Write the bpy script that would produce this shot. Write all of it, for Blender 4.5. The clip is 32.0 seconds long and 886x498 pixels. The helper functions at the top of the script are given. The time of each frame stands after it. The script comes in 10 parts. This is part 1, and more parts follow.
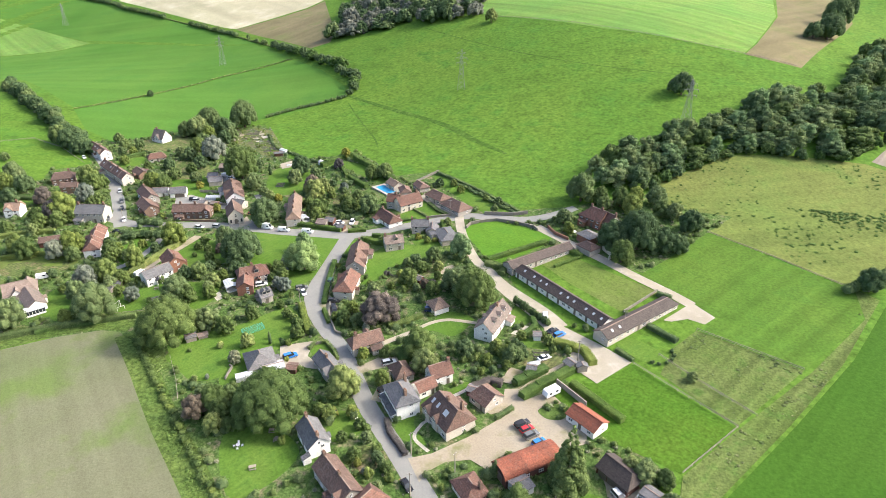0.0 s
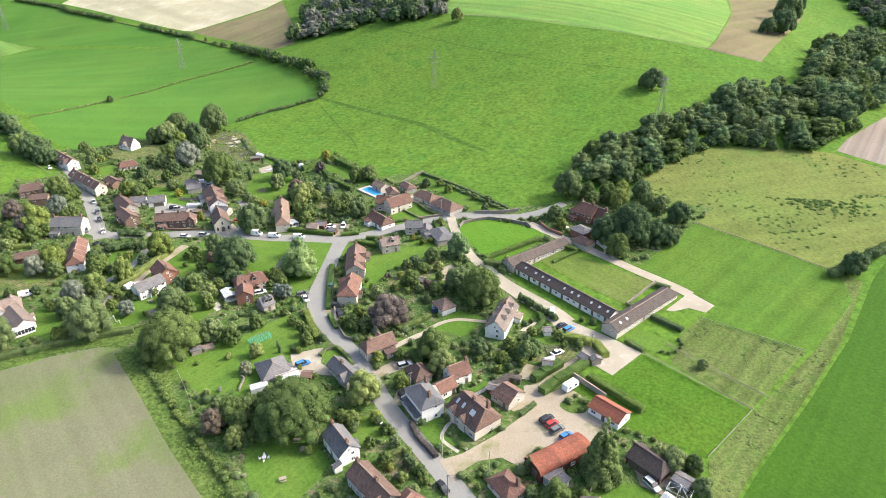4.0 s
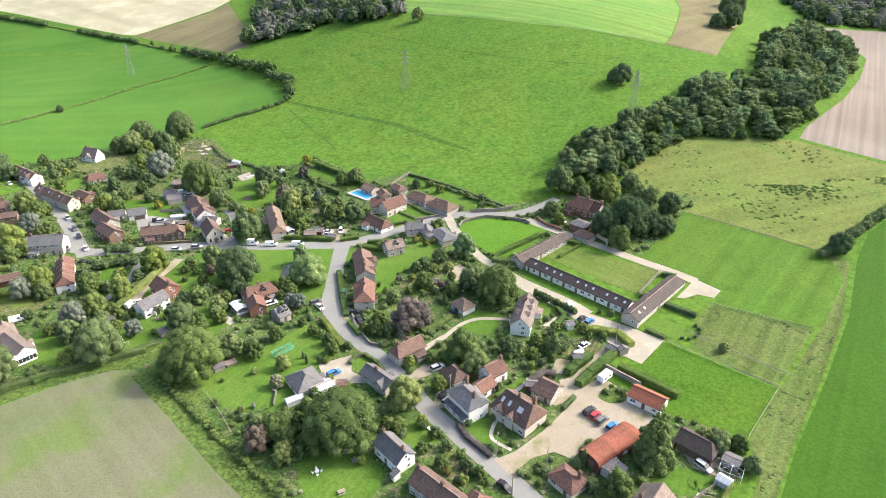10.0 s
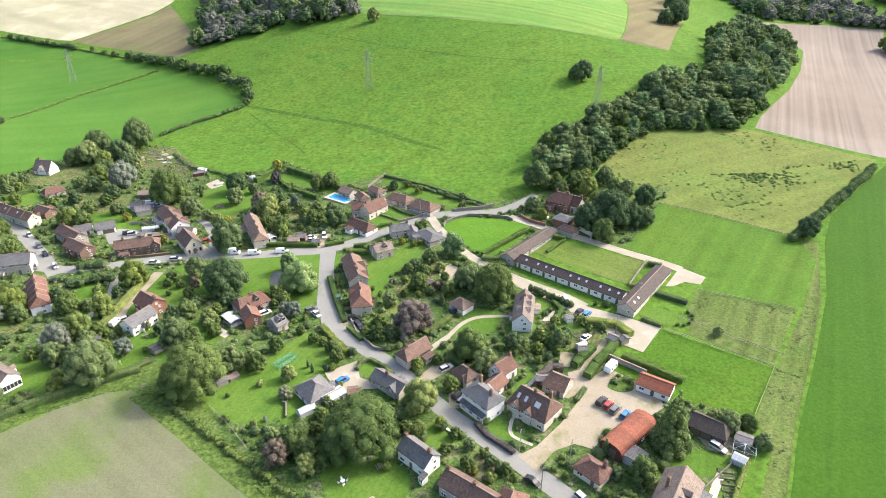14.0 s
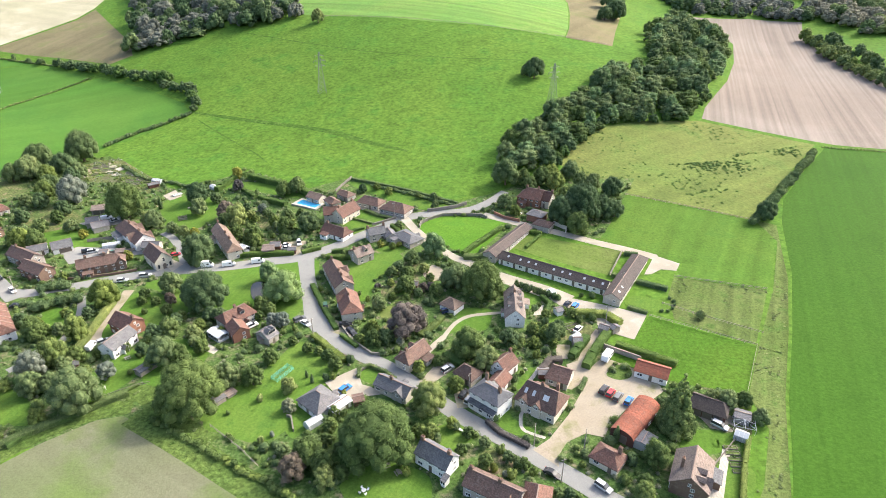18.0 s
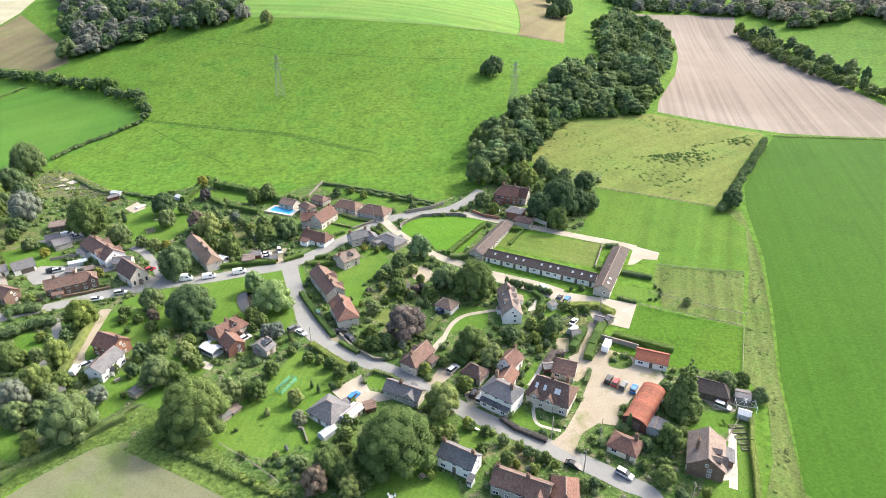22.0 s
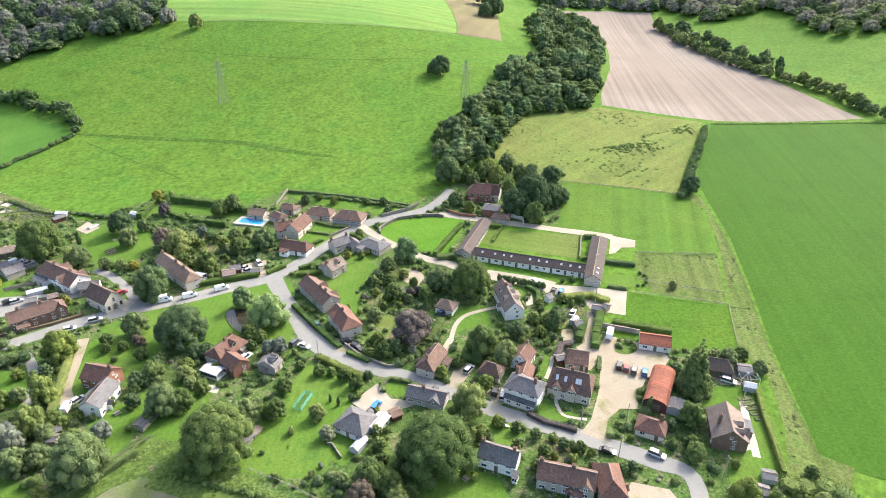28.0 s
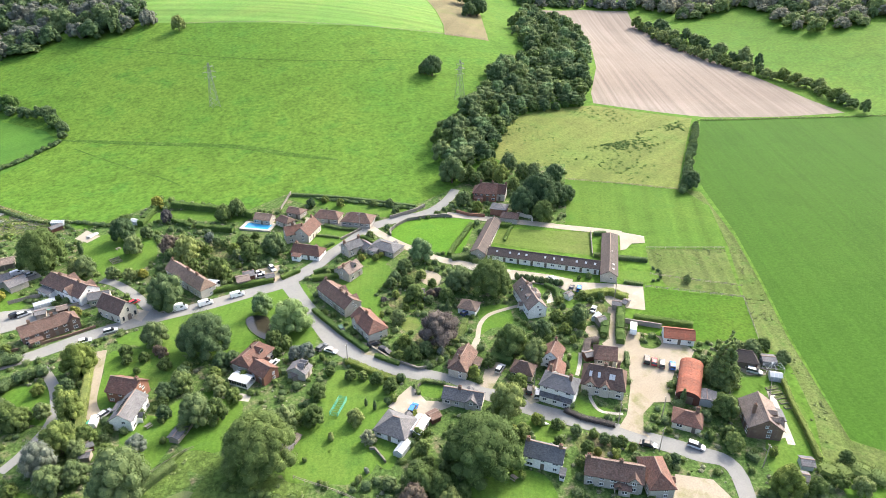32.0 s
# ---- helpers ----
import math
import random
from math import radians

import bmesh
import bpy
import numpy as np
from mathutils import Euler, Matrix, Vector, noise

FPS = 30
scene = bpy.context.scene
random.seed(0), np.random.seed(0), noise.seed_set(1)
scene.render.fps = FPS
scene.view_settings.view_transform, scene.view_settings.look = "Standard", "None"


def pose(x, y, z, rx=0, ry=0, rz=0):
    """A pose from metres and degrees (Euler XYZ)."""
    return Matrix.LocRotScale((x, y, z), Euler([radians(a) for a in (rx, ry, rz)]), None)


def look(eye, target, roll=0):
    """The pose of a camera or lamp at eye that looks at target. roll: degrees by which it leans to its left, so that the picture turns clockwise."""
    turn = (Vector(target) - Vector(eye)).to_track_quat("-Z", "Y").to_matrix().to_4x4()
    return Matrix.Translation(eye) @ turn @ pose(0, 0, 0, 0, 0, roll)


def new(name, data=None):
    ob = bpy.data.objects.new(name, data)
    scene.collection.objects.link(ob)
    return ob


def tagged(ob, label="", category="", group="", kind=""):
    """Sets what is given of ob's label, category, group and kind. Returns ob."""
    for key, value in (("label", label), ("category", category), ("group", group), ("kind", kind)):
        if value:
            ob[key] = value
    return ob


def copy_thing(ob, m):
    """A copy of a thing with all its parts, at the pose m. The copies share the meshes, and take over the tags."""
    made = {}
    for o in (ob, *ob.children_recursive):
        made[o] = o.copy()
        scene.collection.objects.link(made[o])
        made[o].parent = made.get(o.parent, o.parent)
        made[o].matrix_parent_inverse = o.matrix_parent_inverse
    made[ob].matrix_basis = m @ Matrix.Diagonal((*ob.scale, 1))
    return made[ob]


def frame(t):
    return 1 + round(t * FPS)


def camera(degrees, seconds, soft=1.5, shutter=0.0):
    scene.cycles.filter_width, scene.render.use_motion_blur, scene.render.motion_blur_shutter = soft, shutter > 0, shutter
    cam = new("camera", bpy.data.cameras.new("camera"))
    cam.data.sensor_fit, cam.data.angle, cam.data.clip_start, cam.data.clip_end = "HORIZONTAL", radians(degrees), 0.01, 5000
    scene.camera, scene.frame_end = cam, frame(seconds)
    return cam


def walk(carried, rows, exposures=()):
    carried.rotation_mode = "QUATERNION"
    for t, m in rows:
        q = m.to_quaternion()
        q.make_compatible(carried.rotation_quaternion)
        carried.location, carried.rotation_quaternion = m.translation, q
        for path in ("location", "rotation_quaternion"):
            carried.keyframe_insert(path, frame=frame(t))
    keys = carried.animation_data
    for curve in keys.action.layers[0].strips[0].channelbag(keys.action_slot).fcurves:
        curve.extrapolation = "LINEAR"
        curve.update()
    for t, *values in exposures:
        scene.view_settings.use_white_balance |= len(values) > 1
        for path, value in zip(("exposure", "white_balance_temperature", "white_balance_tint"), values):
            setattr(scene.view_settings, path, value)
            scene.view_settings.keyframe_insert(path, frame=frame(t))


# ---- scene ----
cam = camera(70.6, 32.0, 0.5)
ROWS = [
    (0.0, 0.00, 0.00, 120.00, 22.93, -27.36, 0.05),
    (0.5, -2.04, -0.83, 120.06, 22.32, -27.38, 0.06),
    (1.0, -4.08, -1.66, 120.09, 21.70, -27.39, 0.05),
    (1.5, -6.13, -2.46, 120.14, 21.10, -27.39, 0.05),
    (2.0, -8.20, -3.23, 120.18, 20.52, -27.41, 0.05),
    (2.5, -10.28, -3.98, 120.22, 19.93, -27.41, 0.04),
    (3.0, -12.36, -4.70, 120.27, 19.35, -27.43, 0.04),
    (3.5, -14.46, -5.41, 120.30, 18.78, -27.43, 0.04),
    (5.5, -23.00, -7.93, 120.49, 16.51, -27.48, 0.02),
    (6.0, -25.11, -8.53, 120.51, 15.95, -27.49, 0.02),
    (6.5, -27.24, -9.09, 120.55, 15.40, -27.49, 0.01),
    (7.0, -29.39, -9.65, 120.59, 14.92, -27.49, 0.01),
    (7.5, -31.54, -10.20, 120.64, 14.45, -27.51, -0.00),
    (8.0, -33.67, -10.72, 120.67, 13.99, -27.51, 0.00),
    (8.5, -35.84, -11.24, 120.72, 13.52, -27.52, 0.01),
    (9.0, -37.99, -11.73, 120.75, 13.06, -27.53, 0.00),
    (9.5, -40.18, -12.19, 120.80, 12.58, -27.54, 0.00),
    (10.0, -42.34, -12.63, 120.83, 12.11, -27.53, 0.01),
    (10.5, -44.52, -13.07, 120.87, 11.61, -27.55, 0.01),
    (11.0, -46.71, -13.48, 120.89, 10.90, -27.56, -0.00),
    (11.5, -48.90, -13.85, 120.95, 10.14, -27.59, -0.01),
    (12.0, -51.13, -14.16, 120.98, 9.34, -27.59, -0.01),
    (12.5, -53.22, -14.43, 121.03, 8.58, -27.60, -0.02),
    (13.0, -55.42, -14.74, 121.03, 7.83, -27.60, -0.03),
    (13.5, -57.61, -14.99, 121.07, 7.20, -27.60, -0.02),
    (14.0, -59.84, -15.20, 121.12, 6.50, -27.60, -0.03),
    (14.5, -61.99, -15.39, 121.07, 5.70, -27.60, -0.05),
    (16.5, -70.96, -15.91, 121.42, 2.41, -27.66, -0.05),
    (17.0, -73.16, -15.94, 121.44, 1.62, -27.66, -0.06),
    (17.5, -75.39, -15.97, 121.47, 0.80, -27.66, -0.05),
    (18.0, -77.61, -15.95, 121.50, 0.00, -27.66, -0.07),
    (18.5, -79.85, -15.91, 121.52, -0.83, -27.66, -0.07),
    (19.0, -82.08, -15.84, 121.56, -1.65, -27.68, -0.07),
    (19.5, -84.30, -15.71, 121.62, -2.42, -27.68, -0.07),
    (20.0, -86.54, -15.55, 121.69, -3.15, -27.69, -0.06),
    (20.5, -88.76, -15.40, 121.71, -3.87, -27.70, -0.07),
    (21.0, -90.99, -15.18, 121.78, -4.60, -27.71, -0.07),
    (21.5, -93.20, -14.97, 121.77, -5.31, -27.70, -0.07),
    (22.0, -95.45, -14.68, 121.84, -6.01, -27.72, -0.06),
    (22.5, -97.67, -14.40, 121.90, -6.71, -27.72, -0.05),
    (23.0, -99.90, -14.10, 121.94, -7.39, -27.74, -0.06),
    (23.5, -102.22, -13.79, 122.09, -8.16, -27.77, -0.04),
    (24.0, -104.38, -13.39, 122.05, -8.97, -27.77, -0.04),
    (24.5, -106.61, -12.99, 122.10, -9.79, -27.77, -0.03),
    (25.0, -108.86, -12.53, 122.12, -10.61, -27.79, 0.01),
    (25.5, -111.02, -12.05, 122.15, -11.42, -27.79, -0.01),
    (27.5, -119.92, -9.89, 122.31, -14.04, -27.81, 0.05),
    (28.0, -122.12, -9.28, 122.37, -14.36, -27.80, 0.06),
    (28.5, -124.34, -8.68, 122.39, -14.70, -27.79, 0.08),
    (29.0, -126.41, -8.13, 122.41, -15.02, -27.80, 0.07),
    (29.5, -128.62, -7.49, 122.47, -15.36, -27.81, 0.07),
    (30.0, -130.80, -6.86, 122.50, -15.74, -27.81, 0.08),
    (30.5, -132.96, -6.20, 122.54, -16.16, -27.81, 0.07),
    (31.0, -135.14, -5.54, 122.57, -16.59, -27.82, 0.08),
    (31.5, -137.30, -4.86, 122.61, -17.02, -27.82, 0.08),
    (32.0, -139.47, -4.16, 122.66, -17.49, -27.83, 0.09),
]
walk(cam, [(t, pose(x, y, z, 90 + pitch, 0, yaw) @ pose(0, 0, 0, 0, 0, roll)) for t, x, y, z, yaw, pitch, roll in ROWS], [(0.0, 1.69), (14.0, 1.8), (32.0, 1.95)])
SUN, SKY = 1.25, 0.15
# ---- world, sun ----
SUN_DIR = Vector((0.69, 0.41, 0.6)).normalized()
SUN_ELEV = math.asin(SUN_DIR.z)
world = bpy.data.worlds.new("sky")
scene.world = world
world.use_nodes = True
wn = world.node_tree.nodes
sky = wn.new("ShaderNodeTexSky")
sky.sky_type, sky.sun_disc = "NISHITA", False
sky.sun_elevation, sky.sun_rotation = SUN_ELEV, math.atan2(SUN_DIR.x, SUN_DIR.y)
sky.air_density, sky.dust_density = 0.8, 5.0
wn["Background"].inputs["Strength"].default_value = SKY
world.node_tree.links.new(sky.outputs[0], wn["Background"].inputs[0])
sun = new("sun", bpy.data.lights.new("sun", "SUN"))
sun.data.energy, sun.data.angle, sun.data.color = SUN, radians(1.4), (1.0, 0.95, 0.86)
sun.matrix_basis = look(SUN_DIR * 500, (0, 0, 0))

# ---- materials ----


def nodes_of(name, rough=0.9):
    m = bpy.data.materials.new(name)
    m.use_nodes = True
    nt = m.node_tree
    bsdf = nt.nodes["Principled BSDF"]
    bsdf.inputs["Roughness"].default_value = rough
    bsdf.inputs["Specular IOR Level"].default_value = 0.25
    return m, nt, bsdf


def noise_tex(nt, scale, detail=4, rough=0.6, coord=None, dist=0.0):
    n = nt.nodes.new("ShaderNodeTexNoise")
    n.inputs["Scale"].default_value = scale
    n.inputs["Detail"].default_value = detail
    n.inputs["Roughness"].default_value = rough
    n.inputs["Distortion"].default_value = dist
    if coord is not None:
        nt.links.new(coord, n.inputs["Vector"])
    return n.outputs["Fac"]


def ramp(nt, fac, stops):
    r = nt.nodes.new("ShaderNodeValToRGB")
    while len(r.color_ramp.elements) < len(stops):
        r.color_ramp.elements.new(0.5)
    for e, (p, c) in zip(r.color_ramp.elements, stops):
        e.position, e.color = p, (*c, 1)
    nt.links.new(fac, r.inputs[0])
    return r.outputs[0]


def mixed(nt, fac, a, b, how="MIX"):
    n = nt.nodes.new("ShaderNodeMix")
    n.data_type, n.blend_type = "RGBA", how
    for sock, v in ((n.inputs[0], fac), (n.inputs[6], a), (n.inputs[7], b)):
        if isinstance(v, (int, float)):
            sock.default_value = v
        elif isinstance(v, tuple):
            sock.default_value = (*v, 1)
        else:
            nt.links.new(v, sock)
    return n.outputs[2]


def bump(nt, bsdf, height, strength, dist=0.1):
    b = nt.nodes.new("ShaderNodeBump")
    b.inputs["Strength"].default_value = strength
    b.inputs["Distance"].default_value = dist
    nt.links.new(height, b.inputs["Height"])
    nt.links.new(b.outputs[0], bsdf.inputs["Normal"])


def coords(nt, turn=0.0, which="Object", sc=(1, 1, 1)):
    c = nt.nodes.new("ShaderNodeTexCoord")
    mp = nt.nodes.new("ShaderNodeMapping")
    mp.inputs["Rotation"].default_value[2] = radians(turn)
    mp.inputs["Scale"].default_value = sc
    nt.links.new(c.outputs[which], mp.inputs[0])
    return mp.outputs[0]


def row_coords(nt, angle, across, along):
    """Coordinates stretched along a direction, given in degrees from the x axis."""
    c = nt.nodes.new("ShaderNodeTexCoord")
    mp = nt.nodes.new("ShaderNodeMapping")
    mp.vector_type = "TEXTURE"
    mp.inputs["Rotation"].default_value[2] = radians(angle - 90)
    mp.inputs["Scale"].default_value = (1 / across, 1 / along, 1000)
    nt.links.new(c.outputs["Object"], mp.inputs[0])
    return mp.outputs[0]


def shade(c, k):
    return tuple(v * k for v in c)


def mat_ground(name, a, b, c=None, big=0.02, mid=0.15, fine=2.2, turn=0.0, stripe=None, amount=0.35, relief=0.35, streak=0.0, grain=0.85, rows=0.0, depth=0.7):
    """Grass, crop or soil: patches at two scales, fine tufts, drilled or mown streaks along rows degrees, and bands where stripe (metres apart) is given."""
    m, nt, bsdf = nodes_of(name, 0.95)
    bsdf.inputs["Specular IOR Level"].default_value = 0.06
    co = coords(nt, turn)
    f1 = noise_tex(nt, big, 5, 0.55, co, 0.6)
    f2 = noise_tex(nt, mid, 5, 0.6, co)
    f3 = noise_tex(nt, fine, 4, 0.75, co)
    col = mixed(nt, ramp(nt, f1, [(0.35, (0, 0, 0)), (0.65, (1, 1, 1))]), a, b)
    if c:
        col = mixed(nt, ramp(nt, f2, [(0.52, (0, 0, 0)), (0.68, (1, 1, 1))]), col, c)
    col = mixed(nt, grain, col, ramp(nt, f3, [(0.32, (0.36, 0.4, 0.38)), (0.68, (1.62, 1.58, 1.54))]), "MULTIPLY")
    col = mixed(nt, min(0.8, grain), col, ramp(nt, f2, [(0.3, (0.66, 0.7, 0.66)), (0.7, (1.32, 1.28, 1.25))]), "MULTIPLY")
    if streak:
        fs = noise_tex(nt, 1.0, 1.5, 0.5, row_coords(nt, rows, streak, 0.004))
        col = mixed(nt, depth, col, ramp(nt, fs, [(0.3, (0.6, 0.6, 0.6)), (0.7, (1.34, 1.34, 1.34))]), "MULTIPLY")
    if stripe:
        wv = nt.nodes.new("ShaderNodeTexWave")
        wv.inputs["Scale"].default_value = 0.314 / stripe
        wv.inputs["Distortion"].default_value = 1.2
        wv.inputs["Detail"].default_value = 2
        wv.inputs["Detail Scale"].default_value = 0.3
        nt.links.new(co, wv.inputs["Vector"])
        col = mixed(nt, amount, col, ramp(nt, wv.outputs["Fac"], [(0.2, (0.55, 0.55, 0.55)), (0.6, (1.2, 1.2, 1.2))]), "MULTIPLY")
    nt.links.new(col, bsdf.inputs["Base Color"])
    bump(nt, bsdf, f3, relief, 0.4)
    return m


def mat_leaf(name, a, b, c):
    """Foliage: the tone changes from tree to tree and from clump to clump; light shines through a little."""
    m, nt, bsdf = nodes_of(name, 0.8)
    bsdf.inputs["Specular IOR Level"].default_value = 0.1
    a, b, c = [(q[0] * k * 1.06, q[1] * k, q[2] * k * 1.45) for q, k in ((a, 1.08), (b, 1.08), (c, 1.05))]
    mid = tuple((u + v) / 2 for u, v in zip(b, c))
    geo = nt.nodes.new("ShaderNodeNewGeometry")
    info = nt.nodes.new("ShaderNodeObjectInfo")
    col = ramp(nt, geo.outputs["Random Per Island"], [(0.0, shade(a, 0.82)), (0.4, a), (0.9, b), (1.0, mid)])
    tone = ramp(nt, info.outputs["Random"], [(0.0, (0.72, 0.78, 0.8)), (0.5, (1, 1, 1)), (1.0, (1.3, 1.2, 0.95))])
    col = mixed(nt, 1.0, col, tone, "MULTIPLY")
    patch = noise_tex(nt, 0.45, 4, 0.65, coords(nt))
    col = mixed(nt, 0.8, col, ramp(nt, patch, [(0.3, (0.7, 0.72, 0.7)), (0.7, (1.3, 1.26, 1.15))]), "MULTIPLY")
    nt.links.new(col, bsdf.inputs["Base Color"])
    tr = nt.nodes.new("ShaderNodeBsdfTranslucent")
    nt.links.new(col, tr.inputs[0])
    mx = nt.nodes.new("ShaderNodeMixShader")
    mx.inputs[0].default_value = 0.3
    nt.links.new(bsdf.outputs[0], mx.inputs[1])
    nt.links.new(tr.outputs[0], mx.inputs[2])
    nt.links.new(mx.outputs[0], nt.nodes["Material Output"].inputs[0])
    return m


def mat_plain(name, a, b, rough=0.8, fine=3.0, metal=0.0, relief=0.2, spots=None):
    """Painted, rendered, wooden or stony surface with stains and grain."""
    m, nt, bsdf = nodes_of(name, rough)
    co = coords(nt)
    f1, f2 = noise_tex(nt, 0.5, 4, 0.6, co), noise_tex(nt, fine, 4, 0.7, co)
    col = mixed(nt, ramp(nt, f1, [(0.35, (0, 0, 0)), (0.65, (1, 1, 1))]), a, b)
    col = mixed(nt, 0.7, col, ramp(nt, f2, [(0.25, (0.65, 0.65, 0.65)), (0.75, (1.3, 1.3, 1.3))]), "MULTIPLY")
    if spots:
        col = mixed(nt, ramp(nt, noise_tex(nt, 1.3, 5, 0.7, co), [(0.55, (0, 0, 0)), (0.7, (1, 1, 1))]), col, spots)
    info = nt.nodes.new("ShaderNodeObjectInfo")
    col = mixed(nt, 1.0, col, ramp(nt, info.outputs["Random"], [(0.0, (0.85, 0.85, 0.86)), (1.0, (1.15, 1.13, 1.1))]), "MULTIPLY")
    nt.links.new(col, bsdf.inputs["Base Color"])
    bsdf.inputs["Metallic"].default_value = metal
    if relief:
        bump(nt, bsdf, f2, relief, 0.03)
    return m


def mat_roof(name, a, b, moss, course=0.32):
    """Tiles or slates in courses, weathered in patches, with lichen."""
    m, nt, bsdf = nodes_of(name, 0.85)
    co = coords(nt)
    f1, f2, f3 = noise_tex(nt, 0.45, 4, 0.65, co), noise_tex(nt, 2.6, 4, 0.7, co), noise_tex(nt, 1.1, 5, 0.7, co)
    col = mixed(nt, ramp(nt, f1, [(0.35, (0, 0, 0)), (0.65, (1, 1, 1))]), a, b)
    col = mixed(nt, 0.9, col, ramp(nt, f2, [(0.3, (0.5, 0.5, 0.5)), (0.7, (1.55, 1.52, 1.48))]), "MULTIPLY")
    col = mixed(nt, ramp(nt, f3, [(0.54, (0, 0, 0)), (0.72, (0.8, 0.8, 0.8))]), col, moss)
    info = nt.nodes.new("ShaderNodeObjectInfo")
    col = mixed(nt, 1.0, col, ramp(nt, info.outputs["Random"], [(0.0, (0.78, 0.8, 0.82)), (1.0, (1.22, 1.16, 1.12))]), "MULTIPLY")
    wv = nt.nodes.new("ShaderNodeTexWave")
    wv.bands_direction, wv.wave_profile = "Z", "SAW"
    wv.inputs["Scale"].default_value = 0.314 / course
    wv.inputs["Distortion"].default_value = 0.6
    nt.links.new(co, wv.inputs["Vector"])
    col = mixed(nt, 0.35, col, ramp(nt, wv.outputs["Fac"], [(0.0, (0.6, 0.6, 0.6)), (0.4, (1.1, 1.1, 1.1))]), "MULTIPLY")
    nt.links.new(col, bsdf.inputs["Base Color"])
    bump(nt, bsdf, wv.outputs["Fac"], 0.5, 0.06)
    return m


def mat_coat(name, col, rough=0.25, metal=0.0):
    m, nt, bsdf = nodes_of(name, rough)
    co = coords(nt)
    c = mixed(nt, 0.35, col, ramp(nt, noise_tex(nt, 2.0, 4, 0.7, co), [(0.3, (0.7, 0.7, 0.7)), (0.7, (1.2, 1.2, 1.2))]), "MULTIPLY")
    nt.links.new(c, bsdf.inputs["Base Color"])
    bsdf.inputs["Specular IOR Level"].default_value = 0.5
    bsdf.inputs["Metallic"].default_value = metal
    return m


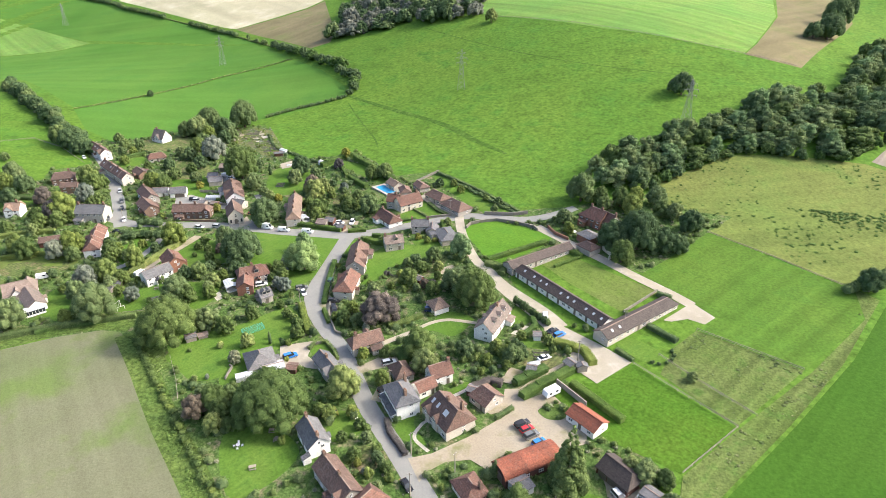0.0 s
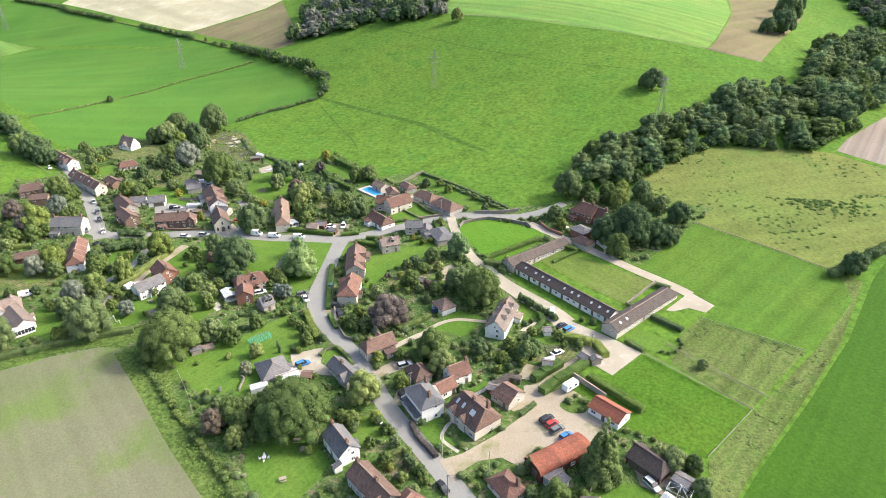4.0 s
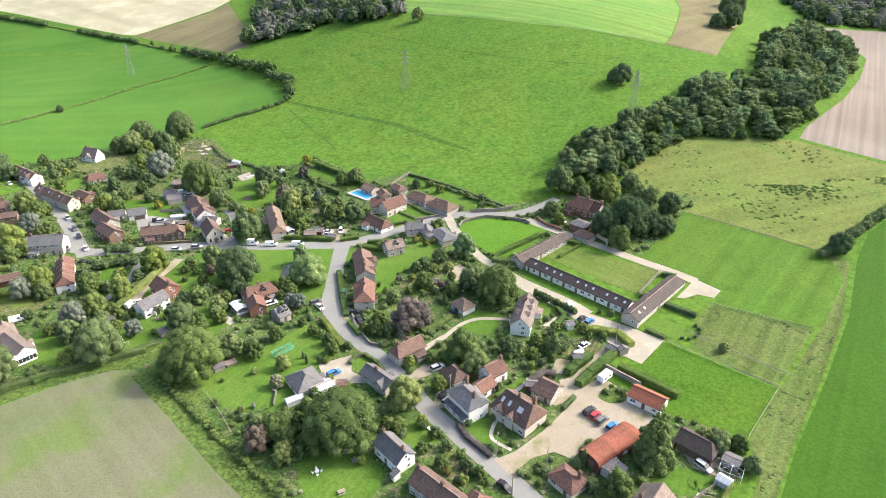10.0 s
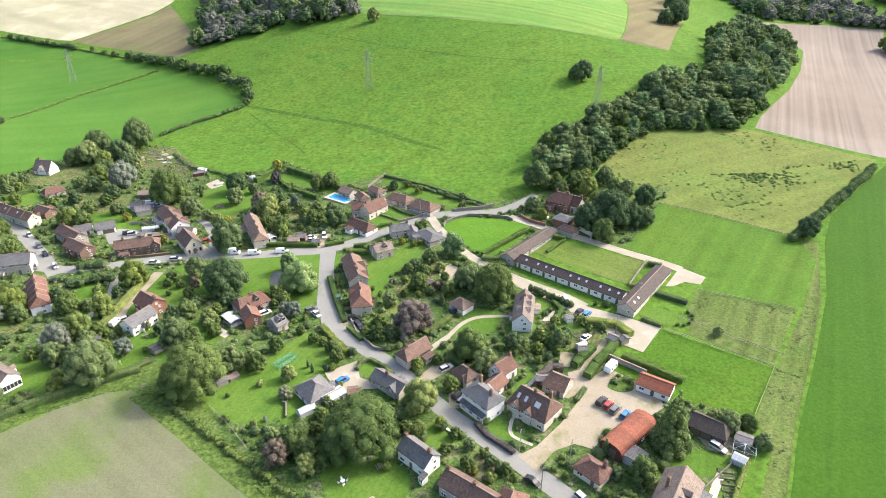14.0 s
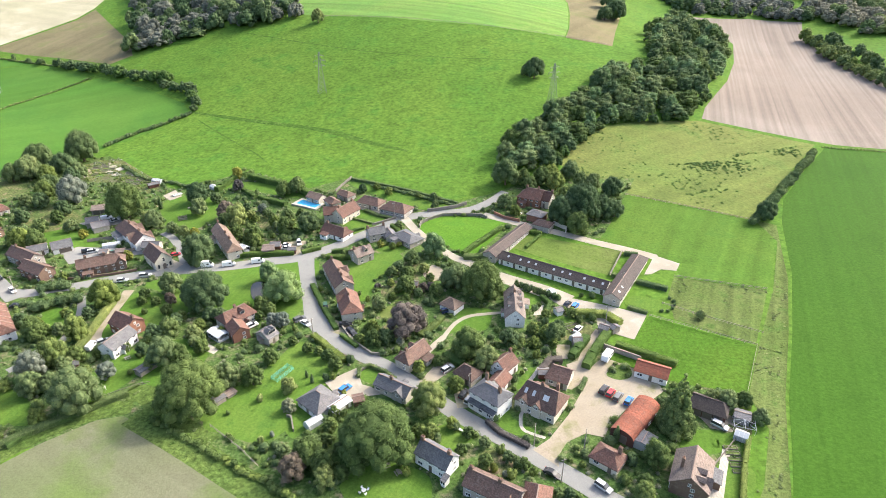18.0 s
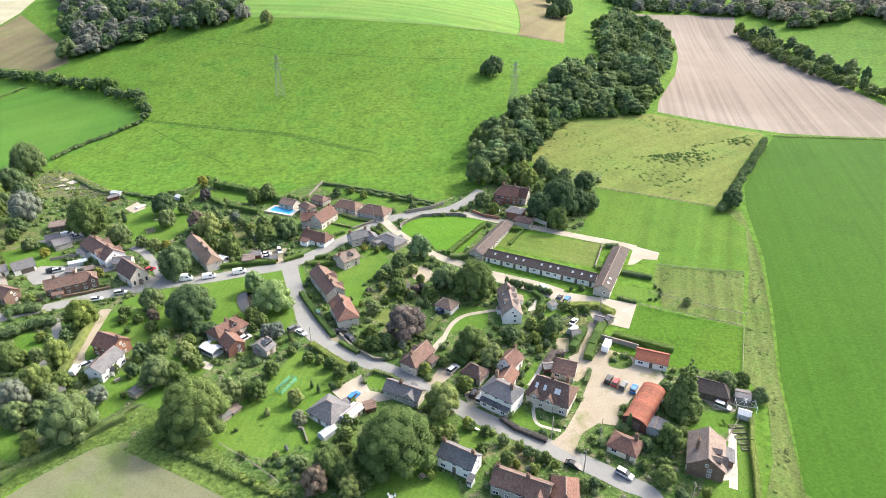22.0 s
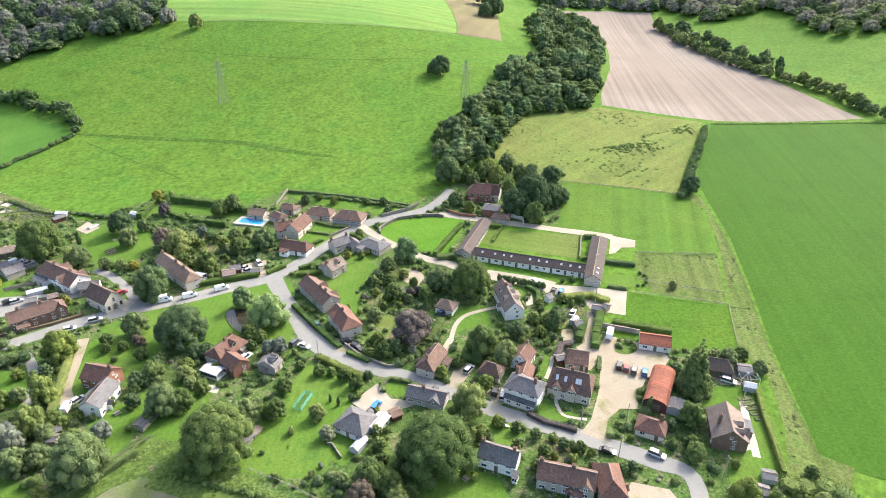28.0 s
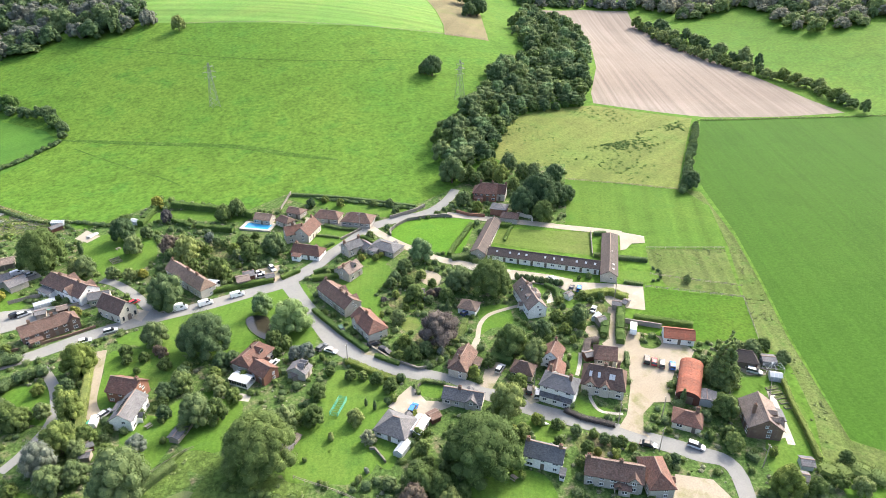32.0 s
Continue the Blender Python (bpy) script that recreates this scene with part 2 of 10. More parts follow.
M = {
    "meadow": mat_ground("meadow_grass", (0.067, 0.146, 0.020), (0.090, 0.161, 0.024), (0.050, 0.120, 0.018), 0.008, 0.06, 0.42, grain=0.62),
    "pasture": mat_ground("pasture_grass", (0.067, 0.146, 0.020), (0.092, 0.163, 0.024), (0.050, 0.118, 0.018), 0.012, 0.07, 0.6, 20, None, 0.3, 0.3, 0.12, 0.5, 20, 0.3),
    "crop": mat_ground("young_crop", (0.036, 0.094, 0.011), (0.045, 0.103, 0.013), (0.033, 0.086, 0.010), 0.006, 0.04, 1.0, 0, None, 0.2, 0.3, 0.35, 0.35, 67.7, 0.2),
    "crop_left": mat_ground("clover_crop", (0.056, 0.143, 0.022), (0.078, 0.162, 0.028), (0.056, 0.137, 0.024), 0.007, 0.02, 0.8, 30, None, 0.1, 0.3, 0.08, 0.25, 20, 0.2),
    "pale_crop": mat_ground("pale_cut_grass", (0.109, 0.214, 0.050), (0.145, 0.230, 0.057), (0.092, 0.190, 0.036), 0.02, 0.1, 0.8, 20, None, 0.3, 0.3, 0.12, 0.35, -25, 0.5),
    "stubble": mat_ground("cream_stubble", (0.360, 0.335, 0.235), (0.310, 0.300, 0.200), (0.390, 0.365, 0.275), 0.01, 0.03, 0.8, 60, None, 0.2, 0.3, 0.06, 0.3, -25, 0.3),
    "soil": mat_ground("ploughed_soil", (0.222, 0.194, 0.166), (0.188, 0.158, 0.132), None, 0.008, 0.03, 1.0, 0, None, 0.2, 0.35, 0.4, 0.2, 71, 0.4),
    "fallow": mat_ground("bare_fallow", (0.140, 0.128, 0.068), (0.175, 0.150, 0.086), (0.122, 0.130, 0.056), 0.012, 0.04, 0.8, 40, None, 0.2, 0.3, 0.1, 0.35, 60, 0.3),
    "seedbed": mat_ground("seedbed_field", (0.122, 0.143, 0.070), (0.146, 0.148, 0.094), (0.100, 0.140, 0.046), 0.014, 0.05, 1.8, 0, None, 0.1, 0.3, 0.3, 0.25, 148, 0.18),
    "hay": mat_ground("hay_meadow", (0.135, 0.155, 0.046), (0.108, 0.146, 0.038), (0.088, 0.132, 0.033), 0.02, 0.06, 0.7, 60, None, 0.3, 0.4, 0.15, 0.5, 30, 0.3),
    "rough": mat_ground("rough_grass", (0.086, 0.125, 0.033), (0.107, 0.137, 0.046), (0.055, 0.100, 0.023), 0.05, 0.2, 1.2, 0, None, 0.3, 0.6, 0.4, 0.6, 66, 0.6),
    "lynchet": mat_ground("lynchet_bank", (0.045, 0.102, 0.016), (0.058, 0.118, 0.019), (0.075, 0.125, 0.03), 0.05, 0.25, 0.6, grain=0.7),
    "weeds": mat_ground("nettle_patch", (0.069, 0.116, 0.028), (0.094, 0.137, 0.036), (0.056, 0.093, 0.026), 0.08, 0.3, 0.9, 0, None, 0.3, 1.0),
    "lawn": mat_ground("garden_lawn", (0.070, 0.145, 0.021), (0.096, 0.162, 0.030), (0.058, 0.120, 0.022), 0.04, 0.2, 1.5, 15, 2.0, 0.08, 0.2, grain=0.4),
    "lush": mat_ground("lush_grass", (0.071, 0.167, 0.018), (0.088, 0.181, 0.021), (0.062, 0.150, 0.018), 0.03, 0.15, 1.2, 15, None, 0.14, 0.2, grain=0.4),
    "dry_lawn": mat_ground("dry_lawn", (0.095, 0.142, 0.031), (0.118, 0.147, 0.045), (0.084, 0.130, 0.026), 0.03, 0.12, 1.0, 25, None, 0.1, 0.2, 0.3, 0.4, -33, 0.3),
    "dark_soil": mat_ground("damp_seedbed", (0.115, 0.118, 0.070), (0.130, 0.125, 0.080), (0.100, 0.108, 0.055), 0.03, 0.08, 1.2, 70, 4.0, 0.14, grain=0.5),
    "paddock": mat_ground("paddock_grass", (0.051, 0.117, 0.013), (0.068, 0.130, 0.016), (0.043, 0.103, 0.011), 0.03, 0.12, 0.9, 15, None, 0.1, 0.3, grain=0.55),
    "mown": mat_ground("mown_grass", (0.063, 0.132, 0.019), (0.081, 0.143, 0.023), (0.055, 0.118, 0.019), 0.02, 0.1, 1.0, 0, None, 0.14, 0.3, 0.22, 0.4, 62, 0.4),
    "garden": mat_ground("garden_ground", (0.060, 0.112, 0.030), (0.088, 0.140, 0.040), (0.120, 0.112, 0.072), 0.06, 0.3, 1.2, 0, None, 0.3, 0.8, grain=0.85),
    "beds": mat_ground("allotment_beds", (0.074, 0.118, 0.034), (0.122, 0.132, 0.056), (0.130, 0.110, 0.070), 0.09, 0.3, 1.2, 12, 1.6, 0.35, 0.6),
    "road": mat_ground("road_asphalt", (0.205, 0.207, 0.196), (0.232, 0.230, 0.216), (0.182, 0.184, 0.175), 0.05, 0.3, 3.0, 0, None, 0.2, 0.08, grain=0.18),
    "gravel": mat_ground("cream_gravel", (0.330, 0.300, 0.245), (0.295, 0.268, 0.212), (0.350, 0.325, 0.272), 0.06, 0.25, 2.5, 0, None, 0.2, 0.12, grain=0.15),
    "dirt": mat_ground("gravel_yard", (0.310, 0.275, 0.218), (0.270, 0.232, 0.175), (0.165, 0.165, 0.083), 0.06, 0.12, 2.0, 0, None, 0.2, 0.2, grain=0.22),
    "paving": mat_ground("stone_paving", (0.440, 0.410, 0.350), (0.360, 0.340, 0.300), None, 0.1, 0.4, 2.5, 0, 0.9, 0.2, 0.1, grain=0.4),
    "wood_floor": mat_ground("wood_floor", (0.035, 0.050, 0.017), (0.056, 0.070, 0.030), None, 0.05, 0.2, 1.0),
    "leaf": mat_leaf("leaf_green", (0.092, 0.142, 0.032), (0.138, 0.205, 0.046), (0.2, 0.27, 0.07)),
    "leaf_dark": mat_leaf("leaf_dark", (0.08, 0.132, 0.042), (0.12, 0.185, 0.056), (0.175, 0.24, 0.08)),
    "leaf_light": mat_leaf("leaf_light", (0.128, 0.188, 0.042), (0.185, 0.255, 0.056), (0.265, 0.32, 0.085)),
    "leaf_olive": mat_leaf("leaf_olive", (0.13, 0.187, 0.055), (0.192, 0.258, 0.075), (0.28, 0.325, 0.105)),
    "leaf_purple": mat_leaf("leaf_purple", (0.105, 0.1, 0.068), (0.15, 0.138, 0.09), (0.2, 0.185, 0.12)),
    "leaf_grey": mat_leaf("leaf_grey", (0.15, 0.19, 0.105), (0.215, 0.255, 0.145), (0.3, 0.335, 0.2)),
    "leaf_willow": mat_leaf("leaf_willow", (0.14, 0.23, 0.07), (0.2, 0.3, 0.095), (0.29, 0.38, 0.14)),
    "grass_tuft": mat_leaf("grass_tuft", (0.13, 0.18, 0.05), (0.18, 0.21, 0.068), (0.24, 0.25, 0.1)),
    # olive-brown foliage of far woods, paled to put distance haze into the colour
    "leaf_hazed": mat_leaf("leaf_hazed", (0.17, 0.185, 0.108), (0.235, 0.25, 0.135), (0.3, 0.31, 0.165)),
    "leaf_yellow": mat_leaf("leaf_yellow", (0.17, 0.2, 0.035), (0.235, 0.26, 0.045), (0.3, 0.31, 0.07)),
    "leaf_hedge": mat_leaf("leaf_hedge", (0.079, 0.145, 0.03), (0.108, 0.182, 0.038), (0.14, 0.22, 0.052)),
    "bark": mat_plain("bark", (0.1, 0.08, 0.06), (0.14, 0.12, 0.09), 0.95),
    "white": mat_plain("white_render", (0.8, 0.79, 0.76), (0.74, 0.73, 0.69), 0.8),
    "cream": mat_plain("cream_render", (0.6, 0.55, 0.46), (0.54, 0.5, 0.41), 0.8),
    "flint": mat_plain("flint_wall", (0.42, 0.39, 0.34), (0.34, 0.32, 0.28), 0.9, 5.0, 0, 0.5, (0.52, 0.48, 0.42)),
    "brick": mat_plain("red_brick", (0.24, 0.12, 0.08), (0.2, 0.1, 0.07), 0.9, 6.0, 0, 0.3, (0.3, 0.19, 0.13)),
    "brick_brown": mat_plain("brown_brick", (0.185, 0.125, 0.092), (0.15, 0.1, 0.076), 0.9, 6.0, 0, 0.3, (0.25, 0.19, 0.14)),
    "timber": mat_plain("dark_boards", (0.12, 0.055, 0.04), (0.09, 0.045, 0.035), 0.85, 4.0),
    "greywood": mat_plain("weathered_boards", (0.3, 0.27, 0.23), (0.24, 0.21, 0.18), 0.9, 4.0),
    "stonewall": mat_plain("field_stone", (0.21, 0.195, 0.165), (0.165, 0.155, 0.135), 0.95, 4.0, 0, 0.6, (0.12, 0.13, 0.07)),
    "tile": mat_roof("clay_tiles_brown", (0.132, 0.086, 0.069), (0.096, 0.066, 0.056), (0.190, 0.160, 0.130)),
    "tile_red": mat_roof("clay_tiles_red", (0.136, 0.074, 0.057), (0.102, 0.061, 0.050), (0.188, 0.146, 0.118)),
    "tile_tan": mat_roof("clay_tiles_tan", (0.200, 0.146, 0.112), (0.150, 0.110, 0.088), (0.255, 0.215, 0.168)),
    "tile_dark": mat_roof("clay_tiles_dark", (0.070, 0.057, 0.052), (0.054, 0.046, 0.043), (0.100, 0.085, 0.074)),
    "slate": mat_roof("grey_slate", (0.130, 0.133, 0.140), (0.098, 0.102, 0.109), (0.190, 0.185, 0.170), 0.28),
    "tile_grey": mat_roof("clay_tiles_grey", (0.082, 0.068, 0.062), (0.062, 0.053, 0.049), (0.118, 0.101, 0.089)),
    "slate_brown": mat_roof("brown_slate", (0.185, 0.150, 0.130), (0.140, 0.116, 0.102), (0.240, 0.212, 0.180), 0.28),
    "tin": mat_roof("rusty_red_sheet", (0.235, 0.080, 0.048), (0.185, 0.070, 0.046), (0.175, 0.115, 0.085), 0.9),
    "ridge": mat_plain("ridge_tile_clay", (0.260, 0.195, 0.160), (0.210, 0.160, 0.135), 0.9, 4.0),
    "pane": mat_coat("window_glass", (0.03, 0.036, 0.042), 0.08),
    "frame": mat_coat("white_joinery", (0.72, 0.72, 0.7), 0.4),
    "door": mat_coat("painted_door", (0.12, 0.1, 0.08), 0.5),
    "rubber": mat_coat("tyre_rubber", (0.02, 0.02, 0.02), 0.8),
    "alloy": mat_coat("wheel_alloy", (0.4, 0.4, 0.41), 0.35, 0.6),
    "steel": mat_coat("galvanised_steel", (0.2, 0.21, 0.21), 0.6, 0.2),
    "water": mat_coat("pond_water", (0.035, 0.032, 0.022), 0.05),
    "pool": mat_coat("pool_water", (0.05, 0.34, 0.58), 0.08),
    "plastic_green": mat_coat("green_plastic", (0.05, 0.36, 0.25), 0.5),
    "polycarb": mat_coat("pale_sheet", (0.42, 0.45, 0.46), 0.3),
}
for nm, c in (("white", (0.78, 0.78, 0.78)), ("black", (0.02, 0.02, 0.022)), ("red", (0.42, 0.025, 0.03)), ("blue", (0.03, 0.17, 0.5)), ("grey", (0.12, 0.125, 0.13)), ("silver", (0.45, 0.46, 0.47)), ("navy", (0.03, 0.05, 0.12)), ("green", (0.04, 0.1, 0.06))):
    M["coat_" + nm] = mat_coat("car_paint_" + nm, c, 0.22)

# ---- land ----
MOUNDS = [
    (-2, -0.1, 2.7, 2.4, 3.1, 7, 10.8, 15.9, 16.6),
    (-5.4, 1, 4.8, -9.6, -16.6, -3.5, 2.5, 1.8, 3.5),
    (-11.5, -1.7, 8.2, -8.5, -7.3, 20.4, 20.8, 6.5, 1.2),
    (-6.7, 0.8, 21.1, 3.4, -11.8, -6.7, -2.5, 8.5, 10.4),
    (3.9, -8, 1.3, -20.8, -0.2, 25.9, 14.7, 12.3, 10.6),
    (2.8, 0.4, 9.7, -12.9, 20.1, 13.2, -7, 7.4, 10.9),
    (-9.1, -2.8, 1.9, -11.8, 33.7, 13.6, -2, 23.6, 22.3),
    (6.8, 5.3, 7.7, -10.8, -12, -9.5, 1.4, 15.7, 13.6),
    (3.8, -12.8, 0.4, 16.7, 5.7, 1.2, 5.5, 9.2, 10.1),
    (3.3, -2.4, 1.9, 11.3, 11.5, 10.6, 13.3, 17.6, 15.9),
    (3.7, 6.2, 7.6, 7.5, 6.6, 5.9, 6.9, 8.8, 7.4),
]



def land(x, y):
    """Height of the ground: a valley floor with rounded downland mounds around it."""
    z = 0.0
    for i, row in enumerate(MOUNDS):
        ex = math.exp(-((x + 980 - 170 * i) ** 2) / 51200)
        if ex > 1e-6:
            for j, k in enumerate(row):
                z += k * ex * math.exp(-((y - 125 * j) ** 2) / 51200)
    return z


STEP = 12.0
HEIGHTS = {}
exact_land = land


def land(x, y):
    """The same height, from corners of a 2 m grid that are worked out once."""
    i, j = math.floor(x / 2), math.floor(y / 2)
    h = []
    for a, b in ((i, j), (i + 1, j), (i, j + 1), (i + 1, j + 1)):
        if (a, b) not in HEIGHTS:
            HEIGHTS[a, b] = exact_land(a * 2.0, b * 2.0)
        h.append(HEIGHTS[a, b])
    u, v = x / 2 - i, y / 2 - j
    return (h[0] * (1 - u) + h[1] * u) * (1 - v) + (h[2] * (1 - u) + h[3] * u) * v


TAKEN, OPEN_GROUND = [], []


def mesh_ob(name, bm, mat, parent=None, label="", smooth=False):
    me = bpy.data.meshes.new(name)
    bm.to_mesh(me)
    bm.free()
    for m in mat if isinstance(mat, (list, tuple)) else [mat]:
        me.materials.append(M[m] if isinstance(m, str) else m)
    if smooth:
        me.polygons.foreach_set("use_smooth", [True] * len(me.polygons))
    ob = new(name, me)
    if parent is not None:
        ob.parent = parent
    if label:
        ob["label"] = label
    return ob


def part(name, bm, material, parent, label=""):
    return mesh_ob(name, bm, material, parent, label)


def raw_mesh(name, verts, faces, mats, parent=None, label="", mat_ids=None):
    me = bpy.data.meshes.new(name)
    verts = np.asarray(verts, dtype=np.float32)
    faces = np.asarray(faces, dtype=np.int32)
    n, k = faces.shape
    me.vertices.add(len(verts))
    me.vertices.foreach_set("co", verts.ravel())
    me.loops.add(n * k)
    me.loops.foreach_set("vertex_index", faces.ravel())
    me.polygons.add(n)
    me.polygons.foreach_set("loop_start", np.arange(0, n * k, k, dtype=np.int32))
    for m in mats:
        me.materials.append(M[m])
    me.polygons.foreach_set("use_smooth", np.zeros(n, dtype=bool))
    if mat_ids is not None:
        me.polygons.foreach_set("material_index", np.asarray(mat_ids, dtype=np.int32))
    me.update(calc_edges=True)
    ob = new(name, me)
    if parent is not None:
        ob.parent = parent
    if label:
        ob["label"] = label
    return ob


def axis_lines(lo, hi, fine_lo, fine_hi):
    a = list(np.arange(fine_lo, fine_hi + 1, STEP))
    s, v = STEP, fine_hi
    while v < hi:
        s *= 1.35
        v += s
        a.append(v)
    s, v = STEP, fine_lo
    while v > lo:
        s *= 1.35
        v -= s
        a.insert(0, v)
    return a


def make_ground():
    xs, ys = axis_lines(-4500, 4500, -780, 516), axis_lines(-4500, 4500, -96, 996)
    verts = [(x, y, land(x, y)) for x in xs for y in ys]
    n = len(ys)
    faces = [(i * n + j, (i + 1) * n + j, (i + 1) * n + j + 1, i * n + j + 1) for i in range(len(xs) - 1) for j in range(n - 1)]
    ob = raw_mesh("ground", verts, faces, ["meadow"])
    ob.data.polygons.foreach_set("use_smooth", [True] * len(ob.data.polygons))
    return tagged(ob, "rolling green downland grass with a flat valley floor", "ground", kind="structure")


def rounded(pts, n=5, closed=True):
    """A smooth line through the points."""
    out, k = [], len(pts)
    for i in range(k if closed else k - 1):
        if closed:
            p0, p1, p2, p3 = pts[i - 1], pts[i], pts[(i + 1) % k], pts[(i + 2) % k]
        else:
            p0, p1, p2, p3 = pts[max(i - 1, 0)], pts[i], pts[i + 1], pts[min(i + 2, k - 1)]
        for s in range(n):
            t = s / n
            out.append(tuple(0.5 * (2 * b + (c - a) * t + (2 * a - 5 * b + 4 * c - d) * t * t + (3 * b - a - 3 * c + d) * t ** 3) for a, b, c, d in zip(p0, p1, p2, p3)))
    if not closed:
        out.append(tuple(pts[-1]))
    return out


def cut_to_grid(bm):
    xs, ys = [v.co.x for v in bm.verts], [v.co.y for v in bm.verts]
    for ax, lo, hi in ((0, min(xs), max(xs)), (1, min(ys), max(ys))):
        v = math.ceil(lo / STEP) * STEP
        while v < hi:
            co, no = [0, 0, 0], [0, 0, 0]
            co[ax], no[ax] = v, 1
            bmesh.ops.bisect_plane(bm, geom=bm.verts[:] + bm.edges[:] + bm.faces[:], plane_co=co, plane_no=no)
            v += STEP


def patch(name, pts, mat, label, category, lift=0.08, smooth=0, kind="structure"):
    """A field, lawn or yard laid over the ground."""
    if smooth:
        pts = rounded(pts, smooth)
    if name != "village_ground":
        OPEN_GROUND.append(list(pts))
    bm = bmesh.new()
    bm.faces.new([bm.verts.new((x, y, 0)) for x, y in pts])
    bmesh.ops.triangulate(bm, faces=bm.faces[:])
    cut_to_grid(bm)
    bmesh.ops.recalc_face_normals(bm, faces=bm.faces[:])
    for v in bm.verts:
        v.co.z = land(v.co.x, v.co.y) + lift
    if sum(f.normal.z for f in bm.faces) < 0:
        bmesh.ops.reverse_faces(bm, faces=bm.faces[:])
    return tagged(mesh_ob(name, bm, mat), label, category, kind=kind)


def strip(name, pts, width, mat, label, category, lift=0.13, kind="structure"):
    """A road or path along a line; width in metres, or one width a point."""
    w = [width] * len(pts) if not isinstance(width, (list, tuple)) else list(width)
    line = rounded([(x, y, k) for (x, y), k in zip(pts, w)], 6, False)
    bm = bmesh.new()
    last = None
    TAKEN.extend((x, y, k / 2 + 0.6) for x, y, k in line)
    for i, (x, y, k) in enumerate(line):
        x0, y0, _ = line[max(i - 1, 0)]
        x1, y1, _ = line[min(i + 1, len(line) - 1)]
        d = math.hypot(x1 - x0, y1 - y0) or 1
        nx, ny = -(y1 - y0) / d * k / 2, (x1 - x0) / d * k / 2
        row = []
        for s in (-1, -0.5, 0, 0.5, 1):
            px, py = x + nx * s, y + ny * s
            row.append(bm.verts.new((px, py, land(px, py) + lift)))
        if last:
            for a in range(4):
                bm.faces.new((last[a], row[a], row[a + 1], last[a + 1]))
        last = row
    bmesh.ops.recalc_face_normals(bm, faces=bm.faces[:])
    if sum(f.normal.z for f in bm.faces) < 0:
        bmesh.ops.reverse_faces(bm, faces=bm.faces[:])
    return tagged(mesh_ob(name, bm, mat), label, category, kind=kind)


# ---- foliage ----


def leaf_cloud(rng, centres, radii, per_m2, size, squash=1.0, low=-0.4):
    """Small leaf clumps strewn over a cluster of lobes, and dark lobes inside."""
    vs, fs, n0 = [], [], 0
    for c, r in zip(centres, radii):
        n = max(12, int(4 * math.pi * r * r * per_m2))
        d = rng.normal(size=(n, 3))
        d /= np.linalg.norm(d, axis=1)[:, None]
        d = d[d[:, 2] > low]
        k = len(d)
        ph = rng.uniform(0, 6.28, size=3)
        knob = np.sin(d[:, :1] * 5.5 + ph[0]) * np.sin(d[:, 1:2] * 5.5 + ph[1]) * np.sin(d[:, 2:] * 5.0 + ph[2])
        rad = r * (rng.uniform(0.86, 1.07, size=(k, 1)) + 0.2 * knob)
        p = np.asarray(c) + d * rad * np.array([1, 1, squash])
        nrm = d + np.array([0, 0, 0.25]) + rng.normal(size=(k, 3)) * 0.34
        nrm /= np.linalg.norm(nrm, axis=1)[:, None]
        t = np.cross(nrm, rng.normal(size=(k, 3)))
        t /= np.linalg.norm(t, axis=1)[:, None]
        b = np.cross(nrm, t)
        s = size * rng.uniform(0.6, 1.35, size=(k, 1))
        q = np.stack([p - t * s, p - b * s * 0.7, p + t * s, p + b * s * 0.7], axis=1)
        vs.append(q.reshape(-1, 3))
        fs.append(np.arange(4 * k).reshape(-1, 4) + n0)
        n0 += 4 * k
    return np.concatenate(vs), np.concatenate(fs)


def ball_arrays(c, r, rng, squash=1.0, rings=4, seg=7):
    th = np.repeat(np.arange(rings + 1) * (math.pi / rings), seg)
    a = np.tile(np.arange(seg) * (2 * math.pi / seg), rings + 1)
    k = r * rng.uniform(0.88, 1.06, size=len(a))
    vs = np.stack([c[0] + k * np.sin(th) * np.cos(a), c[1] + k * np.sin(th) * np.sin(a), c[2] + k * np.cos(th) * squash], axis=1)
    p = np.arange(rings * seg)
    q = (p // seg) * seg + (p + 1) % seg
    return vs, np.stack([p, p + seg, q + seg, q], axis=1)


def joined(pieces):
    vs, fs, n = [], [], 0
    for v, f in pieces:
        vs.append(v)
        fs.append(f + n)
        n += len(v)
    return np.concatenate(vs), np.concatenate(fs)


def tube(bm, a, b, r0, r1, seg=7):
    a, b = Vector(a), Vector(b)
    q = (b - a).to_track_quat("Z", "Y")
    rows = []
    for p, r in ((a, r0), (b, r1)):
        rows.append([bm.verts.new(p + q @ Vector((r * math.cos(2 * math.pi * i / seg), r * math.sin(2 * math.pi * i / seg), 0))) for i in range(seg)])
    for i in range(seg):
        bm.faces.new((rows[0][i], rows[0][(i + 1) % seg], rows[1][(i + 1) % seg], rows[1][i]))
    bm.faces.new(rows[0][::-1])
    bm.faces.new(rows[1])


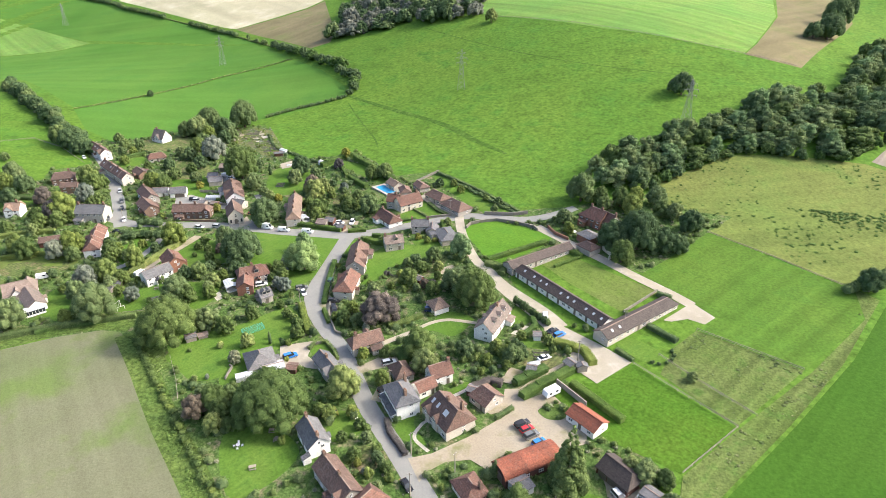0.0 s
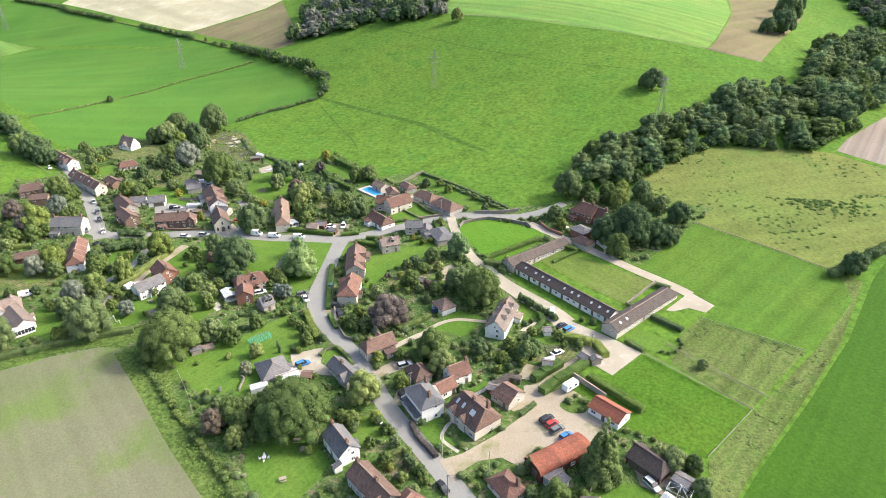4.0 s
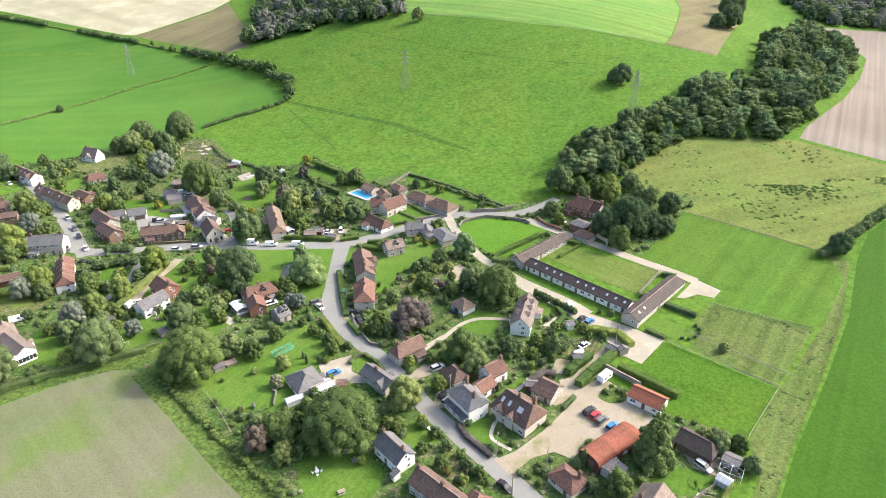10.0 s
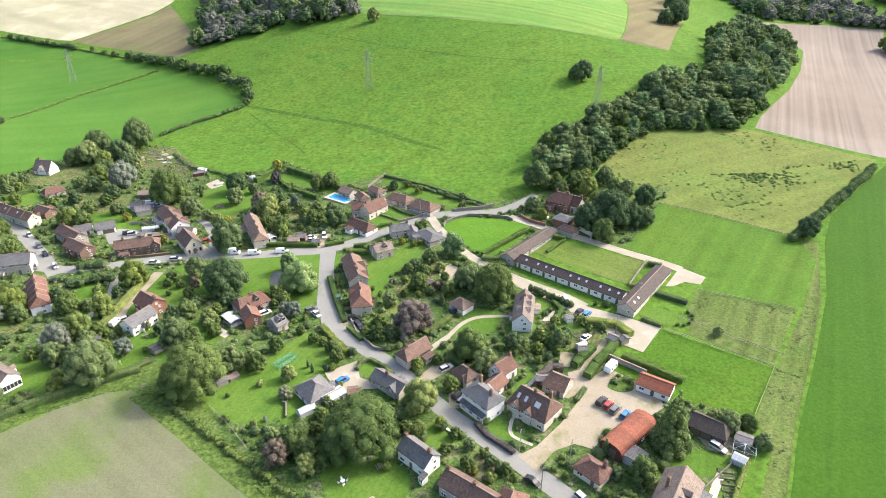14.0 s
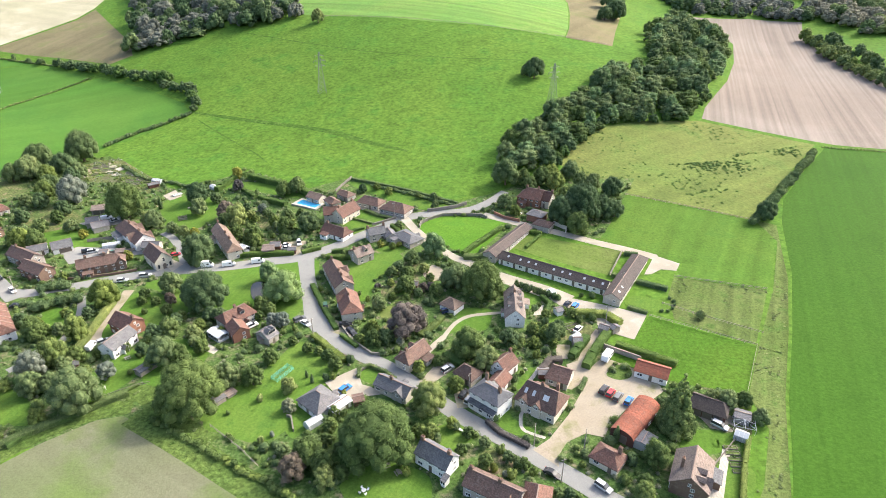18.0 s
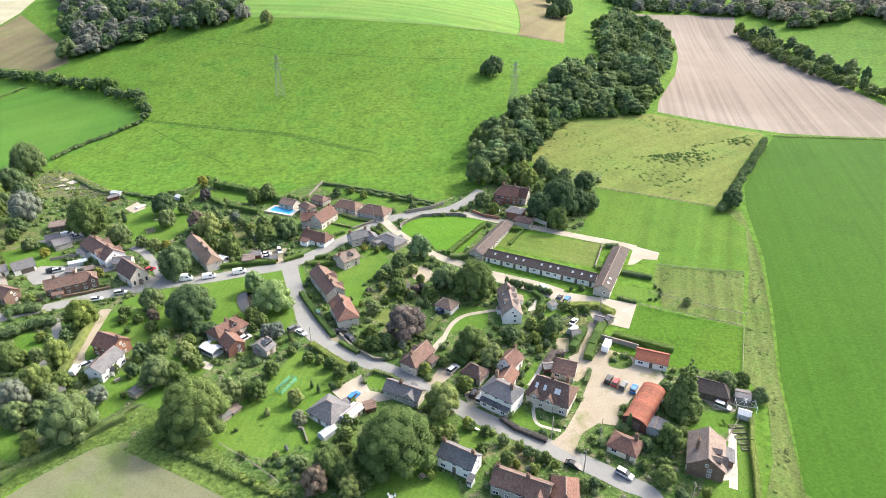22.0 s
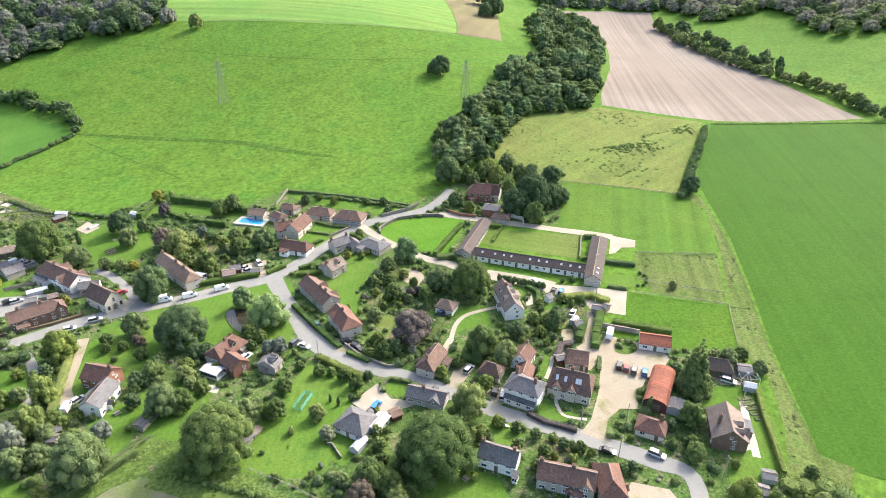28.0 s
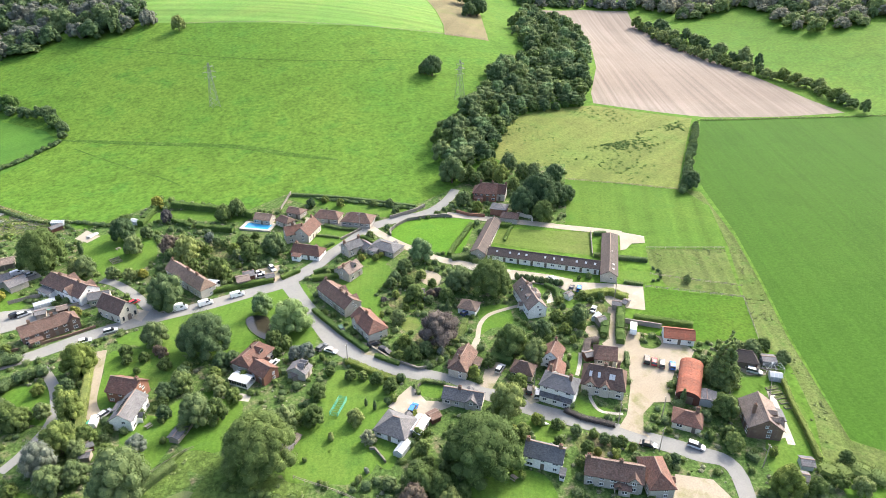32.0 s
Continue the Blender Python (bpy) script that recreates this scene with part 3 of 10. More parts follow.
def crown_lobes(rng, shape, r, h, n=22):
    """Centres and radii of the lobes of a crown of radius r and height h above its foot."""
    cs, rs = [], []
    if shape == "cone":
        for i in range(17):
            t = i / 16
            k = r * (1 - t) ** 0.9 + 0.05 * r
            m = int(9 * (1 - t)) + 2
            for j in range(m):
                a = i * 1.1 + 6.283 * j / m + rng.uniform(-0.25, 0.25)
                e = k * rng.uniform(0.55, 0.8)
                cs.append((e * math.cos(a), e * math.sin(a), h * (0.08 + 0.86 * t) - 0.12 * e))
                rs.append(max(0.08 * r, k * rng.uniform(0.26, 0.36)))
    elif shape == "column":
        for i in range(6):
            t = i / 5
            cs.append((rng.uniform(-0.1, 0.1) * r, rng.uniform(-0.1, 0.1) * r, h * (0.14 + 0.74 * t)))
            rs.append(r * (0.95 - 0.6 * abs(t - 0.35) - 0.25 * t))
    elif shape == "bush":
        for i in range(6):
            a, e = rng.uniform(0, 6.28), rng.uniform(0.15, 0.55) * r
            k = rng.uniform(0.45, 0.68) * r
            cs.append((e * math.cos(a), e * math.sin(a), h * rng.uniform(0.32, 0.6)))
            rs.append(k)
    else:
        # round, with a broad base of boughs
        cs.append((0, 0, h * 0.48))
        rs.append(r * (0.68 if n < 40 else 0.8))
        for i in range(n):
            a = i * 2.399 + rng.uniform(-0.3, 0.3)
            t = (i + 0.5) / n
            if n > 40:
                z = h * (0.22 + 0.62 * t)
                e = r * 0.84 * math.sqrt(1 - 0.95 * t * t) * rng.uniform(0.92, 1.05)
                cs.append((e * math.cos(a), e * math.sin(a), z))
                rs.append(r * rng.uniform(0.13, 0.24))
                continue
            z = h * (0.17 + 0.68 * t)
            e = r * (0.74 * math.sqrt(max(0.05, 1 - (1.5 * (t - 0.3)) ** 2))) * rng.uniform(0.85, 1.12)
            cs.append((e * math.cos(a), e * math.sin(a), z))
            rs.append(r * rng.uniform(0.2, 0.42) * (22 / n) ** 0.4)
    return cs, rs


PLANTS = {}
RANK = {"huge": (10.5, 16.5, 0.21, 6.0), "big": (6.5, 11.5, 0.2, 7.0), "mid": (3.8, 7.2, 0.17, 11.0), "small": (2.2, 4.6, 0.15, 14.0), "bush": (1.5, 2.0, 0.14, 17.0), "cone": (3.4, 12.0, 0.17, 10.0), "column": (1.4, 6.0, 0.14, 16.0)}


def plant(kind, leaf, label, x, y, r, h, form=0):
    """A tree or shrub of crown radius r and height h: a tapered trunk with limbs, and a crown of leaf clumps."""
    r0, h0, leafsize, dens = RANK[kind]
    key = (kind, leaf, form % 3)
    z = land(x, y)
    m = Matrix.LocRotScale((x, y, z - 0.05), Euler((0, 0, (x * 3.7 + y * 1.9) % 6.28)), (0.86 * r / r0, 0.86 * r / r0, h / h0))
    if key in PLANTS:
        src, base = PLANTS[key]
        ob = copy_thing(src, m @ Matrix.Diagonal((1 / src.scale.x, 1 / src.scale.y, 1 / src.scale.z, 1)))
        return tagged(ob, label)
    rng = np.random.default_rng(len(PLANTS) * 7 + 11)
    shape = kind if kind in ("cone", "column", "bush") else "round"
    cs, rs = crown_lobes(rng, shape, r0, h0, 64 if kind == "huge" else 26)
    name = "shrub" if kind == "bush" else "tree"
    ob = new(name)
    bm = bmesh.new()
    th = h0 * (0.45 if shape == "round" else 0.3)
    tr = max(0.05, r0 * 0.07)
    tube(bm, (0, 0, -0.3), (0, 0, th), tr * 1.25, tr * 0.7)
    for i in range(5):
        a, e = i * 1.26 + rng.uniform(0, 0.5), r0 * 0.45
        tube(bm, (0, 0, th * rng.uniform(0.6, 0.95)), (e * math.cos(a), e * math.sin(a), th * 1.35), tr * 0.45, tr * 0.15, 5)
    part("trunk", bm, "bark", ob)
    v, f = leaf_cloud(rng, cs, rs, dens, leafsize)
    cores = [ball_arrays(c, k * 0.86, rng) for c, k in zip(cs, rs)]
    v2, f2 = joined([(v, f)] + cores)
    raw_mesh("crown", v2, f2, [leaf], ob)
    ob.matrix_basis = m
    PLANTS[key] = (ob, m)
    return tagged(ob, label, "shrub" if kind == "bush" else "tree")


def hedge(name, pts, width, height, leaf, label, category="hedge", wild=0.0, clipped=True, seed=1):
    """A hedge along a line, of leaf clumps on a dense inner body."""
    rng = np.random.default_rng(seed)
    line = rounded(pts, 4, False) if not clipped else list(pts)
    pieces = []
    for (xa, ya), (xb, yb) in zip(line[:-1], line[1:]):
        L = math.hypot(xb - xa, yb - ya)
        if L < 0.05:
            continue
        ux, uy = (xb - xa) / L, (yb - ya) / L
        n = max(1, int(L / (3.0 if clipped else max(1.6, width * 0.45))))
        for i in range(n):
            t0, t1 = i / n, (i + 1) / n
            cx, cy = xa + (xb - xa) * (t0 + t1) / 2, ya + (yb - ya) * (t0 + t1) / 2
            g = land(cx, cy)
            if clipped:
                l = L / n / 2 + 0.1
                hw, hh = width / 2 * rng.uniform(0.94, 1.04), height * rng.uniform(0.93, 1.05)
                iw, ih = max(0.1, hw - 0.16), hh - 0.14
                block = np.array([(a, b, c) for a in (-l, l) for b, c in ((-iw, -0.2), (iw, -0.2), (iw, ih * 0.8), (iw * 0.7, ih), (-iw * 0.7, ih), (-iw, ih * 0.8))])
                P = np.stack([cx + block[:, 0] * ux - block[:, 1] * uy, cy + block[:, 0] * uy + block[:, 1] * ux, g + block[:, 2]], axis=1)
                pieces.append((P, np.array([(2, 1, 7, 8), (3, 2, 8, 9), (4, 3, 9, 10), (5, 4, 10, 11), (0, 5, 11, 6), (0, 1, 2, 5), (5, 2, 3, 4), (7, 6, 11, 8), (8, 11, 10, 9)])))
                k = int(2 * l * (width + 2 * height) * 17)
                s = rng.uniform(-l - 0.1, l + 0.1, k)
                q = rng.uniform(0, width + 2 * height, k)
                lat = np.where(q < height, -hw, np.where(q < height + width, q - height - hw, hw))
                up = np.where(q < height, q, np.where(q < height + width, hh, height * 2 + width - q))
                lat, up = np.where(up > hh * 0.85, lat * 0.9, lat), np.where(np.abs(lat) > hw * 0.85, np.minimum(up, hh * 0.92), up)
                p = np.stack([cx + s * ux - lat * uy, cy + s * uy + lat * ux, g + up], axis=1) + rng.normal(size=(k, 3)) * 0.09
                face = np.stack([-np.sign(lat) * uy * (up < hh * 0.9), np.sign(lat) * ux * (up < hh * 0.9), (up >= hh * 0.85) * 1.0 + 0.2], axis=1)
                sz = 0.16
            else:
                kx = rng.uniform(-0.25, 0.25) * width
                hh = height * rng.uniform(1 - wild, 1 + wild * 0.6)
                rr = width / 2 * rng.uniform(0.85, 1.2)
                c = (cx - uy * kx, cy + ux * kx, g + hh * 0.48)
                sq = hh * 0.52 / rr
                pieces.append(ball_arrays(c, rr * 0.88, rng, sq, 4, 6))
                k = int(rr * hh * 34)
                d = rng.normal(size=(k, 3))
                d /= np.linalg.norm(d, axis=1)[:, None]
                d[:, 2] = np.abs(d[:, 2]) * np.where(rng.random(k) < 0.75, 1, -0.6)
                p = np.array(c) + d * np.array([rr, rr, rr * sq]) * rng.uniform(0.88, 1.1, size=(k, 1))
                sz = 0.21
            nrm = rng.normal(size=(k, 3)) * (0.35 if clipped else 1.0) + (face if clipped else 0.0)
            nrm /= np.linalg.norm(nrm, axis=1)[:, None]
            t = np.cross(nrm, rng.normal(size=(k, 3)))
            t /= np.linalg.norm(t, axis=1)[:, None]
            b = np.cross(nrm, t)
            q4 = np.stack([p - t * sz, p - b * sz * 0.7, p + t * sz, p + b * sz * 0.7], axis=1).reshape(-1, 3)
            pieces.append((q4, np.arange(4 * k).reshape(-1, 4)))
    if clipped:
        v, f = joined(pieces)
        return tagged(raw_mesh(name, v, f, [leaf]), label, category)
    ob = new(name)
    for i in range(0, len(pieces), 2):
        v, f = joined(pieces[i:i + 2])
        raw_mesh("bush", v, f, [leaf], ob)
    return tagged(ob, label, category)


def inside(x, y, poly):
    c = False
    for (x0, y0), (x1, y1) in zip(poly, poly[1:] + poly[:1]):
        if (y0 > y) != (y1 > y) and x < (x1 - x0) * (y - y0) / (y1 - y0) + x0:
            c = not c
    return c


def far_trees(name, spots, r, h, leaves, label, category, rng, dens, size, low=0.7):
    """Many distant trees, uneven in size and tone, joined in one mass."""
    models = []
    for i in range(6):
        cs, rs = crown_lobes(rng, "round", r, h, 14)
        models.append(joined([leaf_cloud(rng, cs, rs, dens, size, 1.0, -0.3)] + [ball_arrays(c, q * 0.88, rng, 1.0, 3, 6) for c, q in zip(cs, rs)]))
    pieces, ids = [], []
    for px, py in spots:
        k, a = rng.uniform(0.6, 1.4), rng.uniform(0, 6.28)
        v, f = models[int(rng.integers(6))]
        ca, sa = k * math.cos(a), k * math.sin(a)
        up = rng.uniform(low, 1.25) * (0.55 + 0.45 * k)
        pieces.append((np.stack([px + v[:, 0] * ca - v[:, 1] * sa, py + v[:, 0] * sa + v[:, 1] * ca, land(px, py) + v[:, 2] * up], axis=1), f))
        ids.append(np.full(len(f), rng.integers(len(leaves))))
    v, f = joined(pieces)
    return tagged(raw_mesh(name, v, f, leaves, mat_ids=np.concatenate(ids)), label, category, kind="stuff")


def tree_line(pts, gap, r, h, leaves, label, seed, spread=1.0):
    """A loose row of distant trees along a line."""
    rng = np.random.default_rng(seed)
    spots = []
    for (xa, ya), (xb, yb) in zip(pts[:-1], pts[1:]):
        n = max(1, round(math.hypot(xb - xa, yb - ya) / gap))
        for j in range(n):
            t = (j + rng.uniform(0.1, 0.9)) / n
            spots.append((xa + (xb - xa) * t + rng.normal() * spread, ya + (yb - ya) * t + rng.normal() * spread))
    return far_trees("hedgerow_trees", spots, r, h, leaves, label, "hedgerow", rng, 2.4, 0.33)


def wood(poly, gap, r, h, leaves, label, seed, dens=0.9, size=0.6, name="far_wood"):
    """A wood or belt of trees inside an outline."""
    rng = np.random.default_rng(seed)
    x0, x1 = min(p[0] for p in poly), max(p[0] for p in poly)
    y0, y1 = min(p[1] for p in poly), max(p[1] for p in poly)
    spots, x = [], x0
    while x < x1:
        y = y0
        while y < y1:
            px, py = x + rng.uniform(-0.45, 0.45) * gap, y + rng.uniform(-0.45, 0.45) * gap
            if inside(px, py, poly):
                spots.append((px, py))
            y += gap
        x += gap
    return far_trees(name, spots, r, h, leaves, label, "wood", rng, dens, size, 0.6)


def underplanting(poly, gap, seed, leaf, label, share=0.7, size=(0.45, 1.5), flat=0.95, name="garden_planting", category="garden plants", free=False, patchy=0.07):
    """Low shrubs, flowers and perennials over the garden ground that is left free by lawns, lanes and walls."""
    rng = np.random.default_rng(seed)
    x0, x1 = min(p[0] for p in poly), max(p[0] for p in poly)
    y0, y1 = min(p[1] for p in poly), max(p[1] for p in poly)
    pieces, x = [], x0
    while x < x1:
        y = y0
        while y < y1:
            px, py = x + rng.uniform(-0.5, 0.5) * gap, y + rng.uniform(-0.5, 0.5) * gap
            y += gap
            n = noise.noise(Vector((px * patchy, py * patchy, seed))) * 0.5 + 0.5
            if rng.random() > (share * (0.25 + 1.3 * n) if not free else share * max(0, 5 * n - 2.3)) or not inside(px, py, poly):
                continue
            if not free and (any((px - a) ** 2 + (py - b) ** 2 < r * r for a, b, r in TAKEN) or any(inside(px, py, q) for q in OPEN_GROUND)):
                continue
            r = rng.uniform(*size) * (0.6 + 0.8 * n)
            c = (px, py, land(px, py) + r * 0.45 * flat)
            pieces.append(ball_arrays(c, r * 0.85, rng, 0.9 * flat, 4, 6))
            pieces.append(leaf_cloud(rng, [c], [r], 8.5, 0.17, flat, -0.3))
        x += gap
    v, f = joined(pieces)
    return tagged(raw_mesh(name, v, f, [leaf]), label, category, kind="stuff")


# ---- buildings ----


def box(bm, x0, y0, z0, x1, y1, z1):
    vs = [bm.verts.new(p) for p in ((x0, y0, z0), (x1, y0, z0), (x1, y1, z0), (x0, y1, z0), (x0, y0, z1), (x1, y0, z1), (x1, y1, z1), (x0, y1, z1))]
    for f in ((0, 3, 2, 1), (4, 5, 6, 7), (0, 1, 5, 4), (1, 2, 6, 5), (2, 3, 7, 6), (3, 0, 4, 7)):
        bm.faces.new([vs[i] for i in f])


def solid(bm, bottom, up):
    """A slab: a polygon and its copy moved by up."""
    a = [bm.verts.new(p) for p in bottom]
    b = [bm.verts.new(Vector(p) + Vector(up)) for p in bottom]
    n = len(a)
    bm.faces.new(a[::-1])
    bm.faces.new(b)
    for i in range(n):
        bm.faces.new((a[i], a[(i + 1) % n], b[(i + 1) % n], b[i]))


def wall_box(length, width, eave, ridge, hip):
    bm = bmesh.new()
    l, w = length / 2, width / 2
    v = [bm.verts.new(p) for p in ((-l, -w, -0.6), (l, -w, -0.6), (l, w, -0.6), (-l, w, -0.6), (-l, -w, eave), (l, -w, eave), (l, w, eave), (-l, w, eave))]
    for f in ((0, 1, 5, 4), (2, 3, 7, 6), (3, 2, 1, 0)):
        bm.faces.new([v[i] for i in f])
    tops = []
    for s, a, b, c, d, cut in ((-1, 3, 0, 4, 7, hip[0]), (1, 1, 2, 6, 5, hip[1])):
        if cut:
            bm.faces.new((v[a], v[b], v[c], v[d]))
            tops.append(None)
        else:
            t = bm.verts.new((s * l, 0, ridge - 0.12))
            bm.faces.new((v[a], v[b], v[c], t, v[d]))
            tops.append(t)
    return bm


def roof_parts(ob, length, width, eave, ridge, hip, mat):
    """Two slopes, and hips where an end has one; each slope a tiled slab with eaves."""
    l, w = length / 2, width / 2
    pitch = (ridge - eave) / w
    o, e = 0.4, 0.3
    zo = eave - pitch * o
    ends = []
    for i, s in ((0, -1), (1, 1)):
        inset = min(w * 0.95, l * 0.98) * hip[i] if hip[i] else -e
        ends.append((s * (l - inset), s * (l + (o if hip[i] else e))))
    for side in (-1, 1):
        bm = bmesh.new()
        y = side * (w + o)
        q = [(ends[0][1], y, zo), (ends[1][1], y, zo), (ends[1][0], 0, ridge), (ends[0][0], 0, ridge)]
        solid(bm, q if side < 0 else q[::-1], (0, 0, 0.16))
        part("roof_slope", bm, mat, ob)
    for i, s in ((0, -1), (1, 1)):
        if hip[i]:
            bm = bmesh.new()
            q = [(ends[i][1], -s * (w + o), zo), (ends[i][1], s * (w + o), zo), (ends[i][0], 0, ridge)]
            solid(bm, q[::-1] if s < 0 else q[::-1], (0, 0, 0.165))
            bmesh.ops.recalc_face_normals(bm, faces=bm.faces[:])
            part("roof_hip", bm, mat, ob)
    bm = bmesh.new()
    n = max(2, int((ends[1][0] - ends[0][0]) / 0.45))
    a = ends[0][0]
    d = (ends[1][0] - a) / n
    for i in range(n):
        box(bm, a + i * d + 0.02, -0.14, ridge + 0.1, a + (i + 1) * d - 0.02, 0.14, ridge + 0.24)
    part("ridge_tiles", bm, mat if mat in ("tin", "tile_dark") else "ridge", ob)


def chimney(ob, x, y, z, top, mat="brick_brown", wide=0.9):
    bm = bmesh.new()
    box(bm, x - wide / 2, y - 0.35, z, x + wide / 2, y + 0.35, top)
    box(bm, x - wide / 2 - 0.07, y - 0.42, top - 0.25, x + wide / 2 + 0.07, y + 0.42, top - 0.1)
    st = part("chimney", bm, mat, ob)
    for k in (-0.22, 0.22):
        bm = bmesh.new()
        tube(bm, (x + k * wide, y, top), (x + k * wide, y, top + 0.4), 0.13, 0.1, 8)
        part("chimney_pot", bm, "brick", st)


def window(ob, x, y, z, face, w=1.0, h=1.0):
    """A casement on a wall; face is the wall's outward side: x or y axis and sign."""
    def slab(a0, a1, z0, z1, d0, d1, bm=None):
        bm = bm or bmesh.new()
        if face[0] == "y":
            s = face[1]
            box(bm, x + a0, min(y + s * d0, y + s * d1), z0, x + a1, max(y + s * d0, y + s * d1), z1)
        else:
            s = face[1]
            box(bm, min(x + s * d0, x + s * d1), y + a0, z0, max(x + s * d0, x + s * d1), y + a1, z1)
        return bm
    fr = slab(-w / 2, w / 2, z, z + 0.1, -0.05, 0.12)
    for a0, a1, z0, z1 in ((-w / 2, -w / 2 + 0.1, z, z + h), (w / 2 - 0.1, w / 2, z, z + h), (-w / 2, w / 2, z + h - 0.1, z + h), (-0.05, 0.05, z, z + h)):
        slab(a0, a1, z0, z1, -0.05, 0.07, fr)
    win = part("window", fr, "frame", ob)
    part("pane", slab(-w / 2 + 0.06, w / 2 - 0.06, z + 0.06, z + h - 0.06, -0.04, 0.03), "pane", win)


def door(ob, x, y, face, w=0.95, h=2.05, mat="door"):
    bm = bmesh.new()
    if face[0] == "y":
        box(bm, x - w / 2, min(y, y + face[1] * 0.08), 0, x + w / 2, max(y, y + face[1] * 0.08), h)
    else:
        box(bm, min(x, x + face[1] * 0.08), y - w / 2, 0, max(x, x + face[1] * 0.08), y + w / 2, h)
    part("door", bm, mat, ob)


def dormer(ob, x, side, w, eave, ridge, mat, wall, wide=1.7):
    """A small gabled dormer on a roof slope."""
    pitch = (ridge - eave) / (w / 2)
    yf = side * w / 2 * 0.72
    zb = eave + pitch * (w / 2 - abs(yf)) + 0.1
    top = zb + 1.15
    yb = side * max(0.0, w / 2 - (top + 0.5 - eave) / pitch)
    bm = bmesh.new()
    box(bm, x - wide / 2, min(yf, yb), zb - 0.3, x + wide / 2, max(yf, yb), top)
    d = part("dormer", bm, wall, ob)
    for s in (-1, 1):
        bm = bmesh.new()
        solid(bm, [(x + s * (wide / 2 + 0.2), yf + side * 0.2, top - 0.1), (x + s * (wide / 2 + 0.2), yb, top - 0.1), (x, yb, top + 0.65), (x, yf + side * 0.2, top + 0.65)], (0, 0, 0.1))
        bmesh.ops.recalc_face_normals(bm, faces=bm.faces[:])
        part("dormer_roof", bm, mat, d)
    bm = bmesh.new()
    box(bm, x - wide / 2 + 0.2, min(yf, yf + side * 0.06), zb + 0.2, x + wide / 2 - 0.2, max(yf, yf + side * 0.06), top - 0.15)
    part("dormer_window", bm, "pane", d)


def skylight(ob, x, side, w, eave, ridge):
    pitch = (ridge - eave) / (w / 2)
    bm = bmesh.new()
    y0, y1 = side * w / 2 * 0.62, side * w / 2 * 0.36
    z0, z1 = eave + pitch * (w / 2 - abs(y0)) + 0.17, eave + pitch * (w / 2 - abs(y1)) + 0.17
    q = [(x - 0.4, y0, z0), (x + 0.4, y0, z0), (x + 0.4, y1, z1), (x - 0.4, y1, z1)]
    solid(bm, q if side < 0 else q[::-1], (0, 0, 0.09))
    part("skylight", bm, "polycarb", ob)


def lean_to(ob, side, x0, x1, w, depth, top, low, roof, wall):
    """A single-pitch addition along one long side (side is -1 or 1)."""
    bm = bmesh.new()
    y0, y1 = side * (w - 0.05), side * (w + depth)
    box(bm, x0, min(y0, y1), -0.5, x1, max(y0, y1), low)
    lt = part("lean_to", bm, wall, ob)
    bm = bmesh.new()
    q = [(x0 - 0.25, side * (w + depth + 0.3), low - 0.02), (x1 + 0.25, side * (w + depth + 0.3), low - 0.02), (x1 + 0.25, side * w, top), (x0 - 0.25, side * w, top)]
    solid(bm, q if side < 0 else q[::-1], (0, 0, 0.14))
    part("lean_to_roof", bm, roof, lt)
    n = max(1, int((x1 - x0) / 2.8))
    for k in range(n):
        window(lt, x0 + (x1 - x0) * (k + 0.5) / n, y1, 0.8, ("y", side), 1.3, 1.0)


def bay(ob, x, y, side, eave, roof):
    """A projecting bay window under a small hipped roof."""
    bm = bmesh.new()
    ring = [(x - 1.2, y), (x - 0.7, y + side * 0.8), (x + 0.7, y + side * 0.8), (x + 1.2, y)]
    solid(bm, [(a, b, 0) for a, b in ring], (0, 0, eave - 0.6))
    bmesh.ops.recalc_face_normals(bm, faces=bm.faces[:])
    b = part("bay", bm, "frame", ob)
    for z in (0.9, 3.3):
        if z + 1.2 < eave:
            bm = bmesh.new()
            box(bm, x - 0.6, min(y + side * 0.8, y + side * 0.86), z, x + 0.6, max(y + side * 0.8, y + side * 0.86), z + 1.2)
            part("bay_pane", bm, "pane", b)
    bm = bmesh.new()
    top = [bm.verts.new((x - 0.5, y, eave + 0.1)), bm.verts.new((x + 0.5, y, eave + 0.1))]
    low = [bm.verts.new((a + (a - x) * 0.12, c + side * 0.12, eave - 0.6)) for a, c in ring]
    for f in ((low[0], low[1], top[0]), (low[1], low[2], top[1], top[0]), (low[2], low[3], top[1]), (low[0], top[0], top[1], low[3]), tuple(low[::-1])):
        bm.faces.new(f)
    bmesh.ops.recalc_face_normals(bm, faces=bm.faces[:])
    part("bay_roof", bm, roof, b)


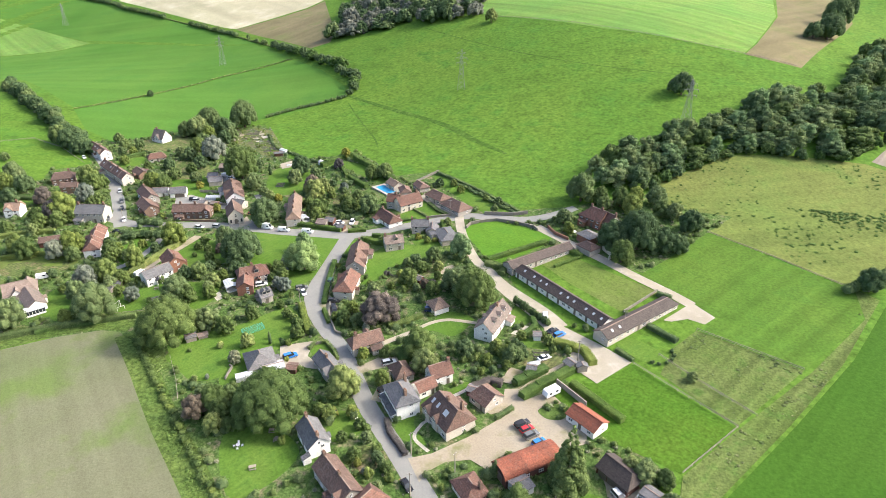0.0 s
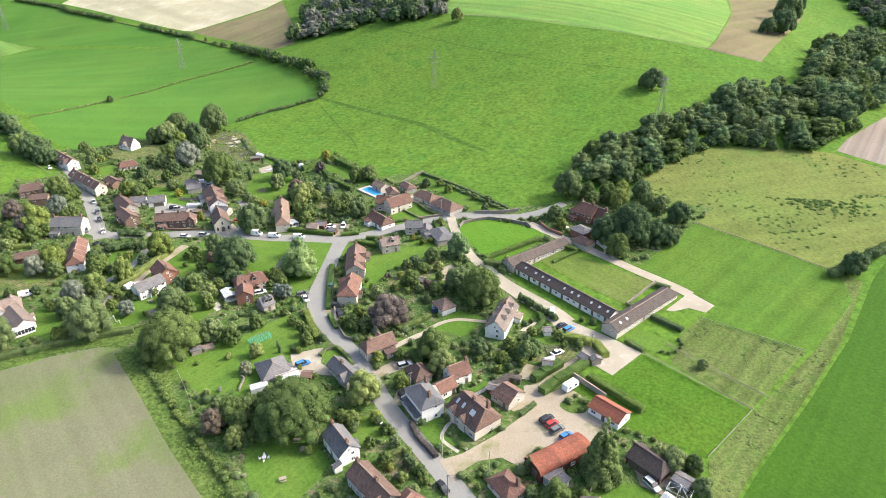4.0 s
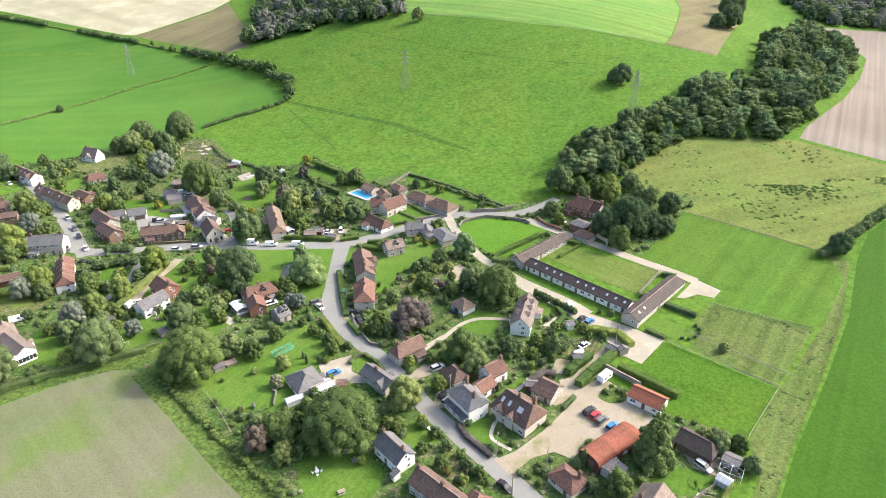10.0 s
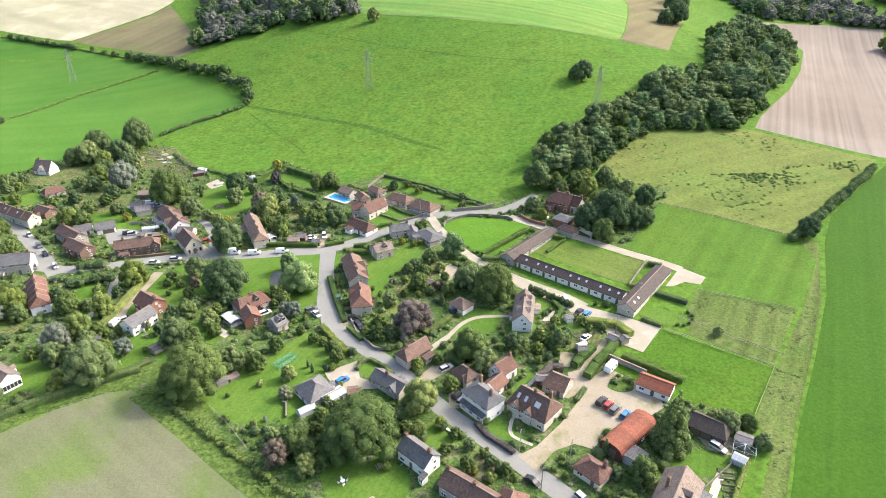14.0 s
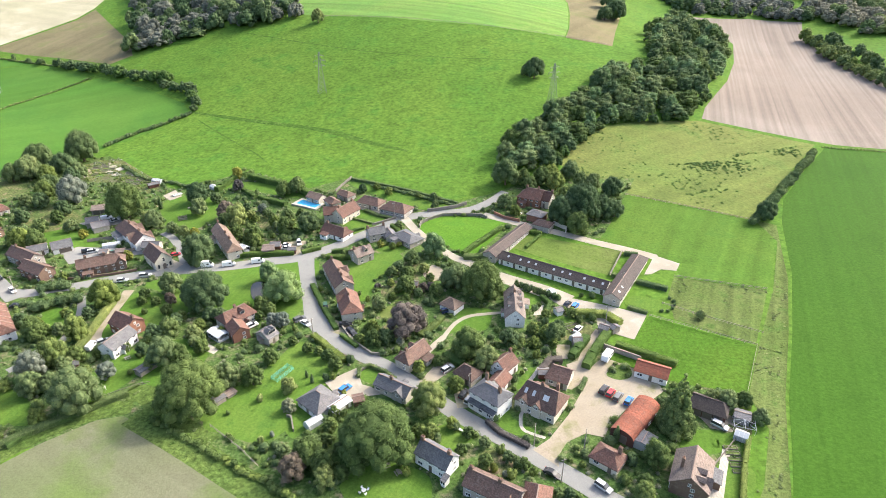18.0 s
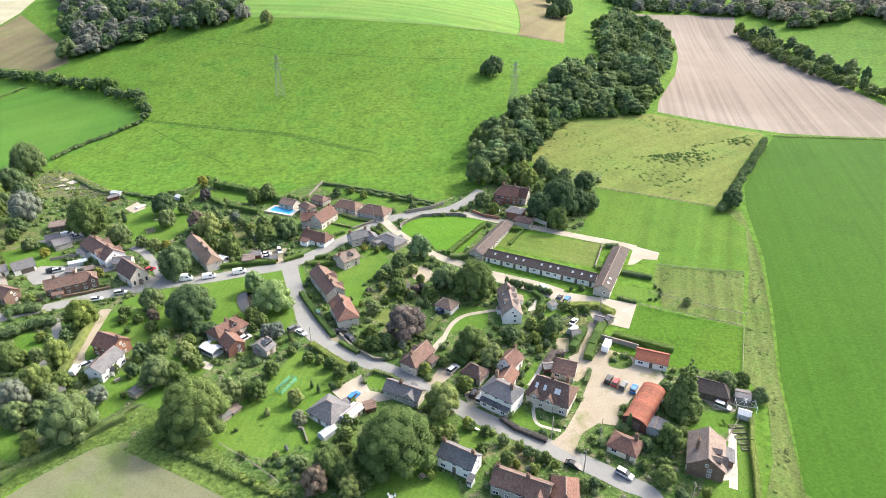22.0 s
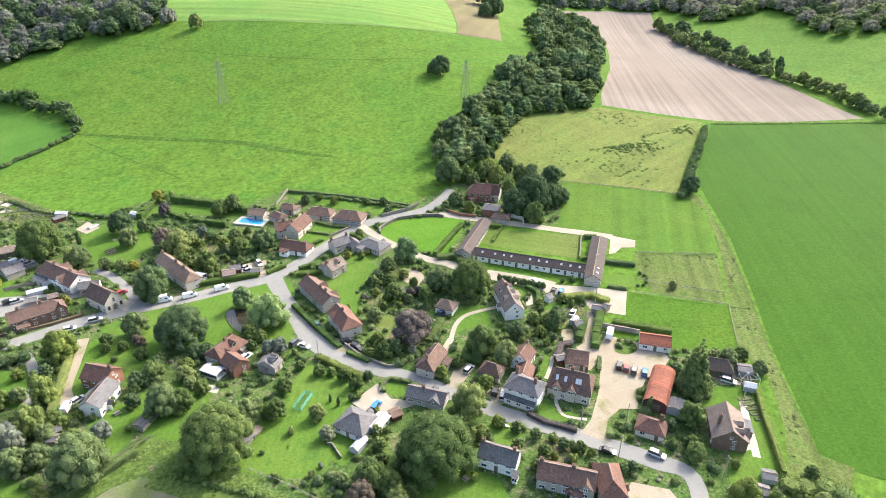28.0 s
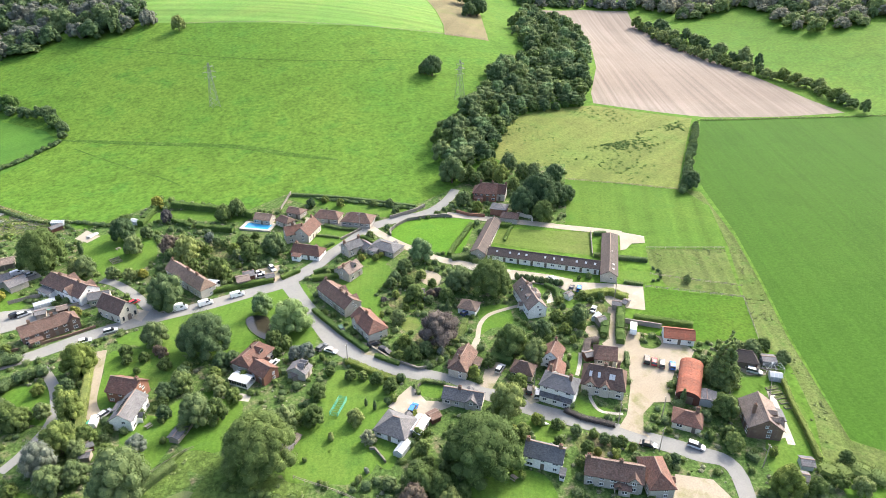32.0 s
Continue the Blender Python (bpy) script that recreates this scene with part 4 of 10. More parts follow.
def cross_gable(ob, x, side, gw, width, eave, ridge, roof, wall):
    """A gable that breaks through the eaves, with its own small roof running back into the slope."""
    w = width / 2
    pitch = (ridge - eave) / w
    top = eave + min(ridge - eave - 0.3, gw / 2 * 1.0)
    yf, yb = side * (w + 0.35), side * max(0.0, w - (top - eave) / pitch)
    bm = bmesh.new()
    ring = [(x - gw / 2, -0.5), (x + gw / 2, -0.5), (x + gw / 2, eave), (x, top), (x - gw / 2, eave)]
    a = [bm.verts.new((p, yf, z)) for p, z in ring]
    b = [bm.verts.new((p, side * (w - 0.2), z)) for p, z in ring]
    bm.faces.new(a)
    for i in range(5):
        bm.faces.new((a[i], a[(i + 1) % 5], b[(i + 1) % 5], b[i]))
    bmesh.ops.recalc_face_normals(bm, faces=bm.faces[:])
    g = part("gable", bm, wall, ob)
    for s in (-1, 1):
        bm = bmesh.new()
        solid(bm, [(x + s * (gw / 2 + 0.3), yf + side * 0.3, eave - 0.3), (x + s * (gw / 2 + 0.3), side * (w - 0.3), eave - 0.3), (x, yb, top), (x, yf + side * 0.3, top)], (0, 0, 0.17))
        bmesh.ops.recalc_face_normals(bm, faces=bm.faces[:])
        part("gable_roof", bm, roof, g)
    window(g, x, yf, max(0.9, eave - 0.9), ("y", side), 1.0, 1.0)
    if eave > 3.6:
        window(g, x, yf, 0.9, ("y", side), 1.3, 1.1)


def porch(ob, x, y, side, roof, wall):
    """A small gabled porch over a door."""
    bm = bmesh.new()
    for s in (-1, 1):
        box(bm, x + s * 0.85 - 0.08, min(y, y + side * 1.3), -0.4, x + s * 0.85 + 0.08, max(y, y + side * 1.3), 2.15)
    p = part("porch", bm, wall, ob)
    for s in (-1, 1):
        bm = bmesh.new()
        solid(bm, [(x + s * 1.15, y + side * 1.5, 2.05), (x + s * 1.15, y - side * 0.1, 2.05), (x, y - side * 0.1, 2.95), (x, y + side * 1.5, 2.95)], (0, 0, 0.12))
        bmesh.ops.recalc_face_normals(bm, faces=bm.faces[:])
        part("porch_roof", bm, roof, p)


def house(name, x, y, yaw, length, width, eave, ridge, roof, wall, label, category="house", hip=(0, 0), storeys=2, chimneys=(), dormers=(), lights=(), bare=False, side_doors=(0.1,), leans=(), bays=(), gables=(), porches=(), gates=(), parties=()):
    """A building with its long axis along its own x, turned by yaw degrees."""
    ob = new(name)
    ob.matrix_basis = pose(x, y, land(x, y), 0, 0, yaw)
    part("wall", wall_box(length, width, eave, ridge, hip), wall, ob)
    roof_parts(ob, length, width, eave, ridge, hip, roof)
    l, w = length / 2, width / 2
    n = max(1, int(length / width + 0.5))
    for i in range(n):
        q = ob.matrix_basis @ Vector((-l + length * (i + 0.5) / n, 0, 0))
        TAKEN.append((q.x, q.y, w * 1.25))
    if not bare:
        rows = [0.9] if storeys == 1 or eave < 3.1 else [0.65, eave - 1.2]
        n = max(1, int(length / 2.6))
        for side in (-1, 1):
            for k in range(n):
                cx = -l + length * (k + 0.5) / n
                for r, z in enumerate(rows):
                    if r == 0 and any(abs(cx - d * length) < length / n / 2 for d in side_doors):
                        door(ob, cx, side * w, ("y", side))
                    else:
                        window(ob, cx, side * w, z, ("y", side), 1.1 if (k + r) % 3 else 1.5)
        for s in (-1, 1):
            for r, z in enumerate(rows):
                window(ob, s * l, 0.9 if width > 5 else 0, z, ("x", s))
            if not hip[(s + 1) // 2] and ridge - eave > 2.2:
                window(ob, s * l, 0, eave + 0.2, ("x", s), 0.8, 0.9)
    for side, a, b, depth, top, low, lroof in leans:
        lean_to(ob, side, a * length, b * length, w, depth, top, low, lroof, wall)
    for d in parties:
        for side in (-1, 1):
            bm = bmesh.new()
            x0, x1 = d * length - 0.2, d * length + 0.2
            q = [(x0, side * (w + 0.35), eave - (ridge - eave) / w * 0.35), (x1, side * (w + 0.35), eave - (ridge - eave) / w * 0.35), (x1, 0, ridge), (x0, 0, ridge)]
            solid(bm, q if side < 0 else q[::-1], (0, 0, 0.34))
            part("party_coping", bm, "ridge", ob)
    for d, side, gw in gates:
        door(ob, d * length, side * w, ("y", side), gw, 2.1)
    for d, side in porches:
        porch(ob, d * length, side * w, side, roof, wall)
    for d, side in bays:
        bay(ob, d * length, side * w, side, eave, roof)
    for d, side, gw in gables:
        cross_gable(ob, d * length, side, gw, width, eave, ridge, roof, wall)
    for c in chimneys:
        cz = ridge - abs(c[1]) / w * (ridge - eave) if len(c) > 1 else ridge
        chimney(ob, c[0] * length, c[1] if len(c) > 1 else 0, cz - 0.8, ridge + 1.25)
    for d, side in dormers:
        dormer(ob, d * length, side, width, eave, ridge, roof, wall)
    for d, side in lights:
        skylight(ob, d * length, side, width, eave, ridge)
    return tagged(ob, label, category, group="houses of the village" if category == "house" else "")

# ---- vehicles, walls, fences and small things ----


def prism(bm, profile, y0, y1, pinch=1.0):
    """A side profile of (x, z) pairs drawn out across y; pinch narrows what lies above the waist."""
    zmax = max(p[1] for p in profile)
    zmin = min(p[1] for p in profile)
    rows = []
    for y in (y0, y1):
        rows.append([bm.verts.new((x, y * (1 - (1 - pinch) * ((z - zmin) / (zmax - zmin)) ** 1.5), z)) for x, z in profile])
    n = len(profile)
    bm.faces.new(rows[0])
    bm.faces.new(rows[1][::-1])
    for i in range(n):
        bm.faces.new((rows[0][i], rows[1][i], rows[1][(i + 1) % n], rows[0][(i + 1) % n]))
    bmesh.ops.recalc_face_normals(bm, faces=bm.faces[:])


CARS = {}
SHAPES = {
    "hatchback": (4.2, 1.78, 1.48, 0.85, ((-2.0, 0.87), (-1.75, 1.42), (-1.2, 1.48), (0.25, 1.44), (1.05, 0.9))),
    "saloon": (4.5, 1.8, 1.45, 0.85, ((-1.75, 0.9), (-1.1, 1.4), (-0.3, 1.45), (0.35, 1.42), (1.15, 0.9))),
    "estate": (4.6, 1.85, 1.65, 0.95, ((-2.25, 0.95), (-2.05, 1.58), (-1.2, 1.65), (0.35, 1.62), (1.15, 0.98))),
    "van": (5.2, 1.95, 2.05, 1.15, ((-2.55, 1.1), (-2.5, 1.95), (-2.2, 2.05), (1.0, 2.02), (1.75, 1.2))),
    "long_van": (6.2, 2.05, 2.6, 1.2, ((-3.05, 1.15), (-3.0, 2.5), (-2.7, 2.6), (1.5, 2.55), (2.4, 1.25))),
}


def vehicle(shape, paint, x, y, yaw, label):
    m = pose(x, y, land(x, y) + 0.17, 0, 0, yaw)
    if (shape, paint) in CARS:
        return tagged(copy_thing(CARS[shape, paint], m), label)
    L, W, Hh, waist, top = SHAPES[shape]
    ob = new("van" if "van" in shape else "car")
    l, w = L / 2, W / 2
    bm = bmesh.new()
    low = [(-l + 0.05, 0.28), (l - 0.12, 0.28), (l, 0.5), (l - 0.05, waist - 0.22), (top[-1][0] + 0.1, waist), (-l + 0.08, waist + 0.02), (-l, 0.6)]
    prism(bm, low, -w, w, 0.96)
    bmesh.ops.bevel(bm, geom=bm.edges[:], offset=0.06, segments=1, affect="EDGES")
    part("body", bm, "coat_" + paint, ob)
    bm = bmesh.new()
    solid_top = [(a, b) for a, b in top]
    prism(bm, [(solid_top[0][0], waist - 0.02)] + solid_top[1:4] + [(solid_top[4][0], waist - 0.02)], -w * 0.93, w * 0.93, 0.84)
    part("cabin", bm, "coat_" + paint if "van" in shape else "pane", ob)
    bm = bmesh.new()
    a, b = top[1][0] + 0.1, top[3][0] - 0.05
    box(bm, a, -w * 0.74, Hh - 0.03, b, w * 0.74, Hh + 0.03)
    bmesh.ops.bevel(bm, geom=bm.edges[:], offset=0.025, segments=1, affect="EDGES")
    part("roof_panel", bm, "coat_" + paint, ob)
    bm = bmesh.new()
    fx0, fz0, fx1, fz1 = top[4][0], waist + 0.05, top[3][0] + 0.08, Hh - 0.12
    q = [(fx0 + 0.03, -w * 0.76, fz0), (fx0 + 0.03, w * 0.76, fz0), (fx1 + 0.03, w * 0.68, fz1), (fx1 + 0.03, -w * 0.68, fz1)]
    solid(bm, q, (0.03, 0, 0.02))
    bmesh.ops.recalc_face_normals(bm, faces=bm.faces[:])
    part("windscreen", bm, "pane", ob)
    if "van" in shape:
        for s in (-1, 1):
            bm = bmesh.new()
            box(bm, top[3][0] - 0.9, s * w * 0.9 - 0.03, waist + 0.1, top[3][0], s * w * 0.9 + 0.03, waist + 0.6)
            part("side_window", bm, "pane", ob)
    for sx in (-1, 1):
        for sy in (-1, 1):
            bm = bmesh.new()
            tube(bm, (sx * l * 0.62, sy * (w - 0.2), 0.3), (sx * l * 0.62, sy * (w + 0.02), 0.3), 0.32, 0.32, 12)
            wh = part("wheel", bm, "rubber", ob)
            bm = bmesh.new()
            tube(bm, (sx * l * 0.62, sy * (w + 0.02), 0.3), (sx * l * 0.62, sy * (w + 0.035), 0.3), 0.19, 0.17, 10)
            part("rim", bm, "alloy", wh)
    for sy in (-1, 1):
        bm = bmesh.new()
        box(bm, l - 0.06, sy * w * 0.72 - 0.15, 0.55, l + 0.01, sy * w * 0.72 + 0.15, 0.7)
        part("headlight", bm, "polycarb", ob)
        bm = bmesh.new()
        box(bm, -l - 0.01, sy * w * 0.78 - 0.1, 0.6, -l + 0.05, sy * w * 0.78 + 0.1, 0.8)
        part("tail_light", bm, "coat_red", ob)
    ob.matrix_basis = m
    CARS[shape, paint] = ob
    return tagged(ob, label, "van" if "van" in shape else "car", group="parked vehicles")


def caravan(x, y, yaw):
    ob = new("caravan")
    ob.matrix_basis = pose(x, y, land(x, y) + 0.2, 0, 0, yaw)
    bm = bmesh.new()
    prism(bm, [(-2.6, 0.5), (2.5, 0.5), (2.65, 1.2), (2.35, 2.45), (1.9, 2.6), (-2.2, 2.6), (-2.6, 2.2)], -1.1, 1.1, 0.97)
    bmesh.ops.bevel(bm, geom=bm.edges[:], offset=0.08, segments=2, affect="EDGES")
    part("body", bm, "coat_white", ob)
    for sx, sy in ((-1.5, -1), (0, -1), (1.4, -1), (-1.2, 1), (1.2, 1)):
        bm = bmesh.new()
        box(bm, sx - 0.45, sy * 1.08 - 0.04, 1.35, sx + 0.45, sy * 1.08 + 0.04, 1.95)
        part("window", bm, "pane", ob)
    for sy in (-1, 1):
        bm = bmesh.new()
        tube(bm, (-0.2, sy * 0.85, 0.33), (-0.2, sy * 1.1, 0.33), 0.33, 0.33, 12)
        part("wheel", bm, "rubber", ob)
    bm = bmesh.new()
    tube(bm, (2.5, 0.4, 0.5), (3.6, 0, 0.45), 0.05, 0.05, 6)
    tube(bm, (2.5, -0.4, 0.5), (3.6, 0, 0.45), 0.05, 0.05, 6)
    part("drawbar", bm, "steel", ob)
    bm = bmesh.new()
    box(bm, -0.4, -0.35, 2.6, 0.4, 0.35, 2.68)
    part("roof_hatch", bm, "polycarb", ob)
    tagged(ob, "white touring caravan parked on the gravel", "caravan")


def pylon(x, y, h, yaw):
    """A steel lattice tower with three pairs of arms."""
    ob = new("pylon")
    ob.matrix_basis = pose(x, y, land(x, y), 0, 0, yaw)
    half = lambda z: 2.3 * (1 - z / h) ** 1.2 + 0.35
    for sx in (-1, 1):
        for sy in (-1, 1):
            bm = bmesh.new()
            zs = [h * i / 6 for i in range(7)]
            for a, b in zip(zs[:-1], zs[1:]):
                tube(bm, (sx * half(a), sy * half(a), a), (sx * half(b), sy * half(b), b), 0.09, 0.08, 4)
            part("leg", bm, "steel", ob)
    zs = [h * i / 9 for i in range(10)]
    for a, b in zip(zs[:-1], zs[1:]):
        for s in (-1, 1):
            for p, q in (((-1, s), (1, s)), ((1, s), (-1, s)), ((s, -1), (s, 1)), ((s, 1), (s, -1))):
                bm = bmesh.new()
                tube(bm, (p[0] * half(a), p[1] * half(a), a), (q[0] * half(b), q[1] * half(b), b), 0.05, 0.05, 4)
                part("brace", bm, "steel", ob)
    for z, r in ((h * 0.66, 3.4), (h * 0.78, 4.0), (h * 0.9, 3.0)):
        for s in (-1, 1):
            bm = bmesh.new()
            for e in (-1, 1):
                tube(bm, (0, e * half(z), z), (s * r, 0, z + 0.2), 0.08, 0.06, 4)
            tube(bm, (0, 0, z + 1.3), (s * r, 0, z + 0.2), 0.07, 0.06, 4)
            arm = part("arm", bm, "steel", ob)
            bm = bmesh.new()
            tube(bm, (s * r, 0, z + 0.2), (s * r, 0, z - 1.3), 0.1, 0.1, 6)
            part("insulator", bm, "coat_grey", arm)
    tagged(ob, "grey steel lattice pylon standing in the field", "pylon", group="power line pylons")


def stone_wall(pts, height, thick, mat="stonewall", label="low field-stone wall with a coping", name="garden_wall"):
    """A wall along a line, with coping stones as parts."""
    ob = new(name)
    line = list(pts)
    bm = bmesh.new()
    caps = []
    for (xa, ya), (xb, yb) in zip(line[:-1], line[1:]):
        L = math.hypot(xb - xa, yb - ya)
        n = max(1, round(L / 2.5))
        for i in range(n):
            p = [(xa + (xb - xa) * t, ya + (yb - ya) * t) for t in (i / n, (i + 1) / n)]
            g = [land(*q) for q in p]
            nx, ny = -(yb - ya) / L * thick / 2, (xb - xa) / L * thick / 2
            b = [(p[0][0] - nx, p[0][1] - ny, g[0] - 0.3), (p[1][0] - nx, p[1][1] - ny, g[1] - 0.3), (p[1][0] + nx, p[1][1] + ny, g[1] - 0.3), (p[0][0] + nx, p[0][1] + ny, g[0] - 0.3)]
            solid(bm, b, (0, 0, height + 0.3))
            caps.append(((p[0][0] + p[1][0]) / 2, (p[0][1] + p[1][1]) / 2, (g[0] + g[1]) / 2 + height, math.degrees(math.atan2(yb - ya, xb - xa)), L / n))
    bmesh.ops.recalc_face_normals(bm, faces=bm.faces[:])
    part("wall_body", bm, mat, ob)
    for x, y, z, a, l in caps[:120]:
        bm = bmesh.new()
        box(bm, -l / 2 + 0.02, -thick / 2 - 0.06, 0, l / 2 - 0.02, thick / 2 + 0.06, 0.14)
        c = part("coping_stone", bm, mat, ob)
        c.matrix_basis = pose(x, y, z, 0, 0, a)
    return tagged(ob, label, "wall")


POST = {}


def fence(pts, height, label, gap=2.6, boards=False, name="fence"):
    """Posts and rails along a line, or posts and boarding."""
    ob = new(name)
    if "post" not in POST:
        bm = bmesh.new()
        box(bm, -0.06, -0.06, -0.3, 0.06, 0.06, 1.0)
        me = bpy.data.meshes.new("post")
        bm.to_mesh(me)
        bm.free()
        me.materials.append(M["greywood"])
        POST["post"] = me
    for (xa, ya), (xb, yb) in zip(pts[:-1], pts[1:]):
        L = math.hypot(xb - xa, yb - ya)
        n = max(1, round(L / gap))
        a = math.degrees(math.atan2(yb - ya, xb - xa))
        for i in range(n):
            x, y = xa + (xb - xa) * i / n, ya + (yb - ya) * i / n
            p = new("post", POST["post"])
            p.parent = ob
            p.matrix_basis = pose(x, y, land(x, y), 0, 0, a) @ Matrix.Diagonal((1, 1, height, 1))
        for z, hh in ((height * 0.45, 0.12), (height * 0.88, 0.12)) if not boards else ((0.1, height - 0.15),):
            for i in range(n):
                bm = bmesh.new()
                p = [(xa + (xb - xa) * t, ya + (yb - ya) * t) for t in (i / n, (i + 1) / n)]
                nx, ny = -(yb - ya) / L * 0.03, (xb - xa) / L * 0.03
                q = [(p[0][0] - nx, p[0][1] - ny, land(*p[0]) + z), (p[1][0] - nx, p[1][1] - ny, land(*p[1]) + z), (p[1][0] + nx, p[1][1] + ny, land(*p[1]) + z), (p[0][0] + nx, p[0][1] + ny, land(*p[0]) + z)]
                solid(bm, q, (0, 0, hh))
                bmesh.ops.recalc_face_normals(bm, faces=bm.faces[:])
                part("board" if boards else "rail", bm, "greywood", ob)
    return tagged(ob, label, "fence")


def pool(x, y, yaw, l, w):
    ob = new("swimming_pool")
    TAKEN.append((x, y, 9.0))
    ob.matrix_basis = pose(x, y, land(x, y) + 0.42, 0, 0, yaw)
    bm = bmesh.new()
    for a in ((-l / 2 - 1.6, -w / 2 - 1.4, l / 2 + 1.6, -w / 2), (-l / 2 - 1.6, w / 2, l / 2 + 1.6, w / 2 + 1.4), (-l / 2 - 1.6, -w / 2, -l / 2, w / 2), (l / 2, -w / 2, l / 2 + 1.6, w / 2)):
        box(bm, a[0], a[1], -0.8, a[2], a[3], 0.12)
    part("terrace", bm, "paving", ob)
    bm = bmesh.new()
    box(bm, -l / 2, -w / 2, -0.8, l / 2, w / 2, 0.04)
    part("water", bm, "pool", ob, "clear blue pool water")
    tagged(ob, "blue swimming pool with a pale paved surround", "swimming pool")


def pond(x, y, rx, ry, yaw):
    ob = new("pond")
    TAKEN.append((x, y, 8.0))
    ob.matrix_basis = pose(x, y, land(x, y) + 0.11, 0, 0, yaw)
    ring = [(rx * math.cos(a) * (1 + 0.06 * math.sin(3 * a)), ry * math.sin(a) * (1 + 0.05 * math.cos(2 * a))) for a in [2 * math.pi * i / 40 for i in range(40)]]
    bm = bmesh.new()
    bm.faces.new([bm.verts.new((a, b, 0.03)) for a, b in ring])
    part("water", bm, "water", ob, "dark still pond water")
    bm = bmesh.new()
    for i in range(40):
        (a, b), (c, d) = ring[i], ring[(i + 1) % 40]
        solid(bm, [(a, b, -0.2), (c, d, -0.2), (c * 1.03, d * 1.04, -0.2), (a * 1.03, b * 1.04, -0.2)], (0, 0, 0.3))
    bmesh.ops.recalc_face_normals(bm, faces=bm.faces[:])
    part("rim", bm, "weeds", ob, "weedy edge of the pond")
    tagged(ob, "long village pond with dark still water and a weedy edge", "pond")


def greenhouse(x, y, yaw, l, w, h=2.4):
    ob = new("greenhouse")
    ob.matrix_basis = pose(x, y, land(x, y) + 0.05, 0, 0, yaw)
    e = h * 0.68
    bm = bmesh.new()
    prism(bm, [(-w / 2, 0), (w / 2, 0), (w / 2, e), (0, h), (-w / 2, e)], -l / 2, l / 2)
    bmesh.ops.rotate(bm, verts=bm.verts[:], cent=(0, 0, 0), matrix=Matrix.Rotation(math.pi / 2, 3, "Z"))
    part("glazing", bm, "polycarb", ob, "pale translucent glazing")
    n = max(2, int(l / 0.9))
    for i in range(n + 1):
        a = -l / 2 + l * i / n
        bm = bmesh.new()
        for s in (-1, 1):
            tube(bm, (a, s * (w / 2 + 0.03), 0), (a, s * (w / 2 + 0.03), e), 0.03, 0.03, 4)
            tube(bm, (a, s * (w / 2 + 0.03), e + 0.02), (a, 0, h + 0.04), 0.03, 0.03, 4)
        part("glazing_bar", bm, "frame", ob)
    tagged(ob, "small white-framed garden greenhouse", "greenhouse")


def pole(x, y, h=8.0, label="slim wooden telegraph pole beside the road"):
    ob = new("telegraph_pole")
    ob.matrix_basis = pose(x, y, land(x, y), 0, 0, (x * 7) % 90)
    bm = bmesh.new()
    tube(bm, (0, 0, -0.4), (0, 0, h), 0.15, 0.1, 8)
    part("shaft", bm, "greywood", ob)
    bm = bmesh.new()
    box(bm, -0.7, -0.05, h - 0.5, 0.7, 0.05, h - 0.38)
    arm = part("crossarm", bm, "greywood", ob)
    for s in (-0.55, 0.55):
        bm = bmesh.new()
        tube(bm, (s, 0, h - 0.38), (s, 0, h - 0.2), 0.05, 0.03, 6)
        part("insulator", bm, "frame", arm)
    tagged(ob, label, "telegraph pole", group="telegraph poles")


def table_set(x, y, yaw, mat="frame", label="white garden table on the lawn"):
    z = land(x, y) + 0.08
    ob = new("garden_table")
    ob.matrix_basis = pose(x, y, z, 0, 0, yaw)
    bm = bmesh.new()
    tube(bm, (0, 0, 0.7), (0, 0, 0.75), 0.6, 0.6, 14)
    part("tabletop", bm, mat, ob)
    for i in range(3):
        bm = bmesh.new()
        a = i * 2.09
        tube(bm, (0.35 * math.cos(a), 0.35 * math.sin(a), 0), (0.1 * math.cos(a), 0.1 * math.sin(a), 0.7), 0.03, 0.03, 5)
        part("leg", bm, mat, ob)
    tagged(ob, label, "table")
    for i in range(4):
        a = i * 1.57 + 0.5
        ch = new("garden_chair")
        ch.matrix_basis = pose(x + 1.05 * math.cos(a), y + 1.05 * math.sin(a), z, 0, 0, math.degrees(a) + yaw)
        bm = bmesh.new()
        box(bm, -0.25, -0.25, 0.4, 0.25, 0.25, 0.46)
        part("seat", bm, mat, ch)
        bm = bmesh.new()
        box(bm, 0.22, -0.25, 0.46, 0.28, 0.25, 0.95)
        part("backrest", bm, mat, ch)
        for sx in (-0.2, 0.2):
            for sy in (-0.2, 0.2):
                bm = bmesh.new()
                tube(bm, (sx, sy, 0), (sx, sy, 0.4), 0.025, 0.025, 5)
                part("leg", bm, mat, ch)
        tagged(ch, "garden chair beside the garden table", "chair", group="chairs round the garden table")


def bench(x, y, yaw, label="weathered picnic bench on the grass"):
    ob = new("picnic_bench")
    ob.matrix_basis = pose(x, y, land(x, y) + 0.07, 0, 0, yaw)
    for nm, y0, y1, z in (("tabletop", -0.4, 0.4, 0.72), ("seat", -0.85, -0.6, 0.42), ("seat", 0.6, 0.85, 0.42)):
        bm = bmesh.new()
        box(bm, -0.9, y0, z, 0.9, y1, z + 0.05)
        part(nm, bm, "greywood", ob)
    for s in (-0.65, 0.65):
        bm = bmesh.new()
        tube(bm, (s, -0.7, 0), (s, -0.2, 0.72), 0.04, 0.04, 5)
        tube(bm, (s, 0.7, 0), (s, 0.2, 0.72), 0.04, 0.04, 5)
        part("trestle", bm, "greywood", ob)
    tagged(ob, label, "bench")


